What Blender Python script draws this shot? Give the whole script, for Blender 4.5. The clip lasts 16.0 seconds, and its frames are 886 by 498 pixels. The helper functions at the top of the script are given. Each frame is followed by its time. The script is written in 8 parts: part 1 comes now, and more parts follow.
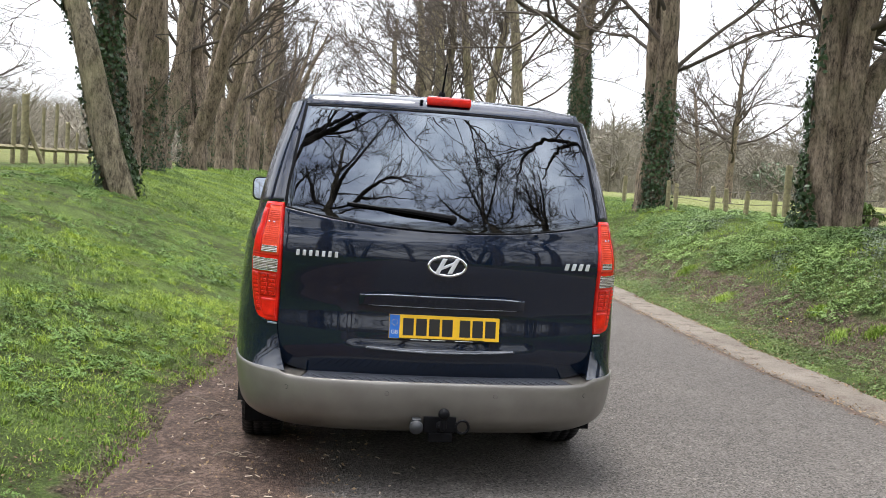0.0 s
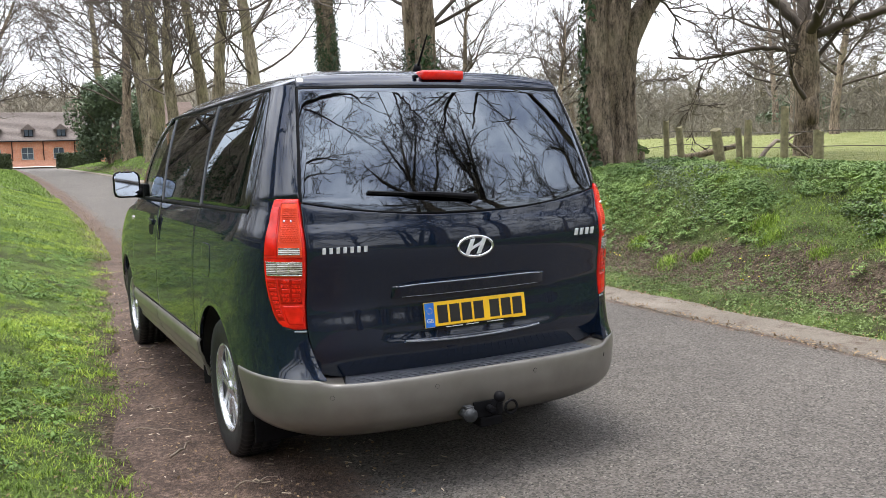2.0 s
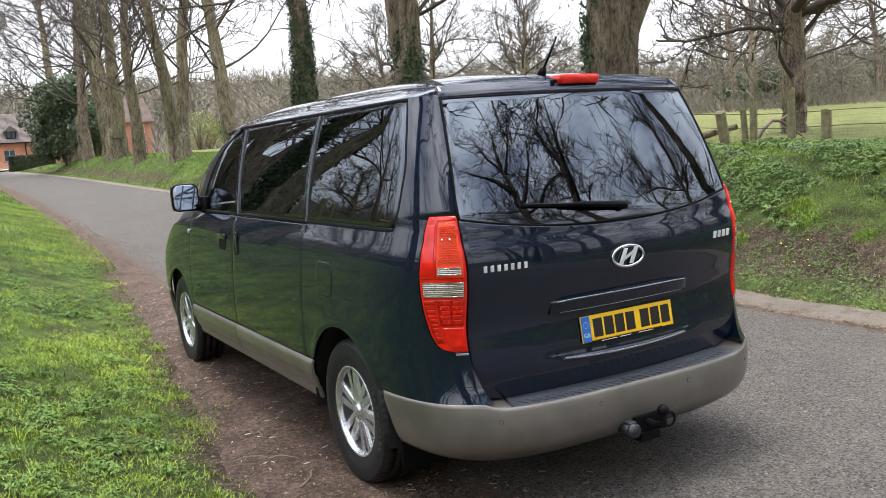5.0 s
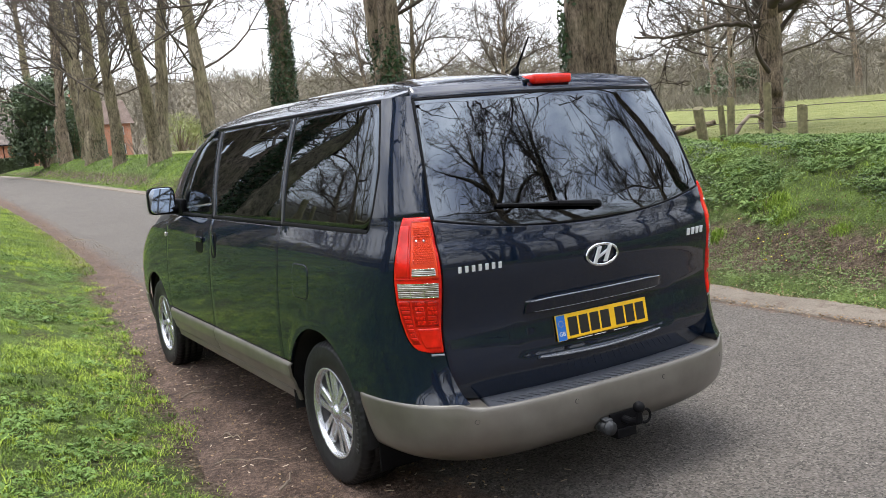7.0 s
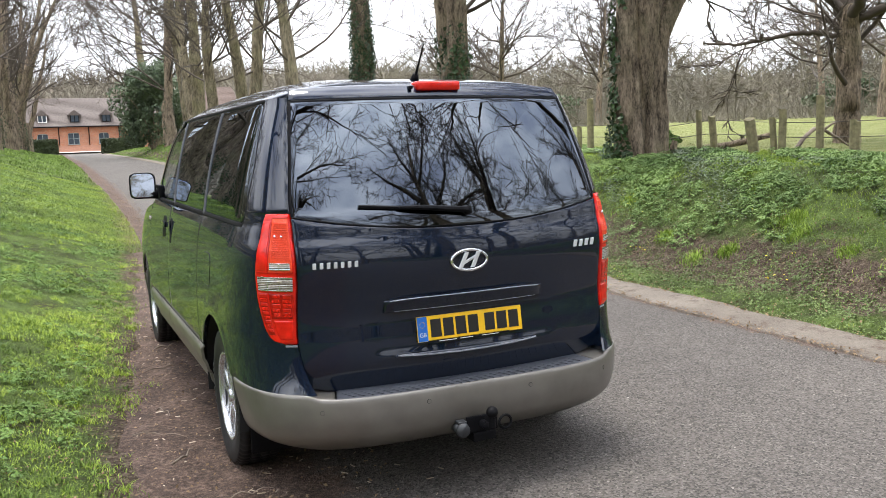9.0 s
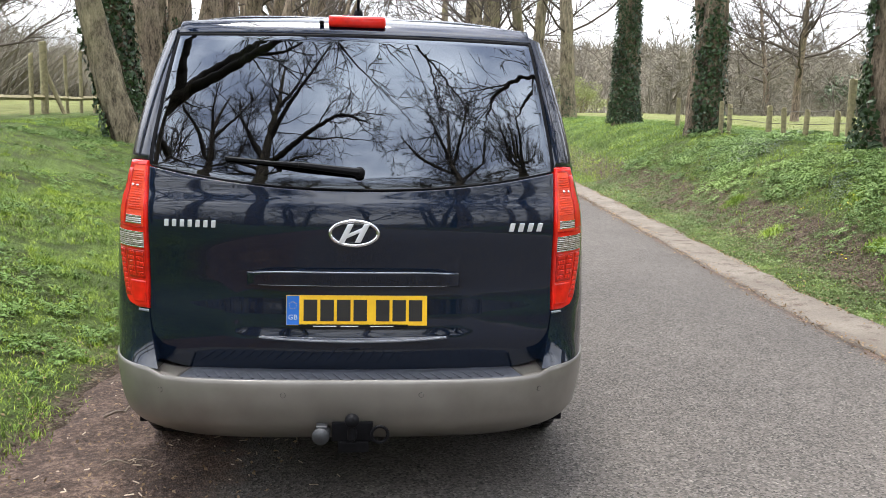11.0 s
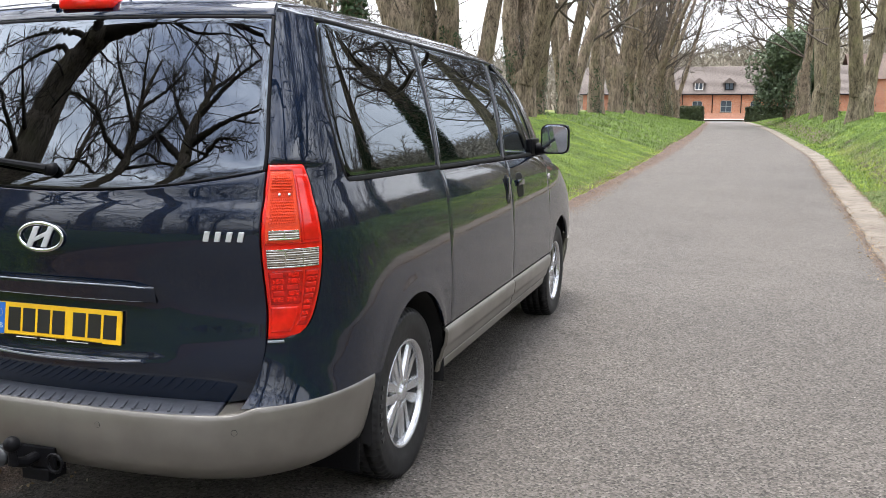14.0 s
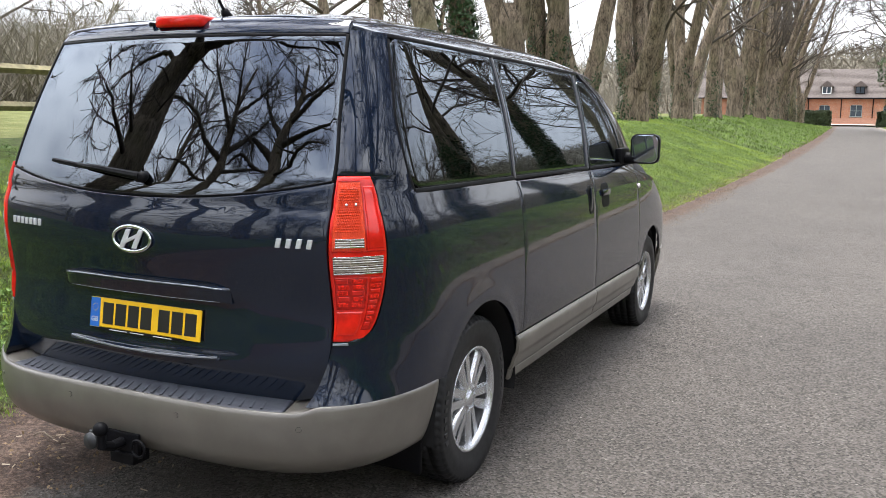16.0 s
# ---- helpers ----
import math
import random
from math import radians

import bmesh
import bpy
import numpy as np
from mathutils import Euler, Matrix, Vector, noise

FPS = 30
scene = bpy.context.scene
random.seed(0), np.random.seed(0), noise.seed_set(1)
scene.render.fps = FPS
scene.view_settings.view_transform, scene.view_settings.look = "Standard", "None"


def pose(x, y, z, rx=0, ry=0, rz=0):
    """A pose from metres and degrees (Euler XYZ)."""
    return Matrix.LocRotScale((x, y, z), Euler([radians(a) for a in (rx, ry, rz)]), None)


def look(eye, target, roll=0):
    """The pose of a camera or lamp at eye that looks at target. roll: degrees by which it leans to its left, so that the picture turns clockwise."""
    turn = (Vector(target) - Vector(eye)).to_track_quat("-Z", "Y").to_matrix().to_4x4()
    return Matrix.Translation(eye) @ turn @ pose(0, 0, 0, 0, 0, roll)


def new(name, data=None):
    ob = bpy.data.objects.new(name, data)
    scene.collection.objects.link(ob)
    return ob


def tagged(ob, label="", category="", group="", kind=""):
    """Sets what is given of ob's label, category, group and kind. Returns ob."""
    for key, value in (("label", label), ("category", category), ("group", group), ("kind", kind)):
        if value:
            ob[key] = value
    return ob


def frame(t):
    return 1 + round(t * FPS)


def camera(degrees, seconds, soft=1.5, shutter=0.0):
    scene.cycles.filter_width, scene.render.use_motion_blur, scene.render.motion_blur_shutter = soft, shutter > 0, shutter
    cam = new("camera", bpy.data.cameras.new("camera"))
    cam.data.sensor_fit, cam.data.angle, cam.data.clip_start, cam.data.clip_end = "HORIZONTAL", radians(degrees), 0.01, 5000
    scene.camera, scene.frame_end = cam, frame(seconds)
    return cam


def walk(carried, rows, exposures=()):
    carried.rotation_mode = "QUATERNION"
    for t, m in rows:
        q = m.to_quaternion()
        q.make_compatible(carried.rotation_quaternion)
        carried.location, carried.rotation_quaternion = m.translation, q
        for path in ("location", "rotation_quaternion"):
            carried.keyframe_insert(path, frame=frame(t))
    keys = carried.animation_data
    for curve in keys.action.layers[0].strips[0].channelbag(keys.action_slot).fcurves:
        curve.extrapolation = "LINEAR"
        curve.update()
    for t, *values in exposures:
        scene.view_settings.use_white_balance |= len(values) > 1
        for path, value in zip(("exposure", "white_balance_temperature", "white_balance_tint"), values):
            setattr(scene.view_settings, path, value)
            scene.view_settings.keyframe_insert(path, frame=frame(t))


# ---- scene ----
cam = camera(54.0, 16.0, soft=0.7)
PATH = [
    (0, (-0.666, -4.87, 1.38), (-0.352, -2.899, 1.257), 3.8),
    (0.5, (-0.984, -4.834, 1.35), (-0.466, -2.905, 1.251), 2.8),
    (1, (-1.389, -4.705, 1.336), (-0.792, -2.8, 1.22), 1.7),
    (1.5, (-1.708, -4.543, 1.42), (-0.901, -2.724, 1.221), 1.2),
    (2, (-1.893, -4.296, 1.44), (-0.987, -2.525, 1.237), -1.9),
    (2.5, (-2.118, -4.063, 1.495), (-1.178, -2.311, 1.274), -2.0),
    (3, (-2.412, -3.859, 1.527), (-1.453, -2.118, 1.308), -2.2),
    (3.2, (-2.49, -3.802, 1.557), (-1.514, -2.07, 1.344), -2.2),
    (5.5, (-2.537, -3.748, 1.584), (-1.549, -2.027, 1.342), -4.3),
    (6, (-2.54, -3.745, 1.585), (-1.542, -2.029, 1.344), -4.4),
    (6.5, (-2.523, -3.748, 1.595), (-1.512, -2.039, 1.353), -4.7),
    (7, (-2.504, -3.775, 1.592), (-1.485, -2.072, 1.347), -4.7),
    (7.5, (-2.4, -3.879, 1.597), (-1.381, -2.176, 1.352), -4.4),
    (8, (-2.174, -4.116, 1.593), (-1.191, -2.389, 1.364), -3.1),
    (8.5, (-1.944, -4.325, 1.587), (-1.122, -2.515, 1.364), -3.5),
    (9, (-1.681, -4.347, 1.564), (-0.862, -2.538, 1.325), -2.1),
    (9.2, (-1.543, -4.307, 1.545), (-0.727, -2.497, 1.305), -1.3),
    (11.3, (0.307, -4.037, 1.456), (0.4, -2.059, 1.171), 1.1),
    (11.5, (0.481, -3.994, 1.481), (0.539, -2.015, 1.2), 0.9),
    (12, (0.946, -3.795, 1.449), (0.802, -1.821, 1.164), 0.6),
    (12.5, (1.342, -3.626, 1.446), (0.984, -1.679, 1.162), -0.2),
    (13, (1.664, -3.437, 1.454), (1.173, -1.52, 1.167), 0.0),
    (13.5, (1.912, -3.22, 1.447), (1.354, -1.321, 1.161), 0.6),
    (14, (2.096, -3.209, 1.431), (1.487, -1.325, 1.146), 0.5),
    (14.5, (2.23, -3.219, 1.45), (1.486, -1.385, 1.157), 0.5),
    (15, (2.268, -3.241, 1.477), (1.455, -1.437, 1.189), 0.4),
    (15.5, (2.271, -3.228, 1.474), (1.441, -1.431, 1.189), 0.7),
    (16, (2.272, -3.217, 1.474), (1.427, -1.426, 1.19), 1.0),
]
EXPOSURES = [(0, 0.83), (1.5, 0.92), (2.5, 0.68), (3.2, 0.66), (5.5, 0.73), (7.5, 0.75), (9, 0.89), (11.3, 1.0), (13, 1.04), (14.5, 1.08), (15.2, 1.0), (16, 0.92)]
walk(cam, [(t, look(eye, target, roll)) for t, eye, target, roll in PATH], EXPOSURES)

# ---- sky and sun: bright broken overcast ----
world = bpy.data.worlds.new("sky")
scene.world = world
world.use_nodes = True
wt = world.node_tree
wt.nodes.clear()
w_out = wt.nodes.new("ShaderNodeOutputWorld")
w_bg = wt.nodes.new("ShaderNodeBackground")
w_sky = wt.nodes.new("ShaderNodeTexSky")
w_sky.sky_type = "NISHITA"
w_sky.sun_disc = False
w_sky.sun_elevation, w_sky.sun_rotation = radians(79.8), radians(-56)
w_sky.air_density, w_sky.dust_density, w_sky.ozone_density = 1.0, 2.0, 1.0
w_co = wt.nodes.new("ShaderNodeTexCoord")
w_map = wt.nodes.new("ShaderNodeMapping")
w_map.inputs["Scale"].default_value = (1.0, 1.0, 2.6)
w_noise = wt.nodes.new("ShaderNodeTexNoise")
w_noise.inputs["Scale"].default_value = 2.3
w_noise.inputs["Detail"].default_value = 7
w_noise.inputs["Roughness"].default_value = 0.55
w_ramp = wt.nodes.new("ShaderNodeValToRGB")
w_ramp.color_ramp.elements[0].position, w_ramp.color_ramp.elements[0].color = 0.38, (4.0, 4.4, 5.6, 1)
w_ramp.color_ramp.elements[1].position, w_ramp.color_ramp.elements[1].color = 0.62, (12.4, 12.7, 13.4, 1)
w_mix = wt.nodes.new("ShaderNodeMixRGB")
w_mix.inputs["Fac"].default_value = 0.93
wt.links.new(w_co.outputs["Generated"], w_map.inputs["Vector"])
wt.links.new(w_map.outputs["Vector"], w_noise.inputs["Vector"])
wt.links.new(w_noise.outputs["Fac"], w_ramp.inputs["Fac"])
wt.links.new(w_sky.outputs["Color"], w_mix.inputs["Color1"])
wt.links.new(w_ramp.outputs["Color"], w_mix.inputs["Color2"])
# an overcast sky is three times as bright overhead as at the horizon
w_xyz = wt.nodes.new("ShaderNodeSeparateXYZ")
wt.links.new(w_co.outputs["Generated"], w_xyz.inputs["Vector"])
w_up = wt.nodes.new("ShaderNodeMapRange")
w_up.inputs["To Min"].default_value, w_up.inputs["To Max"].default_value = 0.265, 1.30
wt.links.new(w_xyz.outputs["Z"], w_up.inputs["Value"])
w_dim = wt.nodes.new("ShaderNodeMixRGB")
w_dim.blend_type = "MULTIPLY"
w_dim.inputs["Fac"].default_value = 1.0
w_low = wt.nodes.new("ShaderNodeMapRange")
w_low.inputs["From Min"].default_value, w_low.inputs["From Max"].default_value = 0.05, 0.45
wt.links.new(w_xyz.outputs["Z"], w_low.inputs["Value"])
w_even = wt.nodes.new("ShaderNodeMixRGB")
w_even.inputs["Color1"].default_value = (9.6, 9.9, 10.4, 1)
wt.links.new(w_low.outputs["Result"], w_even.inputs["Fac"])
wt.links.new(w_mix.outputs["Color"], w_even.inputs["Color2"])
wt.links.new(w_even.outputs["Color"], w_dim.inputs["Color1"])
wt.links.new(w_up.outputs["Result"], w_dim.inputs["Color2"])
wt.links.new(w_dim.outputs["Color"], w_bg.inputs["Color"])
wt.links.new(w_bg.outputs["Background"], w_out.inputs["Surface"])
w_bg.inputs["Strength"].default_value = 0.25

sun = new("sun", bpy.data.lights.new("sun", "SUN"))
sun.data.energy, sun.data.angle, sun.data.color = 2.9, radians(24), (1.0, 0.96, 0.9)
sun.matrix_world = look((-3.0, 2.0, 20), (0, 0, 0))

# ---- materials ----
def nodes_of(name):
    m = bpy.data.materials.new(name)
    m.use_nodes = True
    return m, m.node_tree, m.node_tree.nodes["Principled BSDF"]


def node(t, kind, **values):
    n = t.nodes.new(kind)
    for key, value in values.items():
        n.inputs[key.replace("_", " ")].default_value = value
    return n


def noise_of(t, scale, detail=4.0, rough=0.55, space="Object", stretch=None):
    co = t.nodes.new("ShaderNodeTexCoord")
    n = node(t, "ShaderNodeTexNoise", Scale=scale, Detail=detail, Roughness=rough)
    if stretch:
        mp = node(t, "ShaderNodeMapping", Scale=stretch)
        t.links.new(co.outputs[space], mp.inputs["Vector"])
        t.links.new(mp.outputs["Vector"], n.inputs["Vector"])
    else:
        t.links.new(co.outputs[space], n.inputs["Vector"])
    return n.outputs["Fac"]


def ramp(t, fac, stops):
    r = t.nodes.new("ShaderNodeValToRGB")
    e = r.color_ramp.elements
    while len(e) < len(stops):
        e.new(0.5)
    for i, (p, c) in enumerate(stops):
        e[i].position, e[i].color = p, (*c, 1)
    t.links.new(fac, r.inputs["Fac"])
    return r.outputs["Color"]


def mixed(t, fac, a, b, blend="MIX"):
    m = t.nodes.new("ShaderNodeMixRGB")
    m.blend_type = blend
    for sock, v in ((m.inputs["Fac"], fac), (m.inputs["Color1"], a), (m.inputs["Color2"], b)):
        if isinstance(v, (int, float)):
            sock.default_value = v
        elif isinstance(v, tuple):
            sock.default_value = (*v, 1)
        else:
            t.links.new(v, sock)
    return m.outputs["Color"]


def math_of(t, op, a, b=0.0):
    m = t.nodes.new("ShaderNodeMath")
    m.operation = op
    for sock, v in zip(m.inputs, (a, b)):
        if isinstance(v, (int, float)):
            sock.default_value = v
        else:
            t.links.new(v, sock)
    return m.outputs["Value"]


def bump(t, p, height, strength, distance=0.01):
    b = node(t, "ShaderNodeBump", Strength=strength, Distance=distance)
    t.links.new(height, b.inputs["Height"])
    t.links.new(b.outputs["Normal"], p.inputs["Normal"])
    return b


def plain(name, colour, rough=0.5, metal=0.0, spread=0.12, scale=30.0, relief=0.0, coat=0.0, gloss=0.5):
    """A surface of one colour with a little unevenness in tone and gloss."""
    m, t, p = nodes_of(name)
    n = noise_of(t, scale)
    lo, hi = tuple(c * (1 - spread) for c in colour), tuple(min(1, c * (1 + spread)) for c in colour)
    t.links.new(ramp(t, n, [(0.3, lo), (0.7, hi)]), p.inputs["Base Color"])
    p.inputs["Roughness"].default_value, p.inputs["Metallic"].default_value = rough, metal
    p.inputs["Coat Weight"].default_value = coat
    p.inputs["Specular IOR Level"].default_value = gloss
    if relief:
        bump(t, p, n, relief, 0.004)
    return m


def make_paint():
    m, t, p = nodes_of("navy_paint")
    fleck = noise_of(t, 900, 2)
    t.links.new(ramp(t, fleck, [(0.35, (0.0025, 0.0056, 0.0136)), (0.7, (0.0054, 0.0120, 0.0280))]), p.inputs["Base Color"])
    p.inputs["Metallic"].default_value, p.inputs["Roughness"].default_value = 0.10, 0.34
    p.inputs["Specular IOR Level"].default_value = 0.03
    p.inputs["Specular Tint"].default_value = (0.10, 0.14, 0.20, 1)
    p.inputs["Coat Weight"].default_value, p.inputs["Coat IOR"].default_value = 1.0, 1.57
    dust = noise_of(t, 3.5, 5)
    t.links.new(ramp(t, dust, [(0.4, (0.02,) * 3), (0.75, (0.07,) * 3)]), p.inputs["Coat Roughness"])
    b = node(t, "ShaderNodeBump", Strength=0.02, Distance=0.003)
    t.links.new(noise_of(t, 9, 2), b.inputs["Height"])
    t.links.new(b.outputs["Normal"], p.inputs["Coat Normal"])
    return m


def make_tan():
    m, t, p = nodes_of("tan_paint")
    dirt = noise_of(t, 5, 6)
    t.links.new(ramp(t, dirt, [(0.35, (0.120, 0.110, 0.094)), (0.7, (0.165, 0.153, 0.134))]), p.inputs["Base Color"])
    p.inputs["Metallic"].default_value, p.inputs["Roughness"].default_value = 0.35, 0.42
    p.inputs["Coat Weight"].default_value, p.inputs["Coat Roughness"].default_value = 0.5, 0.15
    return m


def make_glass(name, through_colour, ior=1.6):
    m, t, p = nodes_of(name)
    t.nodes.remove(p)
    out = t.nodes["Material Output"]
    mix, fres = t.nodes.new("ShaderNodeMixShader"), node(t, "ShaderNodeFresnel", IOR=ior)
    clear, gloss = t.nodes.new("ShaderNodeBsdfTransparent"), t.nodes.new("ShaderNodeBsdfGlossy")
    clear.inputs["Color"].default_value = (*through_colour, 1)
    gloss.inputs["Roughness"].default_value = 0.008
    gloss.inputs["Color"].default_value = (0.80, 0.89, 1.0, 1)
    t.links.new(fres.outputs["Fac"], mix.inputs["Fac"])
    t.links.new(clear.outputs["BSDF"], mix.inputs[1])
    t.links.new(gloss.outputs["BSDF"], mix.inputs[2])
    t.links.new(mix.outputs["Shader"], out.inputs["Surface"])
    return m


def make_bark(name, dark, light, green):
    m, t, p = nodes_of(name)
    ridge = noise_of(t, 11, 7, 0.72, "Object", (1.0, 1.0, 0.26))
    patch = noise_of(t, 1.1, 4)
    crack = noise_of(t, 38, 5, 0.75, "Object", (1.0, 1.0, 0.34))
    ridge = math_of(t, "ADD", math_of(t, "MULTIPLY", ridge, 0.55), math_of(t, "MULTIPLY", crack, 0.45))
    pale = noise_of(t, 3.0, 5, 0.7, "Object", (1.0, 1.0, 0.5))
    c = ramp(t, ridge, [(0.40, dark), (0.50, tuple(0.55 * v for v in light)), (0.61, light)])
    c = mixed(t, 1.0, c, ramp(t, pale, [(0.35, (0.72, 0.70, 0.68)), (0.65, (1.2, 1.2, 1.2))]), "MULTIPLY")
    t.links.new(mixed(t, ramp(t, patch, [(0.5, (0.0,) * 3), (0.72, (0.55,) * 3)]), c, green), p.inputs["Base Color"])
    p.inputs["Roughness"].default_value = 0.95
    p.inputs["Specular IOR Level"].default_value = 0.2
    bump(t, p, ridge, 1.0, 0.09)
    return m


def make_leaf(name, dark, light, rough=0.6):
    m, t, p = nodes_of(name)
    g = t.nodes.new("ShaderNodeNewGeometry")
    big = noise_of(t, 0.9, 3)
    c = ramp(t, g.outputs["Random Per Island"], [(0.0, dark), (1.0, light)])
    t.links.new(mixed(t, 0.5, c, ramp(t, big, [(0.35, tuple(v * 0.75 for v in dark)), (0.65, tuple(min(1, v * 1.2) for v in light))])), p.inputs["Base Color"])
    p.inputs["Roughness"].default_value = rough
    p.inputs["Specular IOR Level"].default_value = 0.25
    return m


def make_ground():
    m, t, p = nodes_of("verge_soil_and_turf")
    big, mid, fine = noise_of(t, 0.35, 3), noise_of(t, 2.6, 5, 0.65), noise_of(t, 45, 4, 0.7)
    turf = ramp(t, math_of(t, "ADD", math_of(t, "MULTIPLY", mid, 0.6), math_of(t, "MULTIPLY", fine, 0.4)), [(0.36, (0.058, 0.050, 0.027)), (0.46, (0.060, 0.082, 0.024)), (0.57, (0.102, 0.146, 0.038)), (0.70, (0.175, 0.235, 0.068))])
    meadow = t.nodes.new("ShaderNodeAttribute")
    meadow.attribute_name = "meadow"
    turf = mixed(t, meadow.outputs["Fac"], turf, ramp(t, noise_of(t, 1.2, 7, 0.7), [(0.32, (0.105, 0.118, 0.036)), (0.68, (0.205, 0.215, 0.080))]))
    far = t.nodes.new("ShaderNodeAttribute")
    far.attribute_name = "wood"
    turf = mixed(t, ramp(t, math_of(t, "ADD", far.outputs["Fac"], math_of(t, "MULTIPLY", math_of(t, "SUBTRACT", noise_of(t, 0.05, 4), 0.5), 0.8)), [(0.45, (0,) * 3), (0.6, (1,) * 3)]), turf, ramp(t, noise_of(t, 0.25, 6, 0.7), [(0.3, (0.075, 0.062, 0.045)), (0.7, (0.17, 0.145, 0.105))]))
    earth = ramp(t, math_of(t, "ADD", math_of(t, "MULTIPLY", fine, 0.55), math_of(t, "MULTIPLY", noise_of(t, 9, 6, 0.75), 0.45)), [(0.36, (0.028, 0.020, 0.014)), (0.50, (0.088, 0.064, 0.046)), (0.63, (0.21, 0.165, 0.125))])
    bare = t.nodes.new("ShaderNodeAttribute")
    bare.attribute_name = "bare"
    edge = math_of(t, "ADD", bare.outputs["Fac"], math_of(t, "MULTIPLY", math_of(t, "SUBTRACT", mid, 0.5), 1.3))
    t.links.new(mixed(t, ramp(t, edge, [(0.42, (0,) * 3), (0.62, (1,) * 3)]), turf, earth), p.inputs["Base Color"])
    p.inputs["Roughness"].default_value = 0.95
    p.inputs["Specular IOR Level"].default_value = 0.15
    bump(t, p, math_of(t, "ADD", fine, math_of(t, "ADD", mid, noise_of(t, 14, 5, 0.7))), 1.0, 0.06)
    return m


def make_road():
    m, t, p = nodes_of("worn_asphalt_and_dirt")
    co = t.nodes.new("ShaderNodeTexCoord")
    vor = node(t, "ShaderNodeTexVoronoi", Scale=98)
    t.links.new(co.outputs["Object"], vor.inputs["Vector"])
    chip = math_of(t, "MULTIPLY", vor.outputs["Color"], 1.0)
    big, mid, fine = noise_of(t, 0.5, 4), noise_of(t, 5, 5, 0.65), noise_of(t, 140, 3, 0.7)
    stone = ramp(t, chip, [(0.06, (0.020, 0.018, 0.0165)), (0.35, (0.088, 0.080, 0.073)), (0.78, (0.178, 0.163, 0.149)), (0.95, (0.265, 0.246, 0.225)), (1.0, (0.55, 0.52, 0.47))])
    tone = ramp(t, math_of(t, "ADD", math_of(t, "MULTIPLY", big, 0.6), math_of(t, "MULTIPLY", noise_of(t, 2.2, 6, 0.7), 0.4)), [(0.34, (0.52, 0.505, 0.49)), (0.66, (0.75, 0.725, 0.695))])
    asphalt = mixed(t, 1.0, stone, tone, "MULTIPLY")
    asphalt = mixed(t, 0.12, asphalt, ramp(t, mid, [(0.35, (0.095, 0.087, 0.080)), (0.7, (0.165, 0.152, 0.140))]))
    crumb = noise_of(t, 38, 6, 0.75)
    earth = ramp(t, math_of(t, "ADD", math_of(t, "MULTIPLY", math_of(t, "ADD", mid, fine), 0.25), math_of(t, "MULTIPLY", crumb, 0.5)), [(0.40, (0.018, 0.0115, 0.008)), (0.5, (0.066, 0.042, 0.031)), (0.59, (0.165, 0.115, 0.088))])
    d = t.nodes.new("ShaderNodeAttribute")
    d.attribute_name = "dirt"
    edge = math_of(t, "ADD", d.outputs["Fac"], math_of(t, "MULTIPLY", math_of(t, "SUBTRACT", mid, 0.5), 0.9))
    edge = math_of(t, "ADD", edge, math_of(t, "MULTIPLY", math_of(t, "SUBTRACT", fine, 0.5), 0.5))
    t.links.new(mixed(t, ramp(t, edge, [(0.36, (0,) * 3), (0.66, (1,) * 3)]), asphalt, earth), p.inputs["Base Color"])
    p.inputs["Roughness"].default_value = 0.88
    p.inputs["Specular IOR Level"].default_value = 0.3
    bump(t, p, math_of(t, "ADD", vor.outputs["Distance"], fine), 0.8, 0.009)
    return m


def make_brick(name="red_brick"):
    m, t, p = nodes_of(name)
    b = node(t, "ShaderNodeTexBrick", Scale=1.0, Color1=(0.40, 0.165, 0.085, 1), Color2=(0.31, 0.120, 0.066, 1), Mortar=(0.36, 0.29, 0.22, 1))
    b.inputs["Brick Width"].default_value, b.inputs["Row Height"].default_value, b.inputs["Mortar Size"].default_value = 0.225, 0.075, 0.006
    co = t.nodes.new("ShaderNodeTexCoord")
    mp = node(t, "ShaderNodeMapping", Rotation=(radians(90), 0, 0))
    t.links.new(co.outputs["Object"], mp.inputs["Vector"])
    t.links.new(mp.outputs["Vector"], b.inputs["Vector"])
    big = ramp(t, noise_of(t, 0.8, 4), [(0.3, (0.78,) * 3), (0.7, (1.15,) * 3)])
    t.links.new(mixed(t, 1.0, b.outputs["Color"], big, "MULTIPLY"), p.inputs["Base Color"])
    p.inputs["Roughness"].default_value = 0.9
    return m


def make_kerb():
    m, t, p = nodes_of("weathered_concrete")
    fine, mid, big = noise_of(t, 60, 5, 0.7), noise_of(t, 6, 6, 0.7), noise_of(t, 1.3, 4)
    stone = ramp(t, math_of(t, "ADD", math_of(t, "MULTIPLY", fine, 0.5), math_of(t, "MULTIPLY", big, 0.5)), [(0.35, (0.112, 0.095, 0.078)), (0.52, (0.166, 0.143, 0.119)), (0.68, (0.232, 0.203, 0.171))])
    soil = ramp(t, fine, [(0.3, (0.05, 0.036, 0.027)), (0.7, (0.13, 0.098, 0.072))])
    t.links.new(mixed(t, ramp(t, mid, [(0.52, (0,) * 3), (0.66, (0.9,) * 3)]), stone, soil), p.inputs["Base Color"])
    p.inputs["Roughness"].default_value = 0.93
    p.inputs["Specular IOR Level"].default_value = 0.2
    bump(t, p, math_of(t, "ADD", mid, fine), 0.9, 0.02)
    return m


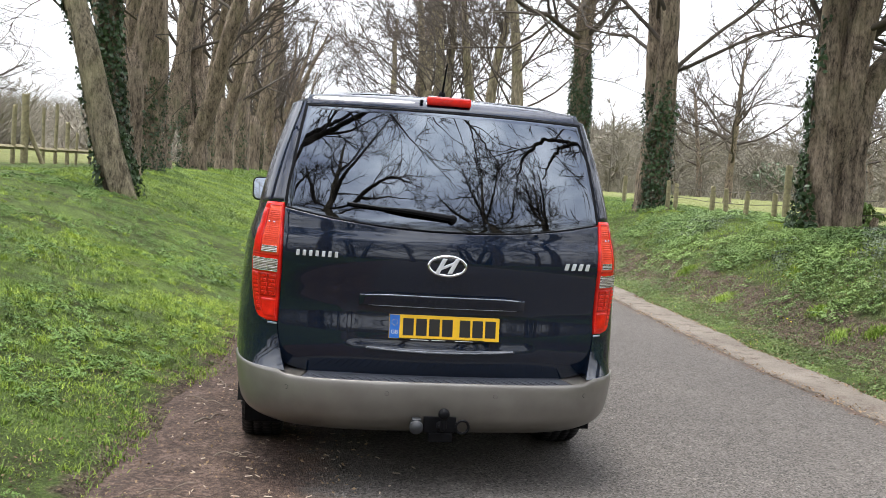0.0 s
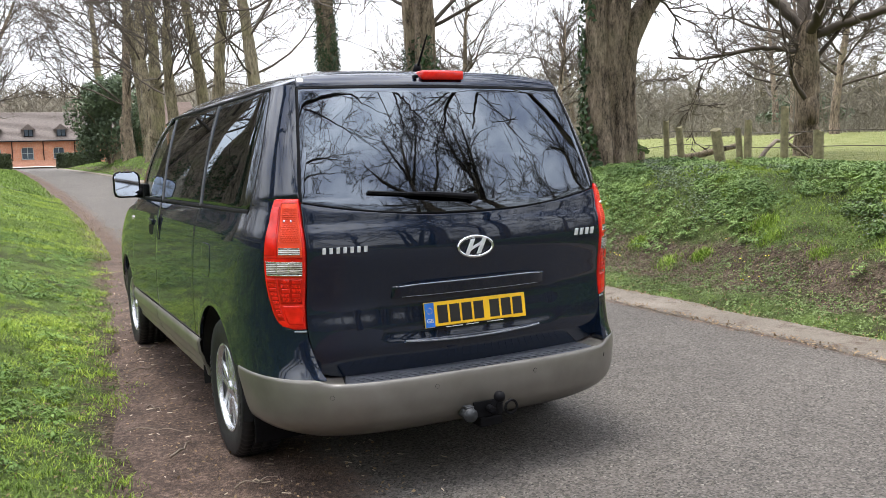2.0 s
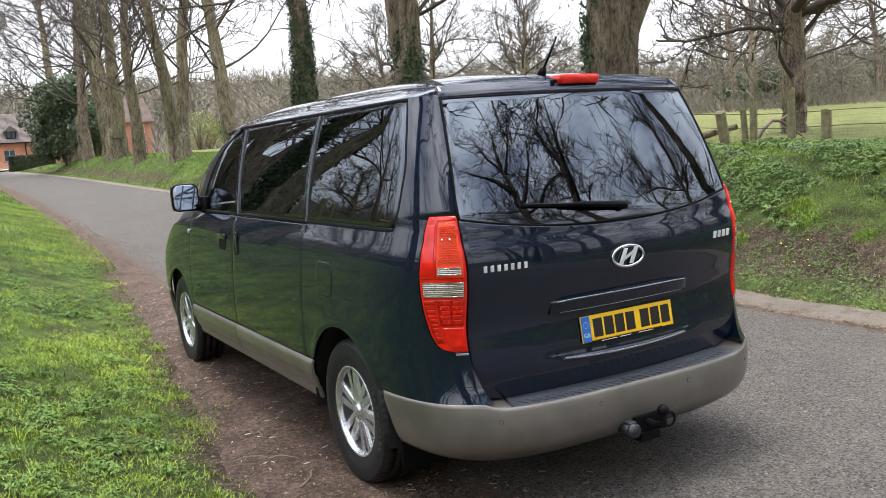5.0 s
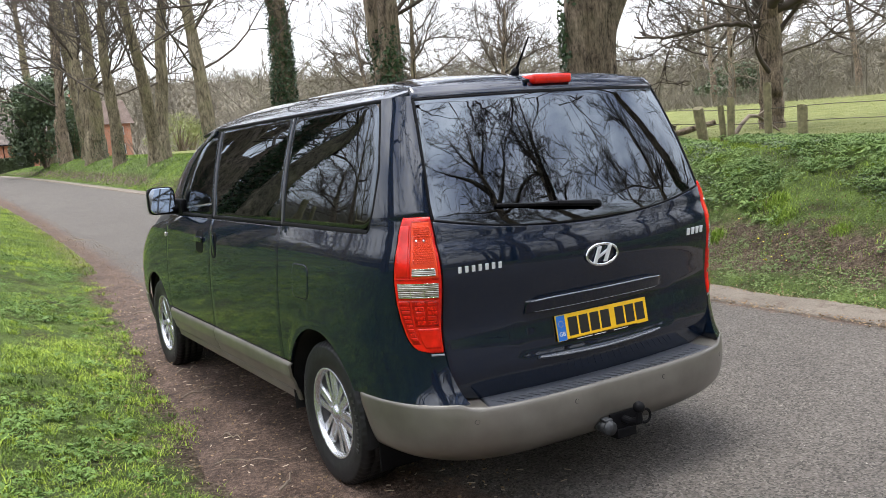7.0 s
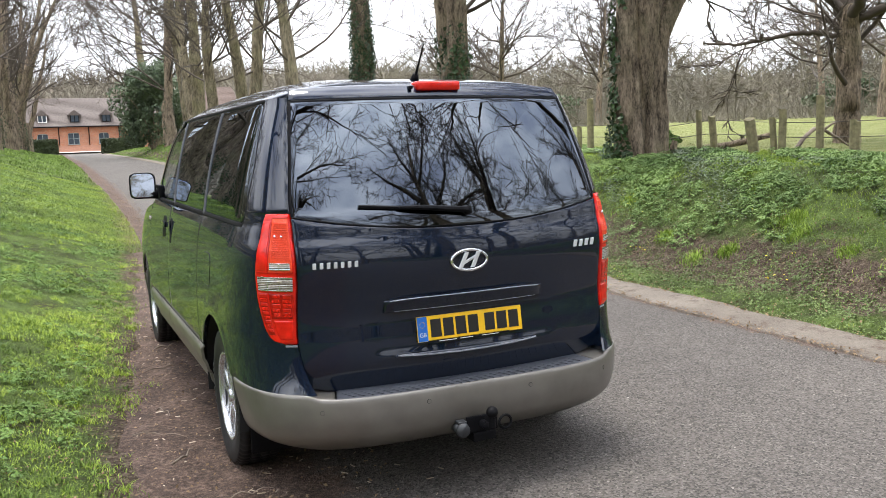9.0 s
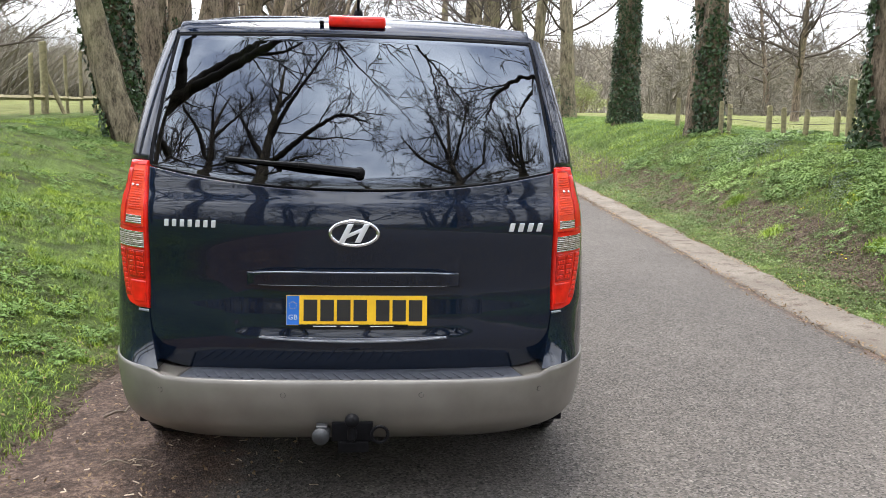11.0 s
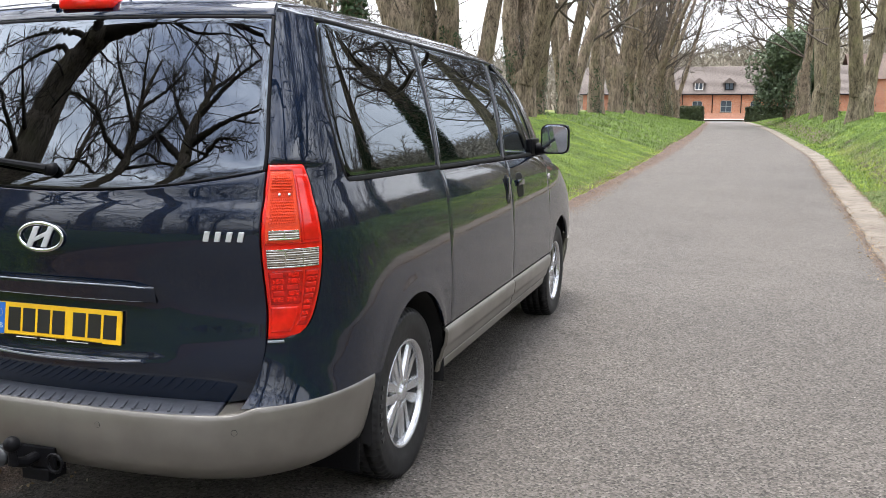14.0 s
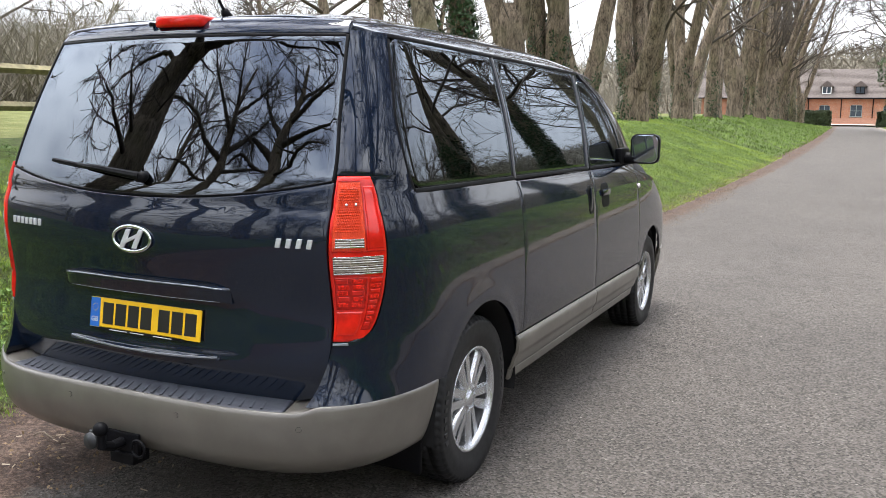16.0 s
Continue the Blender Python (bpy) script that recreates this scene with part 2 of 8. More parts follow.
def make_ribbed():
    m, t, p = nodes_of("ribbed_clear_lens")
    wave = node(t, "ShaderNodeTexWave", Scale=42.0, Distortion=0.8)
    wave.bands_direction = "Z"
    co = t.nodes.new("ShaderNodeTexCoord")
    t.links.new(co.outputs["Object"], wave.inputs["Vector"])
    grain = noise_of(t, 90, 3)
    c = ramp(t, math_of(t, "MULTIPLY", math_of(t, "ADD", wave.outputs["Fac"], grain), 0.5), [(0.32, (0.05, 0.032, 0.022)), (0.5, (0.36, 0.29, 0.21)), (0.70, (0.88, 0.86, 0.82))])
    t.links.new(c, p.inputs["Base Color"])
    p.inputs["Metallic"].default_value, p.inputs["Roughness"].default_value = 0.35, 0.15
    p.inputs["Coat Weight"].default_value = 0.8
    bump(t, p, wave.outputs["Fac"], 0.5, 0.003)
    return m


PAINT, TAN = make_paint(), make_tan()
PRIVACY = make_glass("privacy_glass", (0.018, 0.019, 0.021), 2.0)
CLEAR = make_glass("clear_glass", (0.62, 0.68, 0.66), 1.5)
BLACK = plain("black_plastic", (0.005, 0.005, 0.006), 0.5, 0, 0.3, 60, 0.2, 0, 0.08)
STEP = plain("black_step_rubber", (0.045, 0.049, 0.060), 0.45, 0, 0.3, 40, 0.2)
RUBBER = plain("tyre_rubber", (0.014, 0.014, 0.015), 0.55, 0, 0.4, 25, 0.3, 0, 0.32)
DARK = plain("cabin_black", (0.006, 0.006, 0.007), 0.8)
CHROME = plain("chrome", (0.78, 0.79, 0.80), 0.08, 1.0, 0.03)
ALLOY = plain("silver_alloy", (0.56, 0.57, 0.59), 0.26, 0.75, 0.08, 12)
BADGE = plain("bright_badge_metal", (0.66, 0.67, 0.69), 0.22, 0.35, 0.05)
BRIGHT = plain("satin_bright_strip", (0.36, 0.38, 0.42), 0.25, 0.5, 0.05)
MIRROR = plain("mirror_glass", (0.38, 0.42, 0.49), 0.02, 1.0, 0.01)
RED = plain("red_lens", (0.60, 0.012, 0.006), 0.08, 0, 0.2, 25, 0, 0.5, 0.3)
DEEPRED = plain("deep_red_lens", (0.62, 0.014, 0.006), 0.12, 0, 0.6, 130, 0.8, 0.2, 0.2)
AMBERRED = plain("beaded_red_lens", (0.84, 0.060, 0.018), 0.2, 0, 0.4, 300, 1.0, 0.2, 0.2)
DARKRED = plain("dark_red_lens", (0.40, 0.008, 0.004), 0.12, 0, 0.4, 60, 0.3, 0.3, 0.3)
GREYLENS = plain("grey_lens_rib", (0.20, 0.17, 0.14), 0.3, 0.3, 0.3, 60)
LENS = make_ribbed()
YELLOW = plain("plate_yellow", (0.84, 0.50, 0.012), 0.35, 0, 0.04)
BLUE = plain("plate_blue", (0.01, 0.13, 0.50), 0.35, 0, 0.05)
INK = plain("plate_black", (0.010, 0.009, 0.008), 0.4)
WHITE = plain("off_white_paint", (0.68, 0.67, 0.64), 0.6, 0, 0.08, 3)
SEAT = plain("charcoal_seat_cloth", (0.03, 0.03, 0.033), 0.9, 0, 0.3, 60, 0.3)
BARK = make_bark("grey_brown_bark", (0.036, 0.028, 0.021), (0.345, 0.272, 0.200), (0.215, 0.195, 0.110))
BARK_GREEN = make_bark("mossy_bark", (0.044, 0.036, 0.024), (0.315, 0.268, 0.180), (0.235, 0.220, 0.105))
TWIG = plain("twig_bark", (0.060, 0.047, 0.035), 0.95, 0, 0.3, 3)
SCRUB = plain("winter_scrub", (0.138, 0.122, 0.090), 0.95, 0, 0.5, 0.3)
IVY = make_leaf("ivy_leaf", (0.014, 0.030, 0.010), (0.045, 0.080, 0.028), 0.42)
HOLLY = make_leaf("holly_leaf", (0.040, 0.066, 0.034), (0.125, 0.165, 0.090), 0.45)
WILLOW = make_leaf("budding_willow_leaf", (0.12, 0.145, 0.045), (0.27, 0.29, 0.10))
HEDGE = make_leaf("clipped_hedge_leaf", (0.020, 0.030, 0.012), (0.055, 0.070, 0.030))
GRASS = make_leaf("grass_blade", (0.050, 0.100, 0.013), (0.205, 0.305, 0.048))
LIME = make_leaf("lime_green_grass", (0.120, 0.205, 0.018), (0.355, 0.455, 0.058))
HERB = make_leaf("wild_herb_leaf", (0.065, 0.120, 0.030), (0.24, 0.34, 0.095))
FERN = make_leaf("feathery_dark_herb", (0.056, 0.112, 0.030), (0.245, 0.350, 0.105))
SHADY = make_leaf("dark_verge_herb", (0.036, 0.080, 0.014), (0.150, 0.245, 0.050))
CARPET = make_leaf("ground_ivy_leaf", (0.060, 0.088, 0.050), (0.170, 0.205, 0.125), 0.45)
TUFT = make_leaf("tuft_grass_blade", (0.14, 0.23, 0.025), (0.31, 0.42, 0.065))
WEED = make_leaf("pale_creeping_weed", (0.080, 0.120, 0.040), (0.195, 0.260, 0.090))
PASTURE = make_leaf("pasture_blade", (0.110, 0.135, 0.036), (0.225, 0.245, 0.085))
DEAD = make_leaf("dead_leaf", (0.10, 0.065, 0.035), (0.28, 0.20, 0.12), 0.9)
CHIP = make_leaf("pale_wood_chip", (0.20, 0.15, 0.10), (0.52, 0.44, 0.34), 0.9)
SOIL = make_ground()
ROAD = make_road()
BRICK = make_brick()
ROOFTILE = plain("clay_roof_tile", (0.098, 0.080, 0.070), 0.9, 0, 0.35, 6, 0.5)
REDTILE = plain("red_roof_tile", (0.100, 0.070, 0.056), 0.9, 0, 0.3, 5, 0.5)
KERB = make_kerb()
POST = plain("weathered_post_wood", (0.205, 0.180, 0.098), 0.9, 0, 0.35, 14, 0.6)
WIRE = plain("rusty_wire", (0.10, 0.085, 0.07), 0.6, 0.6)
DEADWOOD = plain("bleached_dead_wood", (0.165, 0.130, 0.100), 0.9, 0, 0.4, 6, 0.6)
FARGLASS = plain("window_glass_dark", (0.05, 0.065, 0.08), 0.1, 0, 0.2, 2)


# ---- building helpers ----
def mesh_of(name, verts, faces, material, smooth=False):
    me = bpy.data.meshes.new(name)
    me.from_pydata([tuple(v) for v in verts], [], [tuple(int(i) for i in f) for f in faces])
    me.materials.append(material)
    if smooth:
        me.polygons.foreach_set("use_smooth", [True] * len(me.polygons))
    me.update()
    return me


def fast_mesh(name, verts, faces, material, smooth=False):
    """A mesh from an (n, 3) array and an array of triangles or quads."""
    verts, faces = np.asarray(verts, np.float32), np.asarray(faces, np.int32)
    me = bpy.data.meshes.new(name)
    k = faces.shape[1]
    me.vertices.add(len(verts))
    me.vertices.foreach_set("co", verts.ravel())
    me.loops.add(faces.size)
    me.loops.foreach_set("vertex_index", faces.ravel())
    me.polygons.add(len(faces))
    me.polygons.foreach_set("loop_start", np.arange(0, faces.size, k, dtype=np.int32))
    me.polygons.foreach_set("loop_total", np.full(len(faces), k, np.int32))
    if smooth:
        me.polygons.foreach_set("use_smooth", np.ones(len(faces), bool))
    me.materials.append(material)
    me.update(calc_edges=True)
    return me


def child(name, me, parent=None, label=""):
    ob = new(name, me)
    ob.parent = parent
    return tagged(ob, label) if label else ob


def part(name, bm, material, parent, label="", smooth=False):
    me = bpy.data.meshes.new(name)
    bm.to_mesh(me)
    bm.free()
    me.materials.append(material)
    if smooth:
        me.polygons.foreach_set("use_smooth", [True] * len(me.polygons))
    return child(name, me, parent, label)


def empty(name, m, label, category, group="", kind=""):
    ob = new(name)
    ob.matrix_world = m
    return tagged(ob, label, category, group, kind)


def box(bm, lo, hi, bevel=0.0, m=None):
    c, s = (Vector(lo) + Vector(hi)) / 2, Vector(hi) - Vector(lo)
    made = bmesh.ops.create_cube(bm, size=1.0, matrix=(m or Matrix()) @ Matrix.LocRotScale(c, None, s))["verts"]
    if bevel:
        edges = {e for v in made for e in v.link_edges}
        bmesh.ops.bevel(bm, geom=list(edges), offset=bevel, segments=2, affect="EDGES", profile=0.6)
    return bm


def boxed(lo, hi, bevel=0.0, m=None):
    return box(bmesh.new(), lo, hi, bevel, m)


def rod(bm, a, b, r0, r1=None, sides=10):
    a, b = Vector(a), Vector(b)
    turn = (b - a).to_track_quat("Z", "Y").to_matrix().to_4x4()
    bmesh.ops.create_cone(bm, cap_ends=True, segments=sides, radius1=r0, radius2=r0 if r1 is None else r1, depth=(b - a).length, matrix=Matrix.Translation((a + b) / 2) @ turn)
    return bm


def curve_of(stops):
    """A smooth function through (place, value) stops."""
    xs, ys = np.array([s[0] for s in stops], float), np.array([s[1] for s in stops], float)
    d = np.diff(ys) / np.diff(xs)
    m = np.concatenate(([d[0]], np.where(d[1:] * d[:-1] > 0, 2 * d[1:] * d[:-1] / np.where(np.abs(d[1:] + d[:-1]) < 1e-9, 1, d[1:] + d[:-1]), 0), [d[-1]]))

    def f(v):
        v = np.clip(np.asarray(v, float), xs[0], xs[-1])
        i = np.clip(np.searchsorted(xs, v) - 1, 0, len(xs) - 2)
        h = xs[i + 1] - xs[i]
        s = (v - xs[i]) / h
        return (2 * s**3 - 3 * s**2 + 1) * ys[i] + (s**3 - 2 * s**2 + s) * h * m[i] + (-2 * s**3 + 3 * s**2) * ys[i + 1] + (s**3 - s**2) * h * m[i + 1]

    return f


def rough_of(x, y, seed=0.0):
    """A cheap, smooth unevenness between about -1 and 1."""
    a = np.sin(x * 1.7 + seed) * np.cos(y * 1.3 - seed) + np.sin(x * 3.9 - y * 2.7 + 2 * seed) * 0.5 + np.cos(x * 7.3 + y * 6.1 + seed) * 0.3
    return a / 1.8


# ---- the plan of the lane: it runs along +y, edges by distance ----
GRASS_X = curve_of([(-60, -2.6), (-20, -1.9), (-6, -1.55), (-1, -1.42), (0.5, -1.38), (2, -1.2), (5, -0.9), (8, -0.58), (12, -0.35), (20, -0.15), (30, -0.02), (50, 0.12), (90, 0.0), (130, 0.0)])
TAR_X = curve_of([(-60, -1.4), (-20, -1.0), (-6, -0.72), (-1, -0.55), (3, -0.4), (9, -0.10), (14, 0.06), (20, 0.26), (30, 0.48), (50, 0.62), (90, 0.35), (130, 0.3)])
KERB_X = curve_of([(-60, 2.9), (-20, 3.1), (-6, 3.25), (0, 3.40), (3.5, 3.50), (5.2, 3.58), (9, 3.77), (16.6, 4.11), (28, 4.55), (50, 4.52), (70, 4.15), (91, 3.5), (130, 3.4)])
RISE = curve_of([(-60, 0.0), (0, 0.0), (2, 0.004), (5, 0.06), (10, 0.17), (105, 2.15), (140, 2.6), (400, 4.0)])
BANK_R = curve_of([(0, -0.02), (0.25, 0.02), (0.7, 0.11), (1.2, 0.38), (1.7, 0.68), (2.3, 0.95), (3.0, 1.12), (4.5, 1.14), (8, 1.08), (200, 1.1)])
BANK_L = curve_of([(0, 0.0), (0.25, 0.045), (0.9, 0.24), (2.0, 0.58), (3.0, 0.92), (4.2, 1.16), (7, 1.2), (200, 1.2)])
KERB_W = 0.27  # from the lane's edge to the foot of the bank
SLAB_W = 0.44  # width of the concrete edging


def ground_z(x, y):
    x, y = np.asarray(x, float), np.asarray(y, float)
    d_r, d_l = x - KERB_X(y) - KERB_W, GRASS_X(y) - x
    fade = np.clip(1 - (y - 60) / 40, 0.35, 1)
    z = np.where(d_r > 0, BANK_R(np.maximum(d_r, 0)) * fade, np.where(d_l > 0, BANK_L(np.maximum(d_l, 0)) * fade, -0.06))
    lump = rough_of(x * 0.9, y * 0.9, 1.0) * 0.035 * np.clip(np.maximum(d_r, d_l) * 1.5, 0, 1)
    far = np.hypot(x - 2, y)
    hill = 24.0 * np.clip((far - 115) / 260, 0, 1) ** 1.25 * (1 + 0.25 * np.sin(np.arctan2(y, x) * 5.0 + 1))
    swale = 0.015 * np.clip(np.maximum(x - 9, -x - 9), 0, 75)
    return z + lump + RISE(y) + hill + swale


def sheet(xs, ys, zf):
    X, Y = np.meshgrid(xs, ys)
    V = np.stack([X, Y, zf(X, Y)], -1).reshape(-1, 3)
    nx, ny = len(xs), len(ys)
    i = (np.arange(ny - 1)[:, None] * nx + np.arange(nx - 1)[None]).ravel()
    return V, np.stack([i, i + 1, i + nx + 1, i + nx], 1)


def steps(*spans):
    out = []
    for a, b, d in spans:
        out += list(np.arange(a, b, d))
    return np.array(out + [spans[-1][1]])


gx = steps((-900, -200, 70), (-200, -40, 10), (-40, -8, 1.0), (-8, 12, 0.15), (12, 40, 1.0), (40, 200, 10), (200, 900, 70))
gy = steps((-900, -200, 70), (-200, -40, 10), (-40, -8, 1.0), (-8, 30, 0.16), (30, 110, 0.8), (110, 200, 5), (200, 900, 70))
V, F = sheet(gx, gy, ground_z)
ground = tagged(new("ground", fast_mesh("ground", V, F, SOIL, True)), "green grassy verges and banks with bare soil", "ground", kind="structure")
d_r, d_l = V[:, 0] - KERB_X(V[:, 1]) - KERB_W, GRASS_X(V[:, 1]) - V[:, 0]
bare = np.where(d_r > 0, 0.80 * np.exp(-((np.clip(d_r, 0, 9) - 0.95) / 0.55) ** 2), np.where(d_l > 0, 0.9 * np.exp(-np.clip(d_l, 0, 9) / 0.30), 1.0))
ground.data.attributes.new("bare", "FLOAT", "POINT").data.foreach_set("value", bare.astype(np.float32))
wooded = np.clip((np.hypot(V[:, 0] - 2, V[:, 1]) - 60) / 50, 0, 1)
meadow = np.clip((np.maximum(V[:, 0] - 8.6, -V[:, 0] - 6.4)) / 0.8, 0, 1)
ground.data.attributes.new("meadow", "FLOAT", "POINT").data.foreach_set("value", meadow.astype(np.float32))
ground.data.attributes.new("wood", "FLOAT", "POINT").data.foreach_set("value", wooded.astype(np.float32))

ry = steps((-60, -8, 1.0), (-8, 25, 0.12), (25, 130, 0.8))
rf = np.linspace(0, 1, 46)
RX = GRASS_X(ry)[:, None] - 0.12 + (KERB_X(ry) + 0.02 - GRASS_X(ry) + 0.12)[:, None] * rf[None]
RY = np.repeat(ry[:, None], len(rf), 1)
camber = 0.025 * np.sin(np.pi * rf)[None] - 0.015
soft = np.clip((TAR_X(ry)[:, None] - RX) / 0.4, 0, 1)
RZ = RISE(RY) + camber + soft * (0.012 + 0.018 * rough_of(RX * 3, RY * 3, 2.0))
V = np.stack([RX, RY, RZ], -1).reshape(-1, 3)
i = (np.arange(len(ry) - 1)[:, None] * len(rf) + np.arange(len(rf) - 1)[None]).ravel()
road = tagged(new("road", fast_mesh("road", V, np.stack([i, i + 1, i + len(rf) + 1, i + len(rf)], 1), ROAD, True)), "grey chipped asphalt lane with a dirt shoulder", "road", kind="structure")
dirt = np.maximum(0.5 + (TAR_X(RY) - RX) / 0.55, 0.50 + (RX - KERB_X(RY) + 0.05) / 0.24)
road.data.attributes.new("dirt", "FLOAT", "POINT").data.foreach_set("value", dirt.ravel().astype(np.float32))

# concrete edging, slightly proud of the asphalt and uneven
ky = steps((-30, -8, 0.6), (-8, 25, 0.15), (25, 100, 0.7))
prof = [(0.0, -0.05), (0.0, 0.012), (0.02, 0.026), (0.12, 0.030), (0.22, 0.032), (0.33, 0.036), (SLAB_W - 0.02, 0.038), (SLAB_W, 0.024), (SLAB_W, -0.05)]
V = []
for k, y in enumerate(ky):
    wob = 0.014 * math.sin(y * 2.3) + 0.012 * math.sin(y * 6.1) + 0.008 * math.sin(y * 13.7)
    V += [(float(KERB_X(y)) + a + wob * (1 if j < 3 else 0.5 if j < 6 else -1.6), y, float(RISE(y)) + b - 0.019 + 0.006 * math.sin(y * 3.7 + j)) for j, (a, b) in enumerate(prof)]
n = len(prof)
i = (np.arange(len(ky) - 1)[:, None] * n + np.arange(n - 1)[None]).ravel()
tagged(new("kerb", fast_mesh("kerb", V, np.stack([i, i + 1, i + n + 1, i + n], 1), KERB)), "flush weathered concrete kerb along the lane", "kerb", kind="structure")


# ---- trees: bare limes and oaks in early spring ----
def tube(points, radii, sides, flare=0.0, twist=0.0, furrow=0.0):
    """A tapered tube through points; flare flutes the foot of a trunk, furrow ribs its bark."""
    P, R = np.asarray(points, float), np.asarray(radii, float)
    T = np.gradient(P, axis=0)
    T /= np.linalg.norm(T, axis=1)[:, None] + 1e-9
    ref = np.where(np.abs(T[:, 2:3]) > 0.9, np.array([[1.0, 0, 0]]), np.array([[0, 0, 1.0]]))
    if np.abs(T[:, 2]).min() > 0.3:
        ref = np.array([[1.0, 0.0, 0.0]])
    A = np.cross(T, ref)
    A /= np.linalg.norm(A, axis=1)[:, None] + 1e-9
    B = np.cross(T, A)
    ang = np.linspace(0, 2 * np.pi, sides, endpoint=False)
    wob = np.ones((len(P), sides))
    up = (P[:, 2] - P[0, 2])[:, None]
    if flare:
        wob += (0.16 * np.sin(5 * ang + twist) + 0.10 * np.sin(3 * ang + 2 * twist) + 0.07 * np.sin(9 * ang - twist))[None] * (0.30 + flare * np.exp(-up / 0.7)) + flare * 0.40 * np.exp(-up / 0.28)
        wob += 0.04 * np.sin(up * 3.1 + 2 * ang[None] + twist) + 0.03 * np.sin(up * 7.3 - 3 * ang[None])
    if furrow:
        a = ang[None] + 0.10 * np.sin(up * 2.3 + twist) + 0.05 * np.sin(up * 6.1)
        rib = np.sin(17 * a + 1.3 * np.sin(up * 1.7)) * np.sin(up * 2.9 + 3 * a) + 0.8 * np.sin(29 * a + 1.6 * np.sin(up * 3.3 + a)) + 0.5 * np.sin(41 * a + up * 4.0)
        wob += furrow * rib * (0.7 + 0.3 * np.sin(up * 5 + 4 * a))
    spokes = A[:, None] * np.cos(ang)[None, :, None] + B[:, None] * np.sin(ang)[None, :, None]
    V = (P[:, None] + spokes * (R[:, None] * wob)[..., None]).reshape(-1, 3)
    i = np.arange(len(P) - 1)[:, None] * sides
    j = np.arange(sides)[None]
    k = (j + 1) % sides
    F = np.stack([i + j, i + k, i + sides + k, i + sides + j], -1).reshape(-1, 4)
    return V, F


def finer(P, R, step):
    """The same line, with rings every step metres."""
    s = np.concatenate(([0], np.cumsum(np.linalg.norm(np.diff(P, axis=0), axis=1))))
    n = np.linspace(0, s[-1], max(3, int(s[-1] / step)))
    return np.stack([np.interp(n, s, P[:, k]) for k in range(3)], 1), np.interp(n, s, R)


RNG_AXIS = np.array([[0.31, 0.17, 0.94]])


class Wood:
    def __init__(self):
        self.v, self.f, self.t, self.n = [], [], [], 0

    def add(self, V, F):
        self.v.append(V)
        self.f.append(F + self.n)
        self.n += len(V)

    def cones(self, base, tip, r):
        """Many three-sided spikes at once, as quads folded to a point."""
        d = tip - base
        a = np.cross(d, RNG_AXIS)
        a /= np.linalg.norm(a, axis=1)[:, None] + 1e-9
        b = np.cross(d, a)
        b /= np.linalg.norm(b, axis=1)[:, None] + 1e-9
        r = np.broadcast_to(np.asarray(r, float).reshape(-1, 1), (len(base), 1))
        V = np.stack([base + a * r, base - a * r * 0.5 + b * r * 0.87, base - a * r * 0.5 - b * r * 0.87, tip], 1).reshape(-1, 3)
        i = np.arange(len(base))[:, None] * 4
        self.t.append(np.concatenate([i + [[0, 1, 3]], i + [[1, 2, 3]], i + [[2, 0, 3]]], 1).reshape(-1, 3) + self.n)
        self.v.append(V)
        self.n += len(V)

    def strips(self, P, R):
        """Many three-sided tapered twigs at once; P is (twigs, rings, 3)."""
        n, m = P.shape[:2]
        d = P[:, -1] - P[:, 0]
        a = np.cross(d, RNG_AXIS)
        a /= np.linalg.norm(a, axis=1)[:, None] + 1e-9
        b = np.cross(d, a)
        b /= np.linalg.norm(b, axis=1)[:, None] + 1e-9
        spokes = np.stack([a, -a * 0.5 + b * 0.87, -a * 0.5 - b * 0.87], 1)
        V = P[:, :, None] + spokes[:, None] * R[:, :, None, None]
        i = (np.arange(n)[:, None, None] * m + np.arange(m - 1)[None, :, None]) * 3
        j = np.arange(3)[None, None]
        k = (j + 1) % 3
        self.add(V.reshape(-1, 3), np.stack([i + j, i + k, i + 3 + k, i + 3 + j], -1).reshape(-1, 4))

    def mesh(self, name, material, smooth=True):
        V = np.concatenate(self.v)
        if not self.t:
            return fast_mesh(name, V, np.concatenate(self.f), material, smooth)
        F = np.concatenate(self.f)
        return fast_mesh(name, V, np.concatenate([F[:, [0, 1, 2]], F[:, [0, 2, 3]]] + self.t), material, smooth)


def grow(rng, start, way, length, bend, rise, count):
    """A wandering line of points."""
    P, d = [np.array(start, float)], np.array(way, float)
    for _ in range(count):
        d = d + rng.normal(0, bend, 3) + np.array([0, 0, rise])
        d /= np.linalg.norm(d)
        P.append(P[-1] + d * length / count)
    return np.array(P)


def walks(rng, start, way, length, bend, rise, count):
    """Many wandering lines at once: (lines, count + 1, 3)."""
    d = way / (np.linalg.norm(way, axis=1)[:, None] + 1e-9)
    P = [start]
    for _ in range(count):
        d = d + rng.normal(0, bend, d.shape) + np.array([[0, 0, rise]])
        d /= np.linalg.norm(d, axis=1)[:, None]
        P.append(P[-1] + d * length[:, None] / count)
    return np.stack(P, 1)


def off_from(rng, P, each, first, scatter):
    """Start points and ways for `each` twigs on every line of P."""
    n, m = P.shape[:2]
    k = rng.integers(first, m, (n, each))
    i = np.arange(n)[:, None]
    d = P[i, k] - P[i, k - 1]
    d /= np.linalg.norm(d, axis=-1)[..., None] + 1e-9
    along = rng.uniform(0, 1, (n, each, 1))
    s = P[i, k - 1] * (1 - along) + P[i, k] * along
    return s.reshape(-1, 3), (d + rng.normal(0, scatter, d.shape)).reshape(-1, 3), k.ravel()


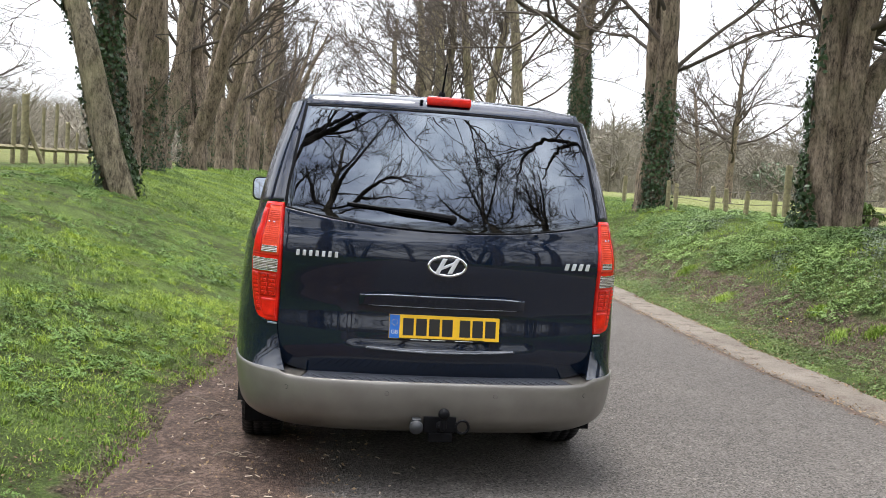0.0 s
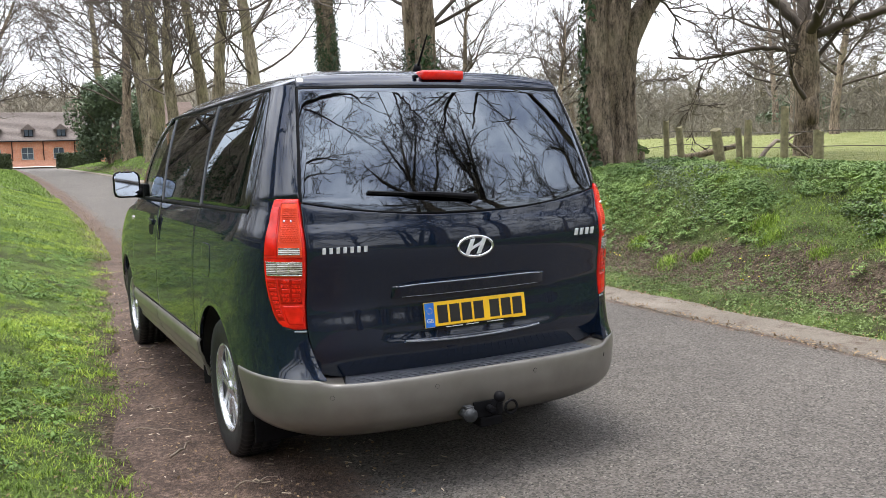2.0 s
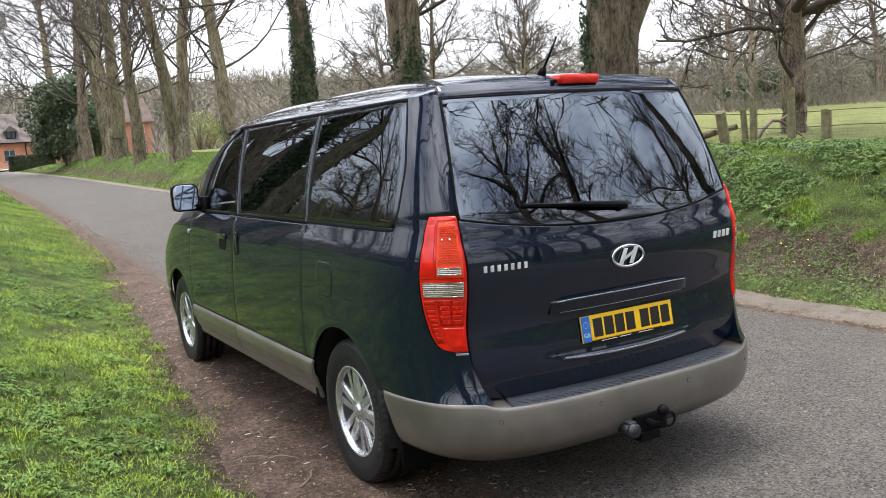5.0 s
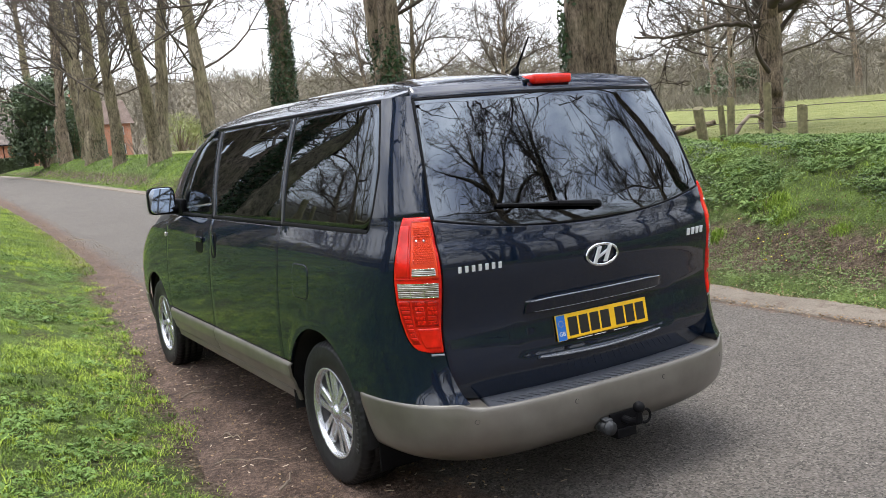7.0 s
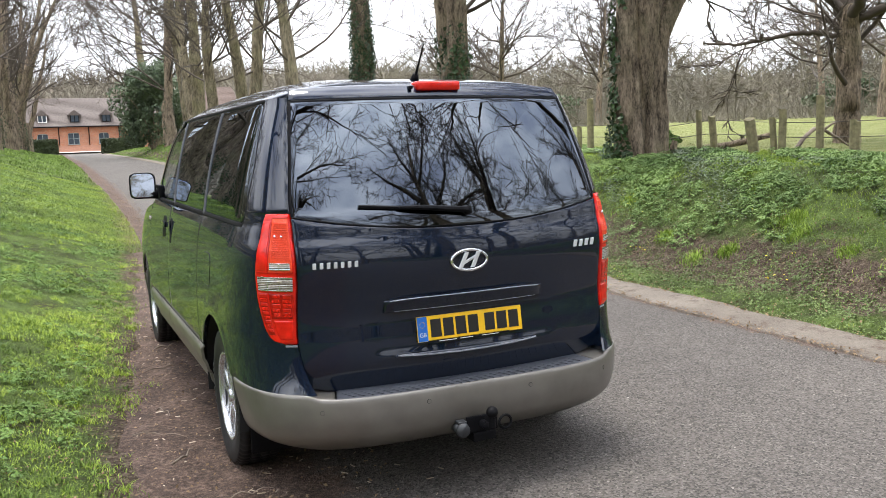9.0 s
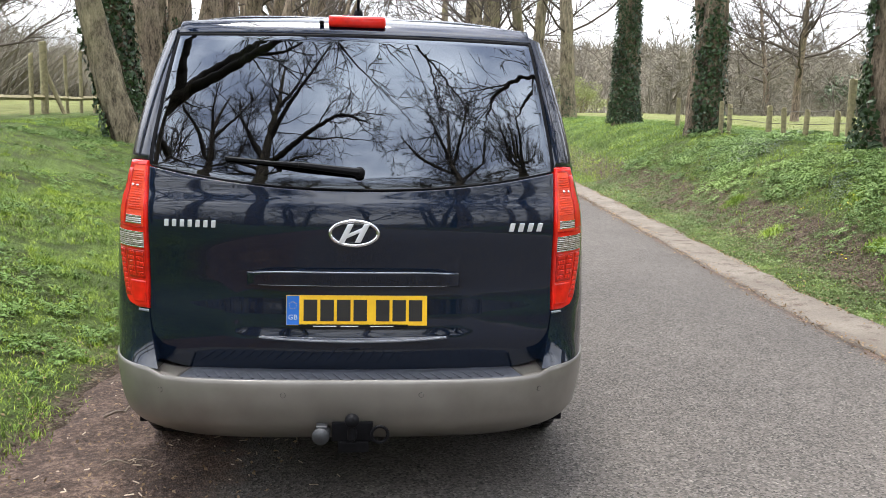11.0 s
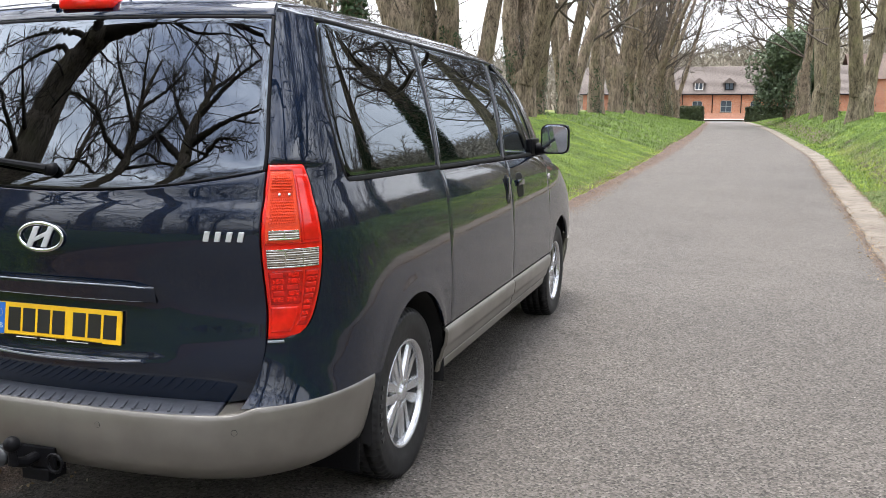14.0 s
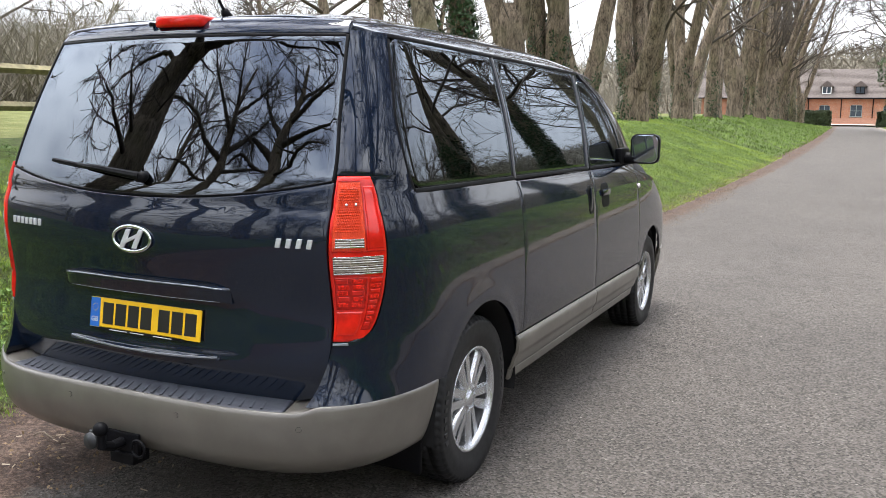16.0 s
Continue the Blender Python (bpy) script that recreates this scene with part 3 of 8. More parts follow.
def branch_out(rng, crown, limbs, seconds=8, thirds=7, fine=5, droop=0.0, thin=1.0):
    """Boughs, twigs and shoots on a list of limbs (points, radii)."""
    m = 9
    L = np.stack([np.stack([np.interp(np.linspace(0, len(P) - 1, m), np.arange(len(P)), P[:, k]) for k in range(3)], 1) for P, R in limbs])
    LR = np.stack([np.interp(np.linspace(0, len(R) - 1, m), np.arange(len(R)), R) for P, R in limbs])
    length = np.linalg.norm(np.diff(L, axis=1), axis=2).sum(1)
    s, d, k = off_from(rng, L, seconds, 2, 0.55)
    len2 = np.repeat(length, seconds) * rng.uniform(0.22, 0.5, len(s))
    Q = walks(rng, s, d, len2, 0.16, 0.04 - droop, 5)
    r2 = np.minimum(np.repeat(LR, seconds, 0)[np.arange(len(s)), k] * 0.65, 0.050)
    crown.strips(Q, r2[:, None] * thin * np.linspace(1, 0.25, 6)[None] + 0.008 * thin)
    s, d, k = off_from(rng, Q, thirds, 1, 0.65)
    len3 = np.repeat(len2, thirds) * rng.uniform(0.25, 0.6, len(s))
    T = walks(rng, s, d, len3, 0.2, 0.08 - droop, 2)
    crown.strips(T, np.tile(np.linspace(0.018, 0.009, 3) * thin, (len(T), 1)))
    s, d, k = off_from(rng, T, fine, 1, 0.6)
    d = d / (np.linalg.norm(d, axis=1)[:, None] + 1e-9)
    crown.cones(s, s + d * np.minimum(np.repeat(len3, fine) * rng.uniform(0.35, 0.8, len(s)), rng.uniform(0.3, 0.75, len(s)))[:, None], rng.uniform(0.007, 0.012, len(s)) * thin)


def tree_meshes(seed, height, r0, fork, stems=1, lean=(0, 0), spread=0.75, fine=5, limbs=8, rise=0.06, open_by=0.34, limb_up=(0.15, 0.75), limb_from=None, thick=0.40, seconds=8, thirds=7, shoots=0, near=False):
    """Trunk and crown of a bare tree that stands at the origin. fork: where the trunk divides or the lowest limbs leave it."""
    rng = np.random.default_rng(seed)
    trunk, crown = Wood(), Wood()
    mains = []
    sides, ring, furrow = (64, 0.12, 0.022) if near else (26, 0.3, 0.02)
    limb_from = fork if limb_from is None else limb_from
    if stems == 1:
        P = grow(rng, (0, 0, -0.25), (lean[0], lean[1], 1), height * 0.8, 0.05, rise, 16)
        if rise < 0:
            P[:, 0] += 0.0028 * np.clip(P[:, 2], 0, 12) ** 3
        R = r0 * np.linspace(1, 0.22, len(P)) ** 0.8
        trunk.add(*tube(*finer(P, R, ring), sides, 0.45, seed, furrow))
        mains.append((P, R))
    else:
        P = grow(rng, (0, 0, -0.25), (lean[0], lean[1], 1), fork + 0.4, 0.02, 0.05, 8)
        R = r0 * np.linspace(1, 0.9, len(P))
        R[-1] *= 0.6
        trunk.add(*tube(*finer(P, R, ring), sides, 0.45, seed, furrow))
        for s in range(stems):
            a = 2 * math.pi * s / stems + rng.uniform(-0.5, 0.5)
            o = open_by * rng.uniform(0.6, 1.3)
            Q = grow(rng, P[-3] + np.array([math.cos(a), math.sin(a), 0]) * r0 * 0.42, (o * math.cos(a) + lean[0], o * math.sin(a) + lean[1], 1), height * 0.78 - fork, 0.045, 0.05, 14)
            S = r0 * (0.72 if stems < 4 else 0.58) * rng.uniform(0.8, 1.0) * np.linspace(1, 0.2, len(Q)) ** 0.8
            trunk.add(*tube(*finer(Q, S, ring * 1.6), max(12, sides // 2), 0.06, seed + s, furrow))
            mains.append((Q, S))
    branches = []
    for P, R in mains:
        zs = P[:, 2]
        for b in range(limbs):
            z = limb_from + (zs[-1] - limb_from) * ((b + rng.uniform(0.0, 0.8)) / limbs) ** 1.35
            k = int(np.clip(np.searchsorted(zs, z), 1, len(P) - 2))
            a = b * 2.4 + rng.uniform(-0.6, 0.6) + seed
            L = ((height - z) * 0.55 * rng.uniform(0.7, 1.15) + height * 0.12) * spread / 0.75
            Q = grow(rng, P[k], (math.cos(a), math.sin(a), rng.uniform(*limb_up)), L, 0.15, 0.05, 9)
            S = min(R[k] * thick, 0.14) * np.linspace(1, 0.12, len(Q))
            crown.add(*tube(Q, S, 7))
            branches.append((Q, S))
        branches.append((P[len(P) // 2:], R[len(P) // 2:]))
    branch_out(rng, crown, branches, seconds, thirds, fine)
    if shoots:
        pick = [mains[int(rng.integers(len(mains)))] for _ in range(shoots)]
        z = rng.uniform(1.2, 6.5, shoots)
        s = np.array([[np.interp(h, P[:, 2], P[:, 0]), np.interp(h, P[:, 2], P[:, 1]), h] for (P, R), h in zip(pick, z)])
        a = rng.uniform(0, 2 * np.pi, shoots)
        r = np.array([np.interp(h, P[:, 2], R) for (P, R), h in zip(pick, z)])
        out = np.column_stack([np.cos(a), np.sin(a), rng.uniform(0.3, 1.6, shoots)])
        s[:, 0] += np.cos(a) * r * 0.8
        s[:, 1] += np.sin(a) * r * 0.8
        T = walks(rng, s, out, rng.uniform(0.5, 1.7, shoots), 0.15, 0.12, 4)
        crown.strips(T, np.tile(np.linspace(0.016, 0.007, 5), (shoots, 1)))
        s, d, k = off_from(rng, T, 4, 1, 0.4)
        d = d / (np.linalg.norm(d, axis=1)[:, None] + 1e-9)
        crown.cones(s, s + d * rng.uniform(0.2, 0.7, (len(s), 1)), 0.008)
    return trunk, crown, mains


def old_lime(seed):
    """Two fluted stems grown together; one goes straight up, the other leans out at two metres."""
    rng = np.random.default_rng(seed)
    trunk, crown = Wood(), Wood()
    stem = [(-0.19, 0.02, -0.25), (-0.19, 0.02, 0.6), (-0.22, 0.0, 1.6), (-0.26, -0.03, 2.6), (-0.30, -0.05, 3.8), (-0.26, 0.0, 5.5), (-0.36, 0.1, 8.0), (-0.3, 0.15, 11.5)]
    arm = [(0.13, -0.03, -0.25), (0.13, -0.03, 0.6), (0.15, -0.02, 1.0), (0.18, -0.01, 1.5), (0.30, 0.0, 2.0), (0.62, 0.03, 2.5), (1.10, 0.10, 3.0), (1.75, 0.2, 3.6), (2.5, 0.35, 4.6), (3.1, 0.5, 6.5), (3.4, 0.4, 9.0)]
    mid = [(0.02, 0.05, 0.6), (0.03, 0.10, 1.6), (0.06, 0.15, 2.6), (0.20, 0.30, 4.6), (0.42, 0.55, 7.0), (0.5, 0.7, 10.5)]
    rear = [(-0.05, -0.05, 0.6), (-0.05, -0.12, 1.6), (0.02, -0.26, 2.8), (0.2, -0.6, 4.8), (0.35, -1.0, 7.0), (0.4, -1.2, 10.0)]
    mains = []
    for k, (pts, r, end) in enumerate([(stem, 0.29, 0.08), (arm, 0.29, 0.06), (mid, 0.24, 0.05), (rear, 0.24, 0.05)]):
        P = np.array(pts, float)
        R = np.interp(np.linspace(0, 1, len(P)), [0, 0.35, 1], [r, r * 0.74, end])
        if k > 1:
            R[0] *= 0.3
        P, R = finer(P, R, 0.09)
        sm = P.copy()
        for _ in range(6):
            sm[1:-1] = (sm[:-2] + sm[1:-1] * 2 + sm[2:]) / 4
        trunk.add(*tube(sm, R, 64 if k < 2 else 40, 0.45 if k < 2 else 0.08, 1.7 * k, 0.024))
        mains.append((sm, R))
    branches = []
    for j, (P, R) in enumerate(mains):
        for b in range(8):
            z = 2.4 + 8.0 * (b + rng.uniform(0, 0.8)) / 8
            k = int(np.clip(np.searchsorted(P[:, 2], z), 1, len(P) - 2))
            a = 2.4 * b + 1.5 * j + rng.uniform(-0.5, 0.5)
            Q = grow(rng, P[k], (math.cos(a), math.sin(a), rng.uniform(0.3, 1.0)), rng.uniform(2.6, 4.6), 0.13, 0.0, 9)
            S = min(R[k] * 0.3, 0.055) * np.linspace(1, 0.12, len(Q))
            crown.add(*tube(Q, S, 7))
            branches.append((Q, S))
        branches.append((P[len(P) // 2:], R[len(P) // 2:]))
    branch_out(rng, crown, branches, 9, 7, 4, 0.03)
    hung = []
    for k in range(7):
        far = 1.3 + 0.55 * k
        top = 4.3 + 0.25 * (k % 3) + 0.2 * k
        P = np.array([(far * 0.75, -0.5 * far + 0.5, top + 0.5), (far * 0.85, -0.55 * far + 0.5, top), (far * 0.95, -0.62 * far + 0.5, top - 0.9), (far * 0.92, -0.66 * far + 0.5, top - 1.7 - 0.2 * (k % 2))])
        P, R = finer(P, np.linspace(0.030, 0.009, 4), 0.2)
        P[1:-1] += rng.normal(0, 0.03, P[1:-1].shape)
        crown.add(*tube(P, R, 5))
        hung.append((P, R))
    branch_out(rng, crown, hung, 3, 2, 2, 0.12)
    return trunk, crown, mains


def boughed(seed, lines, seconds=9, thirds=7, fine=4, each=5, droop=0.05, thin=1.0):
    """A tree of given main lines: (points, radius at the foot, radius at the end, is it a trunk). Boughs, twigs and shoots grow on them."""
    rng = np.random.default_rng(seed)
    trunk, crown = Wood(), Wood()
    mains, branches = [], []
    for k, (pts, r, end, is_trunk) in enumerate(lines):
        P = np.array(pts, float)
        P, R = finer(P, np.interp(np.linspace(0, 1, len(P)), [0, 0.4, 1], [r, 0.5 * (r + end) + 0.12 * r, end]), 0.12)
        for _ in range(14):
            P[1:-1] = (P[:-2] + P[1:-1] * 2 + P[2:]) / 4
        P[2:-1] += rng.normal(0, 0.02, P[2:-1].shape)
        if is_trunk:
            trunk.add(*tube(P, R, 48, 0.45, 1.7 * k, 0.022))
        else:
            crown.add(*tube(P, R, 12))
        mains.append((P, R))
        for b in range(each):
            i = int(len(P) * (0.35 + 0.6 * (b + rng.uniform(0, 0.9)) / each))
            i = min(i, len(P) - 2)
            d = rng.normal(0, 0.6, 3) + (P[i] - P[i - 1]) / 0.12 * 0.6 - np.array([0, 0, 2 * droop])
            Q = grow(rng, P[i], d / np.linalg.norm(d), rng.uniform(1.6, 3.6), 0.16, -droop, 9)
            S = min(R[i] * 0.45, 0.06) * np.linspace(1, 0.15, len(Q))
            crown.add(*tube(Q, S, 6))
            branches.append((Q, S))
        branches.append((P[len(P) // 2:], R[len(P) // 2:]))
    branch_out(rng, crown, branches, seconds, thirds, fine, droop, thin)
    return trunk, crown, mains


def scatter_leaves(rng, points, normals, size, droop=0.5):
    """Small bent leaves, four corners each, that lie on the points and face along the normals."""
    n = len(points)
    N = normals + rng.normal(0, 0.45, (n, 3))
    N /= np.linalg.norm(N, axis=1)[:, None] + 1e-9
    A = np.cross(N, rng.normal(0, 1, (n, 3)))
    A /= np.linalg.norm(A, axis=1)[:, None] + 1e-9
    B = np.cross(N, A)
    s = size * rng.uniform(0.6, 1.3, (n, 1))
    V = np.stack([points - A * s, points - B * s * 0.65 + N * s * 0.15, points + A * s * 1.1 - N * s * droop * 0.4, points + B * s * 0.65 + N * s * 0.15], 1).reshape(-1, 3)
    F = np.arange(4 * n).reshape(-1, 4)
    return V, F


def ivy_mesh(seed, mains, top, count, bottom=0.0, keep=-9.0, size=0.042, swell=0.10, facing=None):
    """Ivy leaves that clothe the trunk from its foot, thinning out towards an uneven top."""
    rng = np.random.default_rng(seed)
    pts, nor = [], []
    phase = seed if facing is None else math.pi / 2 - facing
    for k in range(count):
        P, R = mains[k % min(2, len(mains))] if mains[0][0][0, 2] == mains[-1][0][0, 2] else mains[0]
        a = rng.uniform(0, 2 * math.pi)
        z = bottom + (top - bottom) * rng.uniform(0, 1) ** 1.25
        reach = top * (0.80 + 0.12 * math.sin(3 * a + seed) + 0.08 * math.sin(7 * a + 2 * seed))
        if z > reach + rng.exponential(0.25):
            continue
        if math.sin(a + phase) + 0.35 * math.sin(z * 2.2 + a * 2) + 0.25 * math.sin(z * 6 + 5 * a) < keep:
            continue
        c = np.array([np.interp(z, P[:, 2], P[:, 0]), np.interp(z, P[:, 2], P[:, 1]), z])
        r = np.interp(z, P[:, 2], R) * (1.06 + 0.35 * math.exp(-max(z, 0) / 0.4)) + swell * rng.uniform(0.0, 1.0) ** 1.5
        o = np.array([math.cos(a), math.sin(a), 0.15])
        pts.append(c + o * r)
        nor.append(o)
    return scatter_leaves(rng, np.array(pts), np.array(nor), size)


def place_tree(x, y, trunk_me, crown_me, ivy_me, label, turn=0.0, size=1.0, sink=0.05, name="tree", group=""):
    ob = empty(name, pose(x, y, float(ground_z(x, y)) - sink, 0, 0, turn) @ Matrix.Diagonal((size, size, size, 1)), label, "tree", group)
    child("trunk", trunk_me, ob)
    child("crown", crown_me, ob)
    if ivy_me:
        child("ivy", ivy_me, ob, "dark green ivy leaves")
    return ob


def kind_of_tree(seed, bark, ivy_top=0.0, ivy_count=0, keep=-9.0, made=None, facing=None, **shape):
    trunk, crown, mains = made or tree_meshes(seed, **shape)
    iv = fast_mesh("ivy", *ivy_mesh(seed, mains, ivy_top, ivy_count, 0.0, keep, facing=facing), IVY) if ivy_count else None
    return trunk.mesh("trunk", bark), crown.mesh("crown", TWIG), iv


AVENUE = "avenue of bare trees"
UPRIGHT = dict(open_by=0.34, limb_up=(0.2, 1.4), thick=0.26, spread=0.55)
big = kind_of_tree(3, BARK, 3.2, 3600, 0.62, old_lime(3), facing=2.6)
ivied = kind_of_tree(11, BARK, 4.9, 7000, height=15, r0=0.36, fork=4.0, limbs=13, near=True, thick=0.35)
half_ivied = kind_of_tree(17, BARK, 2.9, 5600, -0.35, height=14, r0=0.38, fork=2.4, stems=2, limbs=8, open_by=0.15, limb_from=2.6, thick=0.24, near=True, limb_up=(0.3, 1.1))
slim = kind_of_tree(23, BARK_GREEN, 1.4, 260, 0.2, height=15, r0=0.33, fork=2.6, limbs=12, thick=0.19, fine=4, thirds=6, limb_up=(0.4, 1.3))
forked = kind_of_tree(29, BARK_GREEN, 1.2, 500, 0.2, height=15, r0=0.50, fork=1.3, stems=2, limbs=7, limb_from=2.4, fine=3, thirds=5, open_by=0.26, thick=0.20, limb_up=(0.4, 1.3))
leaning = kind_of_tree(31, BARK_GREEN, 4.9, 3000, 0.0, height=11, r0=0.22, fork=3.6, limbs=7, lean=(-0.30, 0.0), near=True, fine=4, thirds=6)
climbed = kind_of_tree(33, BARK, 4.2, 4600, -0.5, height=11, r0=0.23, fork=4.4, limbs=6, lean=(-0.16, 0.0), near=True, fine=4, thirds=6)
field_oak = kind_of_tree(37, BARK, height=12, r0=0.27, fork=2.6, limbs=12, spread=1.0, thick=0.42, seconds=9, thirds=6, fine=4, limb_up=(0.25, 1.0))


def A(far, z, out=0.0):
    """A point of the stout oak's limbs: so far along the fence line, so high, so far out from it."""
    return (-0.655 * far + 0.756 * out, 0.756 * far + 0.655 * out, z)


stout_oak = kind_of_tree(39, BARK, made=boughed(39, [
    ([(0, 0, -0.25), (0, 0, 0.8), (0.02, 0, 1.7), (0, 0, 2.4), (0, 0, 2.85)], 0.245, 0.19, True),
    ([A(0, 2.5), A(0.25, 2.95), A(0.8, 3.5), A(1.6, 4.1, -0.3), A(3.0, 5.0, -0.5), A(4.4, 5.5, -0.4)], 0.11, 0.03, False),
    ([A(0.02, 2.6), A(0.10, 3.4, 0.3), A(0.05, 4.6, 0.6), A(0.2, 6.4, 0.8), A(0.0, 8.5, 1.0)], 0.15, 0.04, False),
    ([A(-0.02, 2.6), A(-0.4, 3.3), A(-0.8, 4.4, 0.2), A(-1.2, 6.0, 0.3), A(-1.6, 7.8, 0.2)], 0.14, 0.04, False),
    ([A(0, 2.5), A(-0.9, 2.85), A(-1.9, 2.95, -0.4), A(-3.2, 3.2, -0.7), A(-4.6, 3.9, -0.8)], 0.10, 0.03, False),
    ([A(0, 2.15), A(0.5, 2.42), A(1.2, 2.35, -0.3), A(2.0, 2.15, -0.6), A(2.8, 2.25, -0.8)], 0.065, 0.02, False),
    ([A(0, 2.5), A(0.4, 3.2, 0.7), A(0.9, 4.2, 1.8), A(1.4, 5.6, 2.8)], 0.12, 0.03, False),
    ([A(0, 2.5), A(-0.3, 3.2, -0.8), A(-0.5, 4.2, -1.9), A(-0.3, 5.6, -3.0)], 0.12, 0.03, False)], 5, 4, 3, 3, -0.02))
arched = kind_of_tree(47, BARK, 2.0, 500, 0.2, boughed(47, [
    ([(0, 0, -0.25), (0, 0, 1.5), (-0.05, -0.1, 2.6), (-0.12, -0.2, 3.4), (-0.28, -0.2, 4.2), (-0.2, -0.2, 4.8), (0.12, -0.2, 5.25), (0.42, -0.28, 5.55)], 0.42, 0.20, True),
    ([(0.12, -0.2, 5.25), (0.38, -0.3, 5.75), (0.73, -0.5, 6.25), (1.16, -0.7, 6.74), (1.45, -0.9, 7.2), (2.2, -1.3, 8.2)], 0.20, 0.06, False),
    ([(0.10, -0.2, 5.2), (0.42, -0.28, 5.45), (0.77, -0.35, 5.68), (1.29, -0.6, 6.2), (1.89, -0.8, 6.7), (2.65, -1.0, 7.37), (3.6, -1.3, 7.9), (4.4, -1.6, 8.0)], 0.18, 0.06, False),
    ([(4.3, -1.6, 7.98), (5.1, -1.5, 8.0), (5.9, -1.35, 7.3), (6.4, -1.2, 6.5), (6.9, -1.2, 5.6)], 0.06, 0.016, False),
    ([(6.2, -1.25, 6.85), (6.3, -1.35, 6.0), (6.25, -1.4, 5.2)], 0.03, 0.012, False),
    ([(-0.2, -0.2, 4.9), (-1.1, -0.2, 5.5), (-2.2, -0.2, 5.5), (-3.4, -0.2, 5.4), (-3.6, -0.2, 4.7), (-3.2, -0.2, 4.0)], 0.06, 0.012, False),
    ([(0.10, -0.2, 5.3), (-1.3, -0.2, 5.9), (-3.4, -0.2, 6.5), (-5.7, -0.2, 7.0), (-7.0, -0.2, 6.3)], 0.06, 0.012, False),
    ([(0.2, -0.15, 5.3), (-0.1, 0.9, 6.6), (-0.3, 1.6, 8.4), (-0.2, 2.2, 10.5)], 0.14, 0.04, False)], 6, 5, 3, 3, 0.05, 0.6))
drooping = kind_of_tree(49, BARK, 3.0, 1800, 0.0, boughed(49, [
    ([(0, 0, -0.25), (0, 0, 1.5), (-0.1, 0.05, 3.5), (-0.3, 0.1, 6.0), (-0.2, 0.0, 9.0), (-0.3, 0.2, 13)], 0.26, 0.05, True),
    ([(-0.25, 0.1, 5.2), (-1.3, 0.3, 6.1), (-2.5, 0.0, 6.1), (-3.6, -0.9, 5.5), (-4.1, -1.5, 4.8)], 0.10, 0.018, False),
    ([(-0.3, 0.1, 6.4), (-1.5, -0.6, 7.2), (-2.8, -1.6, 7.2), (-4.0, -2.4, 6.4), (-4.4, -2.8, 5.5)], 0.10, 0.018, False)], 6, 5, 3, 3, 0.05, 0.6))
lane_oak = kind_of_tree(53, BARK, made=boughed(53, [
    ([(0, 0, -0.25), (0, 0, 4.0), (0, 0.1, 8.2), (-0.25, 0.1, 10.2), (-0.1, 0.1, 11.5), (0.25, 0.2, 13.5), (-0.1, 0.2, 16.5)], 0.50, 0.07, True),
    ([(-0.2, 0.1, 9.6), (-1.2, 0.3, 10.2), (-2.6, 0.2, 11.2), (-4.0, 0.0, 11.6), (-5.2, 0.0, 11.2)], 0.17, 0.03, False),
    ([(-0.2, 0.1, 10.6), (-1.4, 0.4, 12.0), (-2.4, 0.6, 13.6), (-3.0, 0.8, 15.4)], 0.17, 0.03, False),
    ([(-0.1, 0.1, 10.2), (1.4, 0.2, 10.4), (2.8, 0.0, 11.2), (4.4, 0.2, 11.3), (5.6, 0.0, 10.6)], 0.16, 0.03, False),
    ([(0.0, 0.1, 11.6), (1.2, 0.4, 13.0), (2.6, 0.6, 14.2), (3.8, 0.6, 15.8)], 0.16, 0.03, False),
    ([(0.2, 0.2, 13.3), (1.0, -0.3, 14.8), (1.5, -0.5, 16.8)], 0.12, 0.03, False),
    ([(0.1, 0.2, 12.8), (-1.0, -0.6, 14.5), (-1.8, -0.8, 16.6)], 0.12, 0.03, False),
    ([(0.0, 0.1, 8.6), (1.0, 0.5, 8.8), (2.2, 0.8, 9.4), (3.4, 0.9, 9.0)], 0.13, 0.025, False),
    ([(-0.1, 0.1, 8.9), (-0.9, 0.8, 9.0), (-2.0, 1.2, 9.7), (-3.2, 1.4, 9.2)], 0.13, 0.025, False)], 6, 6, 4, 5, 0.0, 0.65))
twin = kind_of_tree(43, BARK, 2.8, 2600, 0.0, height=15, r0=0.44, fork=1.5, stems=3, limbs=6, limb_from=3.6, shoots=22, fine=3, thirds=4, seconds=5, near=True, **UPRIGHT)
clump = kind_of_tree(41, BARK, 1.8, 1100, 0.2, height=15, r0=0.42, fork=1.2, stems=2, limbs=6, limb_from=3.0, shoots=16, fine=2, thirds=4, seconds=3, **UPRIGHT)
pole = kind_of_tree(45, BARK, 2.2, 900, 0.1, height=15, r0=0.36, fork=2.6, stems=2, limbs=6, limb_from=3.0, shoots=16, fine=2, thirds=4, seconds=3, **UPRIGHT)

place_tree(7.15, 7.2, *big, "broad old tree with ivy, brown fluted trunk dividing low", 0, 1, name="tree", group=AVENUE)
place_tree(7.2, 14.4, *half_ivied, "tall bare tree with an ivy-flecked grey-brown trunk", 75, 1, group=AVENUE)
place_tree(7.7, 22.0, *ivied, "tall bare tree with its trunk wrapped in dark ivy", 140, 1, group=AVENUE)
place_tree(8.1, 31.5, *slim, "slim bare tree with a mossy yellow-green trunk", 10, 1, group=AVENUE)
place_tree(7.3, 37.0, *forked, "bare tree forked low into two grey-brown stems", 200, 1, group=AVENUE)
place_tree(6.9, 44.0, *slim, "slim bare tree with a mossy yellow-green trunk", 130, 1, group=AVENUE)
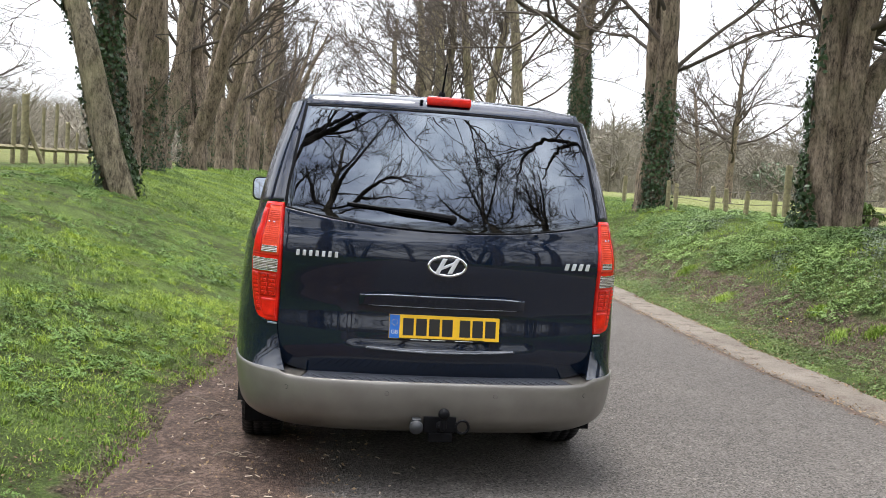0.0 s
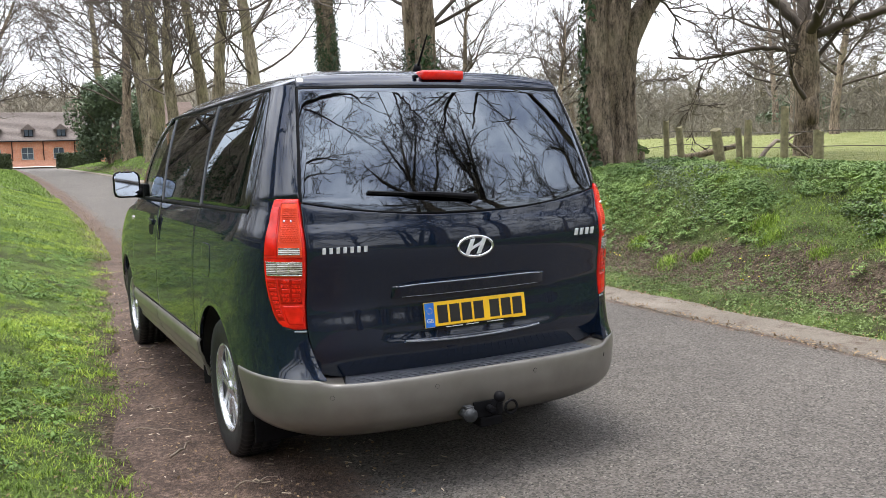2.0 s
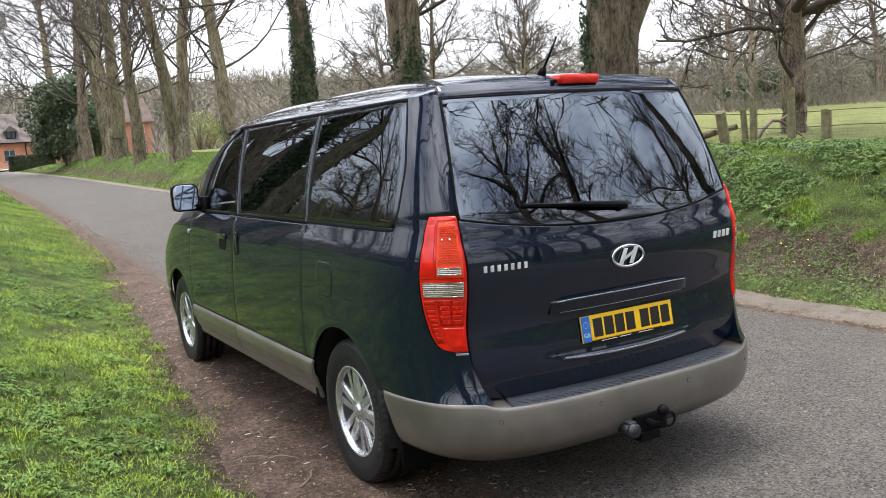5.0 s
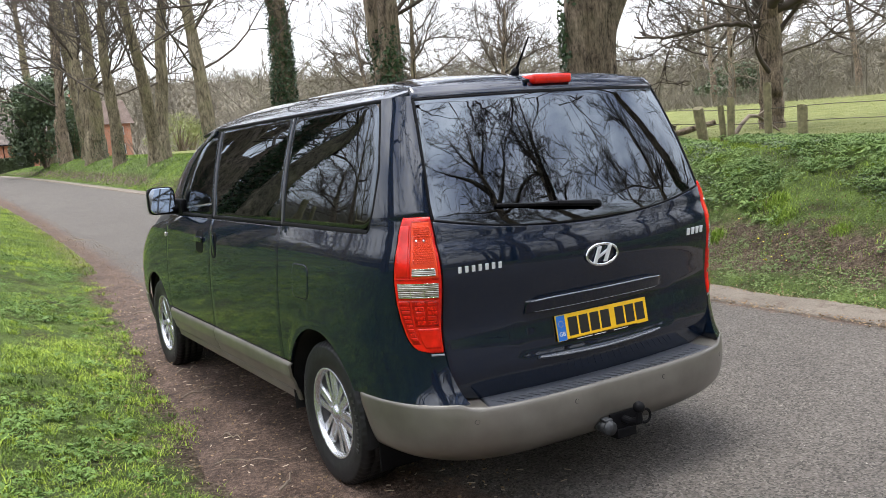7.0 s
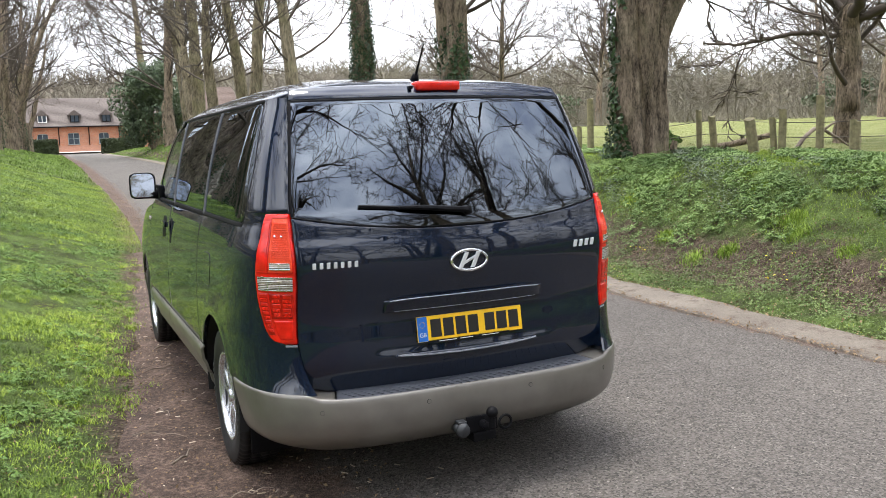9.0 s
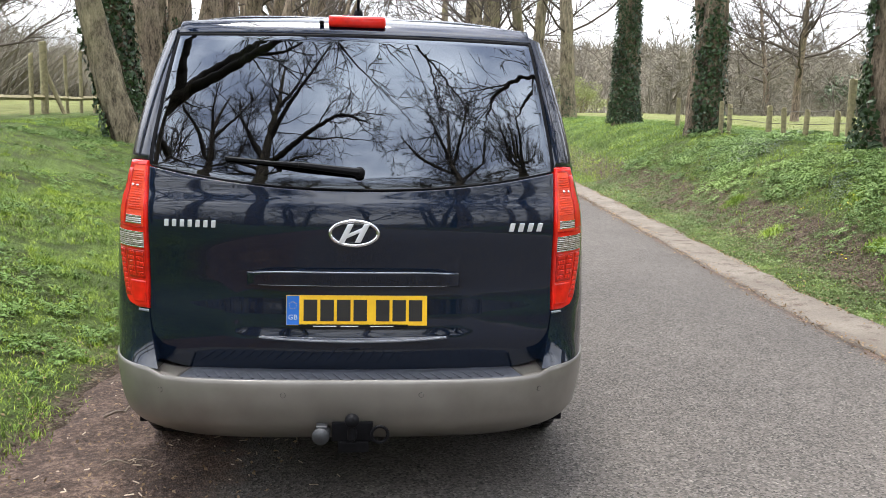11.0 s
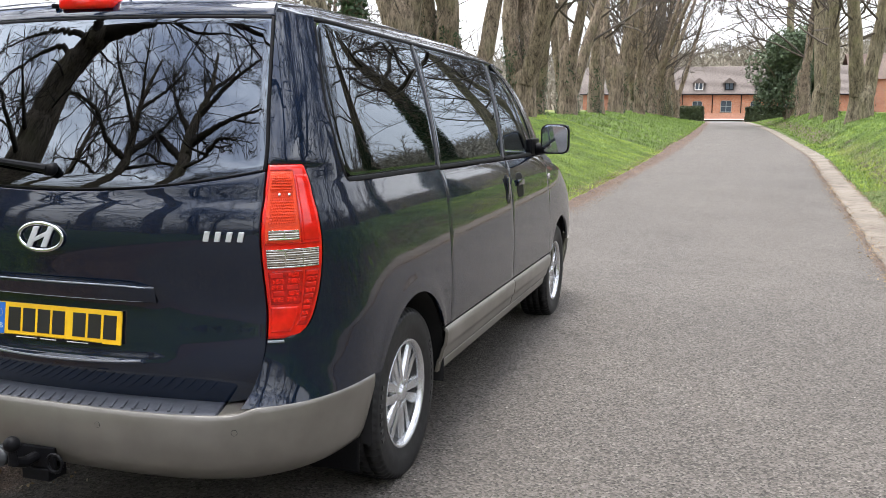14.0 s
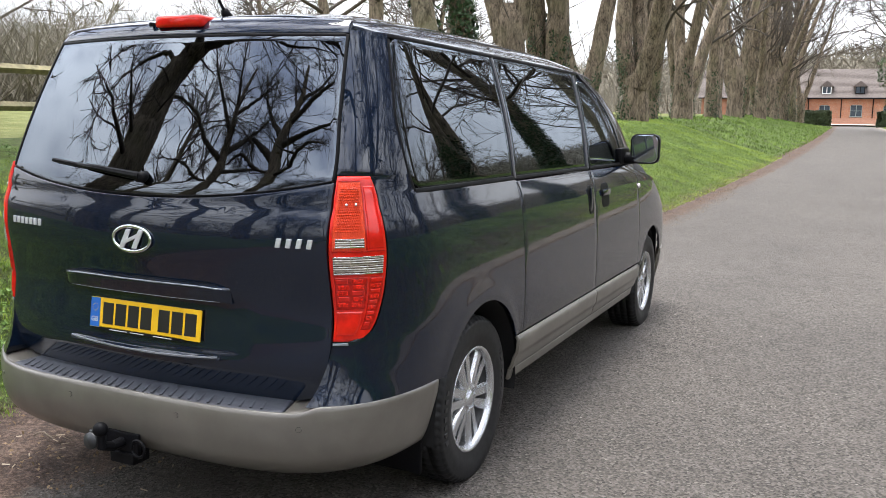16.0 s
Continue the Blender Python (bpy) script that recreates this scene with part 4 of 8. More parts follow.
place_tree(7.3, 52.5, *forked, "bare tree forked low into two grey-brown stems", 80, 1.3, group=AVENUE)
place_tree(7.0, 62.5, *half_ivied, "tall bare tree with an ivy-flecked grey-brown trunk", 250, 1.25, group=AVENUE)
place_tree(7.6, 57.0, *slim, "slim bare tree with a mossy yellow-green trunk", 40, 1.3, group=AVENUE)
place_tree(7.2, 73.0, *forked, "bare tree forked low into two grey-brown stems", 300, 1.3, group=AVENUE)
place_tree(-3.45, 9.3, *leaning, "leaning slim tree with ivy climbing its mossy trunk", 0, 1, group=AVENUE)
place_tree(-3.95, 11.2, *climbed, "slim leaning tree hidden under climbing dark ivy", 0, 1, group=AVENUE)
for x, y, kind, turn, size in [(-4.5, 14.2, pole, 30, 0.95), (-4.7, 17.4, twin, 200, 0.9), (-4.6, 26.3, twin, 60, 1.0), (-4.3, 33.2, pole, 160, 1.1), (-4.1, 40, pole, 280, 1.1),
                               (-5.1, 21.8, clump, 10, 0.9), (-5.0, 30, clump, 100, 0.95), (-4.9, 36.6, clump, 190, 1.0), (-4.6, 43.4, clump, 260, 1.0), (-4.2, 50, clump, 330, 1.0), (-3.9, 56.6, clump, 45, 1.0), (-3.6, 63.4, clump, 145, 1.0), (-3.4, 71, clump, 200, 1.0), (-3.95, 46.8, pole, 20, 1.15), (-3.3, 53.5, pole, 110, 1), (-3.2, 60, pole, 200, 1.05), (-3.0, 67, pole, 320, 1), (-2.9, 75, slim, 75, 1.1), (-4.4, 72.5, pole, 130, 1.0), (-3.6, 79, clump, 20, 1.0), (-2.7, 83, pole, 210, 1.0), (-5.0, 81, clump, 300, 1.0), (-4.3, 65.2, pole, 60, 1.0), (-4.7, 68.4, clump, 80, 1.0), (-5.2, 75.6, pole, 250, 1.0), (-5.7, 78.6, clump, 170, 1.0), (-4.9, 59.0, pole, 15, 1.0)]:
    place_tree(x, y, *kind, "bare upright avenue tree with a rugged brown trunk", turn, size, group=AVENUE)
# the avenue goes on beside and behind the van
for x, y, kind, turn, size in [(7.4, 0.2, big, 120, 1), (7.8, -3.2, drooping, 0, 1), (-5.0, -13.8, lane_oak, 20, 1.0), (-8.1, -12.6, lane_oak, 130, 0.85), (5.6, -15.0, lane_oak, 200, 0.9), (9.8, -14.0, lane_oak, 300, 0.85), (7.2, -26.5, forked, 40, 1.2), (7.5, -23, ivied, 300, 1), (-5.2, 1.5, half_ivied, 290, 1.1), (-4.4, -4.0, arched, 0, 1),
                               (-5.0, -22, half_ivied, 10, 1), (14, -24, field_oak, 10, 1.6), (-15, -15, field_oak, 70, 1.4), (17, -9, field_oak, 190, 1.1), (21, -16, field_oak, 70, 1.3), (1.0, -33, field_oak, 300, 1.5), (-5.2, -29, slim, 220, 1.1), (7.2, -31, slim, 90, 1.1)]:
    place_tree(x, y, *kind, "bare avenue tree with a rugged brown-grey trunk", turn, size, group=AVENUE)
place_tree(13.7, 8.85, *stout_oak, "stout bare oak standing in the field", 0, 1.0)
for k, (x, y, size) in enumerate([(33, 16, 1.0), (41, 30, 1.0), (36, 50, 0.95), (52, 44, 1.0), (26, 52, 0.8), (46, 62, 1.0), (58, 28, 1.0), (18.5, 33, 0.7), (43, 23, 0.95), (50, 17, 1.0), (47, 38, 1.0), (57, 35, 1.0), (-11.2, 20.5, 1.05), (-17, 27, 1.0), (-38, 27, 1.0), (-30, 40, 0.9), (-24, 52, 0.9), (-46, 12, 1.0), (-18, 38, 0.8)]):
    place_tree(x, y, *field_oak, "stout bare oak standing in the field", 47 * k, size)


# ---- the van: rear axle at y = 0, nose towards +y, wheels on z = 0 ----
SIDE_W = curve_of([(0.20, 0.90), (0.34, 0.935), (0.45, 0.955), (0.54, 0.962), (0.66, 0.967), (0.76, 0.967), (0.86, 0.963), (0.96, 0.956), (1.06, 0.946), (1.14, 0.933), (1.20, 0.915), (1.26, 0.898), (1.38, 0.877), (1.5, 0.850), (1.60, 0.822), (1.70, 0.787), (1.775, 0.763), (1.80, 0.753), (1.86, 0.72)])
TAIL_Y = curve_of([(0.20, -0.90), (0.50, -0.880), (0.58, -0.903), (0.66, -0.920), (0.72, -0.918), (0.84, -0.905), (0.92, -0.915), (1.06, -0.937), (1.14, -0.928), (1.20, -0.908), (1.29, -0.884), (1.5, -0.806), (1.70, -0.722), (1.78, -0.687), (1.80, -0.677), (1.82, -0.660), (1.835, -0.640), (1.845, -0.617), (1.852, -0.588), (1.86, -0.545)])


def eased_into(z, lo, hi, inside, outside, soft=0.03):
    """One curve inside a band of heights, another outside it, blended at the band's ends."""
    e = np.clip(np.minimum(z - lo, hi - z) / soft, 0, 1)
    e = e * e * (3 - 2 * e)
    return inside * e + outside * (1 - e)


def VW(z):
    """Half the van's width; the side glass bows evenly."""
    z = np.asarray(z, float)
    u = z - 1.26
    return eased_into(z, 1.23, 1.80, 0.897 - 0.165 * u - 0.195 * u * u, SIDE_W(z))


def VR(z):
    """Where the tail lies in the middle; the rear glass bows evenly."""
    z = np.asarray(z, float)
    u = z - 1.29
    return eased_into(z, 1.20, 1.81, -0.884 + 0.36 * u + 0.085 * u * u, TAIL_Y(z))


VF = curve_of([(0.20, 4.10), (0.60, 4.19), (0.85, 4.14), (1.0, 3.98), (1.10, 3.80), (1.2, 3.66), (1.4, 3.36), (1.6, 3.03), (1.75, 2.70), (1.82, 2.48), (1.86, 2.3)])
VN = curve_of([(0.20, 4.0), (1.0, 4.2), (1.2, 4.6), (1.3, 5.0), (1.86, 5.2)])
Y0, Y1 = -0.10, 1.9
NOSE = curve_of([(0.2, 7.0), (1.1, 6.5), (1.3, 3.6), (1.86, 3.4)])
VAN = pose(-0.014, 0, 0)


# half the tailgate's width
gate_x = curve_of([(0.50, 0.68), (0.545, 0.715), (0.62, 0.738), (0.76, 0.757), (1.0, 0.752), (1.29, 0.753), (1.5, 0.728), (1.77, 0.684), (1.85, 0.668)])


def rear_at(x, z):
    """A point of the tail at a distance from the middle and a height: evenly bowed across the tailgate, turning in beyond its edge."""
    w, n, D, g = VW(z), VN(z), Y0 - VR(z), gate_x(z)
    turned = lambda v: D * (1 - np.clip(1 - (np.abs(v) / w) ** n, 0, 1) ** (1 / n))
    bow = np.where(np.abs(x) < g, turned(g) * (np.abs(x) / g) ** 2.1, turned(x))
    return np.stack(np.broadcast_arrays(x, Y0 - D + bow, z), -1)


def side_at(y, z):
    """A point of the van's right-hand side."""
    w, n, D = VW(z), VN(z), Y0 - VR(z)
    back = np.clip((Y0 - y) / D, 0, 1)
    nose = np.clip((y - Y1) / (VF(z) - Y1), 0, 1)
    x = np.where(y < Y0, w * np.clip(1 - back**n, 0, 1) ** (1 / n), w * np.clip(1 - nose ** NOSE(z), 0, 1) ** (1 / NOSE(z)))
    return np.stack(np.broadcast_arrays(x, y, z), -1)


def turn_of_x(x, z):
    return np.arccos(np.clip((x / VW(z)) ** (VN(z) / 2), 0, 1))


def turn_of_y(y, z):
    return np.arcsin(np.clip(np.maximum((Y0 - y) / (Y0 - VR(z)), 0) ** (VN(z) / 2), 0, 1))


def corner_at(p, z):
    """A point of the rear corner by its angle: 0 on the side, a right angle in the middle of the tail."""
    n = VN(z)
    return np.stack(np.broadcast_arrays(VW(z) * np.abs(np.cos(p)) ** (2 / n), Y0 - (Y0 - VR(z)) * np.abs(np.sin(p)) ** (2 / n), z), -1)


def grid(nu, nv):
    return np.meshgrid(np.linspace(0, 1, nu), np.linspace(0, 1, nv))


def push(P, out):
    """Moves a grid of points outwards along its own normals."""
    du, dv = np.gradient(P, axis=1), np.gradient(P, axis=0)
    N = np.cross(du, dv)
    N /= np.linalg.norm(N, axis=-1, keepdims=True) + 1e-12
    c = P.reshape(-1, 3).mean(0)
    level = N[..., 2].mean()
    if abs(level) > 0.85:
        N = N * np.sign(level)
    elif (N.reshape(-1, 3).mean(0) * (c - np.array([0, 1.4, 0.9]))).sum() < 0:
        N = -N
    o = out if np.isscalar(out) else out[..., None]
    return P + N * o, N


def panel_mesh(name, P, material, depth=0.014, roll=0.0007, lift=0.0):
    """A sheet-metal panel: its skin rolled in at the edge, and a flange behind."""
    P, _ = push(P, lift)
    # a narrow row along every edge keeps the roll-in tight
    for axis in (0, 1):
        P = np.swapaxes(P, 0, axis)
        a, b = (min(0.4, 0.004 / (np.linalg.norm(P[i] - P[j], axis=-1).mean() + 1e-9)) for i, j in ((1, 0), (-2, -1)))
        P = np.concatenate([P[:1], P[:1] * (1 - a) + P[1:2] * a, P[1:-1], P[-1:] * (1 - b) + P[-2:-1] * b, P[-1:]])
        P = np.swapaxes(P, 0, axis)
    _, N = push(P, 0.0)
    nv, nu = P.shape[:2]
    Q = P.copy()
    Q[0], Q[-1], Q[:, 0], Q[:, -1] = (P - N * roll)[0], (P - N * roll)[-1], (P - N * roll)[:, 0], (P - N * roll)[:, -1]
    verts = list(Q.reshape(-1, 3))
    faces = []
    flip = np.dot(np.cross(P[0, 1] - P[0, 0], P[1, 0] - P[0, 0]), N[0, 0]) < 0
    for j in range(nv - 1):
        for i in range(nu - 1):
            f = (j * nu + i, j * nu + i + 1, (j + 1) * nu + i + 1, (j + 1) * nu + i)
            faces.append(f[::-1] if flip else f)
    loop = [(0, i) for i in range(nu)] + [(j, nu - 1) for j in range(1, nv)] + [(nv - 1, i) for i in range(nu - 2, -1, -1)] + [(j, 0) for j in range(nv - 2, 0, -1)]
    base = len(verts)
    verts += [P[j, i] - N[j, i] * depth for j, i in loop]
    for k in range(len(loop)):
        a, b = loop[k], loop[(k + 1) % len(loop)]
        f = (a[0] * nu + a[1], base + k, base + (k + 1) % len(loop), b[0] * nu + b[1])
        faces.append(f if not flip else f[::-1])
    return mesh_of(name, verts, faces, material, True)


def panel(name, P, material, parent, label="", both=True, depth=0.014, roll=0.0007, lift=0.0):
    """A panel of the right-hand side, and its twin on the other."""
    made = []
    for s in ((1, -1) if both else (1,)):
        made.append(child(name, panel_mesh(name, P * np.array([s, 1, 1]), material, depth, roll, lift), parent, label))
    return made


def eased(v, r=0.12):
    """Rounds the ends of a window's edge: 0 in the middle, 1 at either end."""
    e = np.maximum(np.clip((r - v) / r, 0, 1), np.clip((v - 1 + r) / r, 0, 1))
    return 1 - np.sqrt(np.clip(1 - e**2, 0, 1))


van = empty("van", VAN, "dark navy blue van with tan bumpers parked on the lane", "van")
G = 0.0018  # half a shut line

# tailgate below the glass
A, B = grid(57, 40)
a = A * 2 - 1
glass_lo = lambda f: 1.207 + 0.074 * np.abs(f) ** 2.2
gate_lo = lambda f: 0.512 + 0.020 * np.abs(f) ** 3 + 0.03 * np.abs(f) ** 12
Z = gate_lo(a) + (glass_lo(a) - G - gate_lo(a)) * B
P = rear_at(a * (gate_x(Z) - G), Z)
# the pressing around the number plate lies a little deeper
dish = 0.008 * np.clip((0.46 - np.abs(P[..., 0])) / 0.05, 0, 1) * np.clip((0.885 - Z) / 0.03, 0, 1) * np.clip((Z - 0.66) / 0.03, 0, 1)
P, _ = push(P, -dish)
tailgate = panel("tailgate", P, PAINT, van, "navy tailgate", both=False)[0]

# rear glass and the strip above it
top_z = lambda f: 1.778 - 0.004 * np.abs(f) ** 2
A, B = grid(49, 22)
a = A * 2 - 1
Z = glass_lo(a) + G + (top_z(a) - glass_lo(a) - G) * B
rear_glass = panel("rear_window", rear_at(a * (gate_x(Z) - G - 0.004), Z), PRIVACY, tailgate, "dark tinted rear glass", both=False, depth=0.006, lift=-0.002)[0]
for s in (-1, 1):
    U, Wd = grid(3, 18)
    z = 1.286 + (1.774 - 1.286) * Wd
    child("seal", panel_mesh("seal", rear_at(s * (gate_x(z) - 0.011 + 0.010 * U), z), BLACK, 0.006, 0.001, 0.0005), rear_glass)
U, Wd = grid(40, 3)
f = (U * 2 - 1) * 0.985
child("seal", panel_mesh("seal", rear_at(f * gate_x(top_z(f)), top_z(f) - 0.006 + 0.009 * Wd), BLACK, 0.006, 0.001, 0.0005), rear_glass)
child("seal", panel_mesh("seal", rear_at(f * gate_x(glass_lo(f)), glass_lo(f) + 0.001 + 0.006 * Wd), BLACK, 0.006, 0.001, 0.0005), rear_glass)

U, Wd = grid(41, 12)
f = U * 2 - 1
z = top_z(f) + 2 * G + (1.852 - 0.026 * f**2 - top_z(f) - 2 * G) * Wd
panel("spoiler", rear_at(f * (gate_x(z) - G), z), PAINT, tailgate, both=False, depth=0.03, roll=0.002)

# roof
roof_z = curve_of([(-0.70, 1.834), (-0.59, 1.852), (-0.5, 1.866), (-0.2, 1.896), (0.6, 1.912), (1.4, 1.908), (1.9, 1.882), (2.2, 1.846), (2.45, 1.802)])
rail_z = curve_of([(-0.70, 1.790), (-0.3, 1.790), (1.5, 1.790), (1.9, 1.778), (2.2, 1.752), (2.45, 1.715)])
U, Wd = grid(41, 60)
f = U * 2 - 1
back = -0.590 + 0.030 * np.abs(f) ** 3 + 0.05 * np.clip((np.abs(f) - 0.86) / 0.14, 0, 1) ** 2
fore = 2.45 - 0.30 * np.abs(f) ** 4
y = back + (fore - back) * Wd
rail_x = side_at(y, rail_z(y))[..., 0]
P = np.stack([f * rail_x, y, roof_z(y) - (roof_z(y) - rail_z(y)) * np.abs(f) ** 5], -1)
roof = panel("roof", P, PAINT, van, both=False, depth=0.02, roll=0.001)[0]
# roof drip channels
for s in (-1, 1):
    U, Wd = grid(3, 50)
    yy = -0.5 + 2.75 * Wd
    rx = side_at(yy, rail_z(yy))[..., 0]
    fr = 0.865 + 0.018 * U
    child("roof_channel", panel_mesh("roof_channel", np.stack([s * fr * rx, yy, roof_z(yy) - (roof_z(yy) - rail_z(yy)) * fr**5 + 0.001], -1), BLACK, 0.004, 0.0005), roof)

BW = curve_of([(0.27, 0.86), (0.31, 0.918), (0.36, 0.942), (0.46, 0.958), (0.545, 0.968), (0.56, 0.966)])
BR = curve_of([(0.27, -0.90), (0.31, -0.962), (0.36, -1.004), (0.44, -1.020), (0.50, -1.016), (0.535, -1.006), (0.56, -1.0)])


def bumper_at(p, z):
    return np.stack(np.broadcast_arrays(BW(z) * np.abs(np.cos(p)) ** (2 / 3.9) * np.sign(np.cos(p)), Y0 - (Y0 - BR(z)) * np.abs(np.sin(p)) ** (2 / 3.9), z), -1)


# rear corner: pillar and lower wing, around the lamp
lamp_out = curve_of([(0.752, -0.80), (0.758, -0.787), (0.766, -0.765), (0.787, -0.745), (0.83, -0.724), (0.89, -0.710), (0.96, -0.701), (1.05, -0.697), (1.16, -0.700), (1.24, -0.700), (1.303, -0.712)])
win_back = curve_of([(1.225, -0.500), (1.261, -0.516), (1.356, -0.538), (1.472, -0.543), (1.608, -0.512), (1.727, -0.472), (1.79, -0.445)])
LAMP_LO, LAMP_HI = 0.752, 1.300
SPLIT = -0.43


# one skin from the tailgate's edge round the corner to the sliding door, with the lamp and window let out of it
low_rows = np.unique(np.concatenate([np.linspace(0.545, LAMP_LO - G, 8), np.linspace(LAMP_LO, 1.232, 18)]))
high_rows = np.concatenate([np.linspace(1.2385, LAMP_HI, 5), np.linspace(LAMP_HI + 0.004, 1.79, 24)])
rows = np.concatenate([low_rows, high_rows])
nu = 18
U, Zr = np.meshgrid(np.linspace(0, 1, nu), rows)
in_lamp = (Zr > LAMP_LO - G / 2) & (Zr <= LAMP_HI + 1e-6)
pa = np.where(in_lamp, turn_of_y(lamp_out(Zr) + 0.005, Zr), turn_of_x(gate_x(Zr) + G, Zr))
pb = np.where(Zr < 1.2335, turn_of_y(SPLIT + 0 * Zr, Zr), turn_of_y(win_back(Zr) - 0.004, Zr))
CORNER = corner_at(pa + (pb - pa) * U, Zr)
# the foot of the wing flares out to the bumper's edge
flare = np.clip((0.715 - Zr) / 0.17, 0, 1) ** 1.6 * (1 - U**4)
FOOT = bumper_at(pa + (pb - pa) * U, 0.553 + 0 * Zr)
CORNER[..., :2] += (FOOT - CORNER)[..., :2] * (flare * 0.97)[..., None]
arch = lambda y, c: 0.345 + np.sqrt(np.clip(0.418**2 - (y - c) ** 2, 0, None))
share = (low_rows - 0.545) / (1.232 - 0.545)
ys = np.linspace(SPLIT, 0.462 - G, 61)
Yq, Sq = np.meshgrid(ys, share)
lo = np.maximum(0.545, np.where(np.abs(Yq) < 0.418, arch(Yq, 0.0), 0))
Zq = lo + (1.232 - lo) * Sq
WHEEL_SIDE = side_at(Yq, Zq)
swell = 0.004 * np.exp(-(((Zq - arch(Yq, 0.0)) - 0.02) / 0.05) ** 2) * np.clip((0.43 - np.abs(Yq)) / 0.05, 0, 1)
WHEEL_SIDE[..., 0] += swell
for s in (1, -1):
    bm = bmesh.new()
    for P in (CORNER, WHEEL_SIDE):
        P = P * [s, 1, 1]
        g = [[bm.verts.new(Vector(P[j, i])) for i in range(P.shape[1])] for j in range(P.shape[0])]
        for j in range(P.shape[0] - 1):
            for i in range(P.shape[1] - 1):
                q = (g[j][i], g[j][i + 1], g[j + 1][i + 1], g[j + 1][i])
                bm.faces.new(q if s > 0 else q[::-1])
    bmesh.ops.remove_doubles(bm, verts=bm.verts[:], dist=0.0008)
    rim_edges = [e for e in bm.edges if e.is_boundary]
    bm.normal_update()
    def tucked(c):
        if c.y > -0.55:
            return c + Vector((-0.013 * s, 0, 0))
        back = float(rear_at(np.array(min(abs(c.x), 0.76)), np.array(c.z))[1]) + 0.008 if c.z < 0.74 and abs(c.x) < 0.79 else -9.0
        return Vector((c.x - 0.004 * s, max(c.y + 0.012, back), c.z))

    turned = {v: tucked(v.co) for e in rim_edges for v in e.verts}
    made = bmesh.ops.extrude_edge_only(bm, edges=rim_edges)
    fresh = [v for v in made["geom"] if isinstance(v, bmesh.types.BMVert)]
    old = {tuple(round(c, 6) for c in v.co): p for v, p in turned.items()}
    for v in fresh:
        v.co = old[tuple(round(c, 6) for c in v.co)]
    for e in rim_edges:
        e.smooth = False
    part("quarter_panel", bm, PAINT, van, "navy rear quarter", True)


def side_panel(name, y_lo, y_hi, z_lo, z_hi, material, nu=24, nv=14, label="", **more):
    U, Wd = grid(nu, nv)
    z = z_lo + (z_hi - z_lo) * Wd
    y = y_lo(z) + (y_hi(z) - y_lo(z)) * U if callable(y_lo) else y_lo + (y_hi - y_lo) * U
    return panel(name, side_at(y, z), material, van, label, **more)


side_panel("sliding_door", 0.462 + G, 1.665 - G, 0.542, 1.226, PAINT)
U, Wd = grid(26, 16)
y = 1.665 + G + (2.74 - G - 1.665) * U
lo = np.maximum(0.545, np.where(np.abs(y - 3.2) < 0.418 + 0.05, 0.345 + np.sqrt(np.clip(0.468**2 - (y - 3.2) ** 2, 0, None)), 0))
panel("front_door", side_at(y, lo + (1.226 - lo) * Wd), PAINT, van)
U, Wd = grid(60, 16)
y = 2.74 + G + (4.02 - 2.74) * U
lo = np.maximum(0.545, np.where(np.abs(y - 3.2) < 0.418, arch(y, 3.2), 0))
hi = np.minimum(1.226, curve_of([(2.7, 1.20), (3.2, 1.13), (3.6, 1.06), (4.05, 0.90)])(y))
panel("front_wing", side_at(y, lo + (hi - lo) * Wd), PAINT, van)
# waist rail over the doors' glass foot
for name, ya, yb in (("waist_strip", -0.50, 0.46), ("waist_strip", 0.468, 1.64), ("waist_strip", 1.672, 2.42)):
    side_panel(name, ya, yb, 1.234, 1.250, BLACK, 24, 3, lift=0.001)

# lower cladding
for ya, yb in ((0.375, 1.662), (1.668, 2.745)):
    U, Wd = grid(20, 15)
    P = side_at(ya + (yb - ya) * U, 0.375 + 0.165 * Wd)
    P[..., 0] += np.interp(Wd, [0, 0.10, 0.40, 0.48, 0.85, 0.96, 1.0], [-0.006, 0.004, 0.008, 0.018, 0.020, 0.014, 0.004])
    panel("sill", P, TAN, van, "tan sill cladding")
side_panel("sill_foot", 0.385, 2.735, 0.325, 0.371, TAN, 30, 4, lift=-0.006)
side_panel("front_bumper_side", 3.63, 4.0, 0.30, 0.540, TAN, 14, 8, lift=0.003)

# side glass

def pane(name, y_lo, y_hi, z_lo, z_hi, material, label, r=0.03, nu=26, nv=24, rear_r=0.03):
    U, Wd = grid(nu, nv)
    z = z_lo + (z_hi - z_lo) * Wd
    ya, yb = y_lo(z), y_hi(z)
    e = eased(Wd, r / (z_hi - z_lo) * 1.0) * r
    e0 = eased(Wd, rear_r / (z_hi - z_lo)) * rear_r
    return panel(name, side_at(ya + e0 + (yb - ya - e - e0) * U, z), material, van, label, depth=0.005, roll=0.001, lift=-0.003)


pane("quarter_window", lambda z: win_back(z) + 0.012, lambda z: 0.464 + 0.05 * (z - 1.25), 1.252, 1.777, PRIVACY, "dark tinted side glass", rear_r=0.035)
slide_f = lambda z: 1.632 + 0.17 * (z - 1.25)
pane("sliding_door_window", lambda z: 0.477 + 0.05 * (z - 1.25), slide_f, 1.252, 1.777, PRIVACY, "dark tinted side glass")
front_b = lambda z: 1.684 + 0.17 * (z - 1.25)
front_f = curve_of([(1.25, 2.47), (1.4, 2.43), (1.55, 2.30), (1.66, 2.12), (1.735, 1.93), (1.76, 1.85)])
pane("front_door_window", front_b, front_f, 1.252, 1.738, CLEAR, "clear front side glass", 0.02)
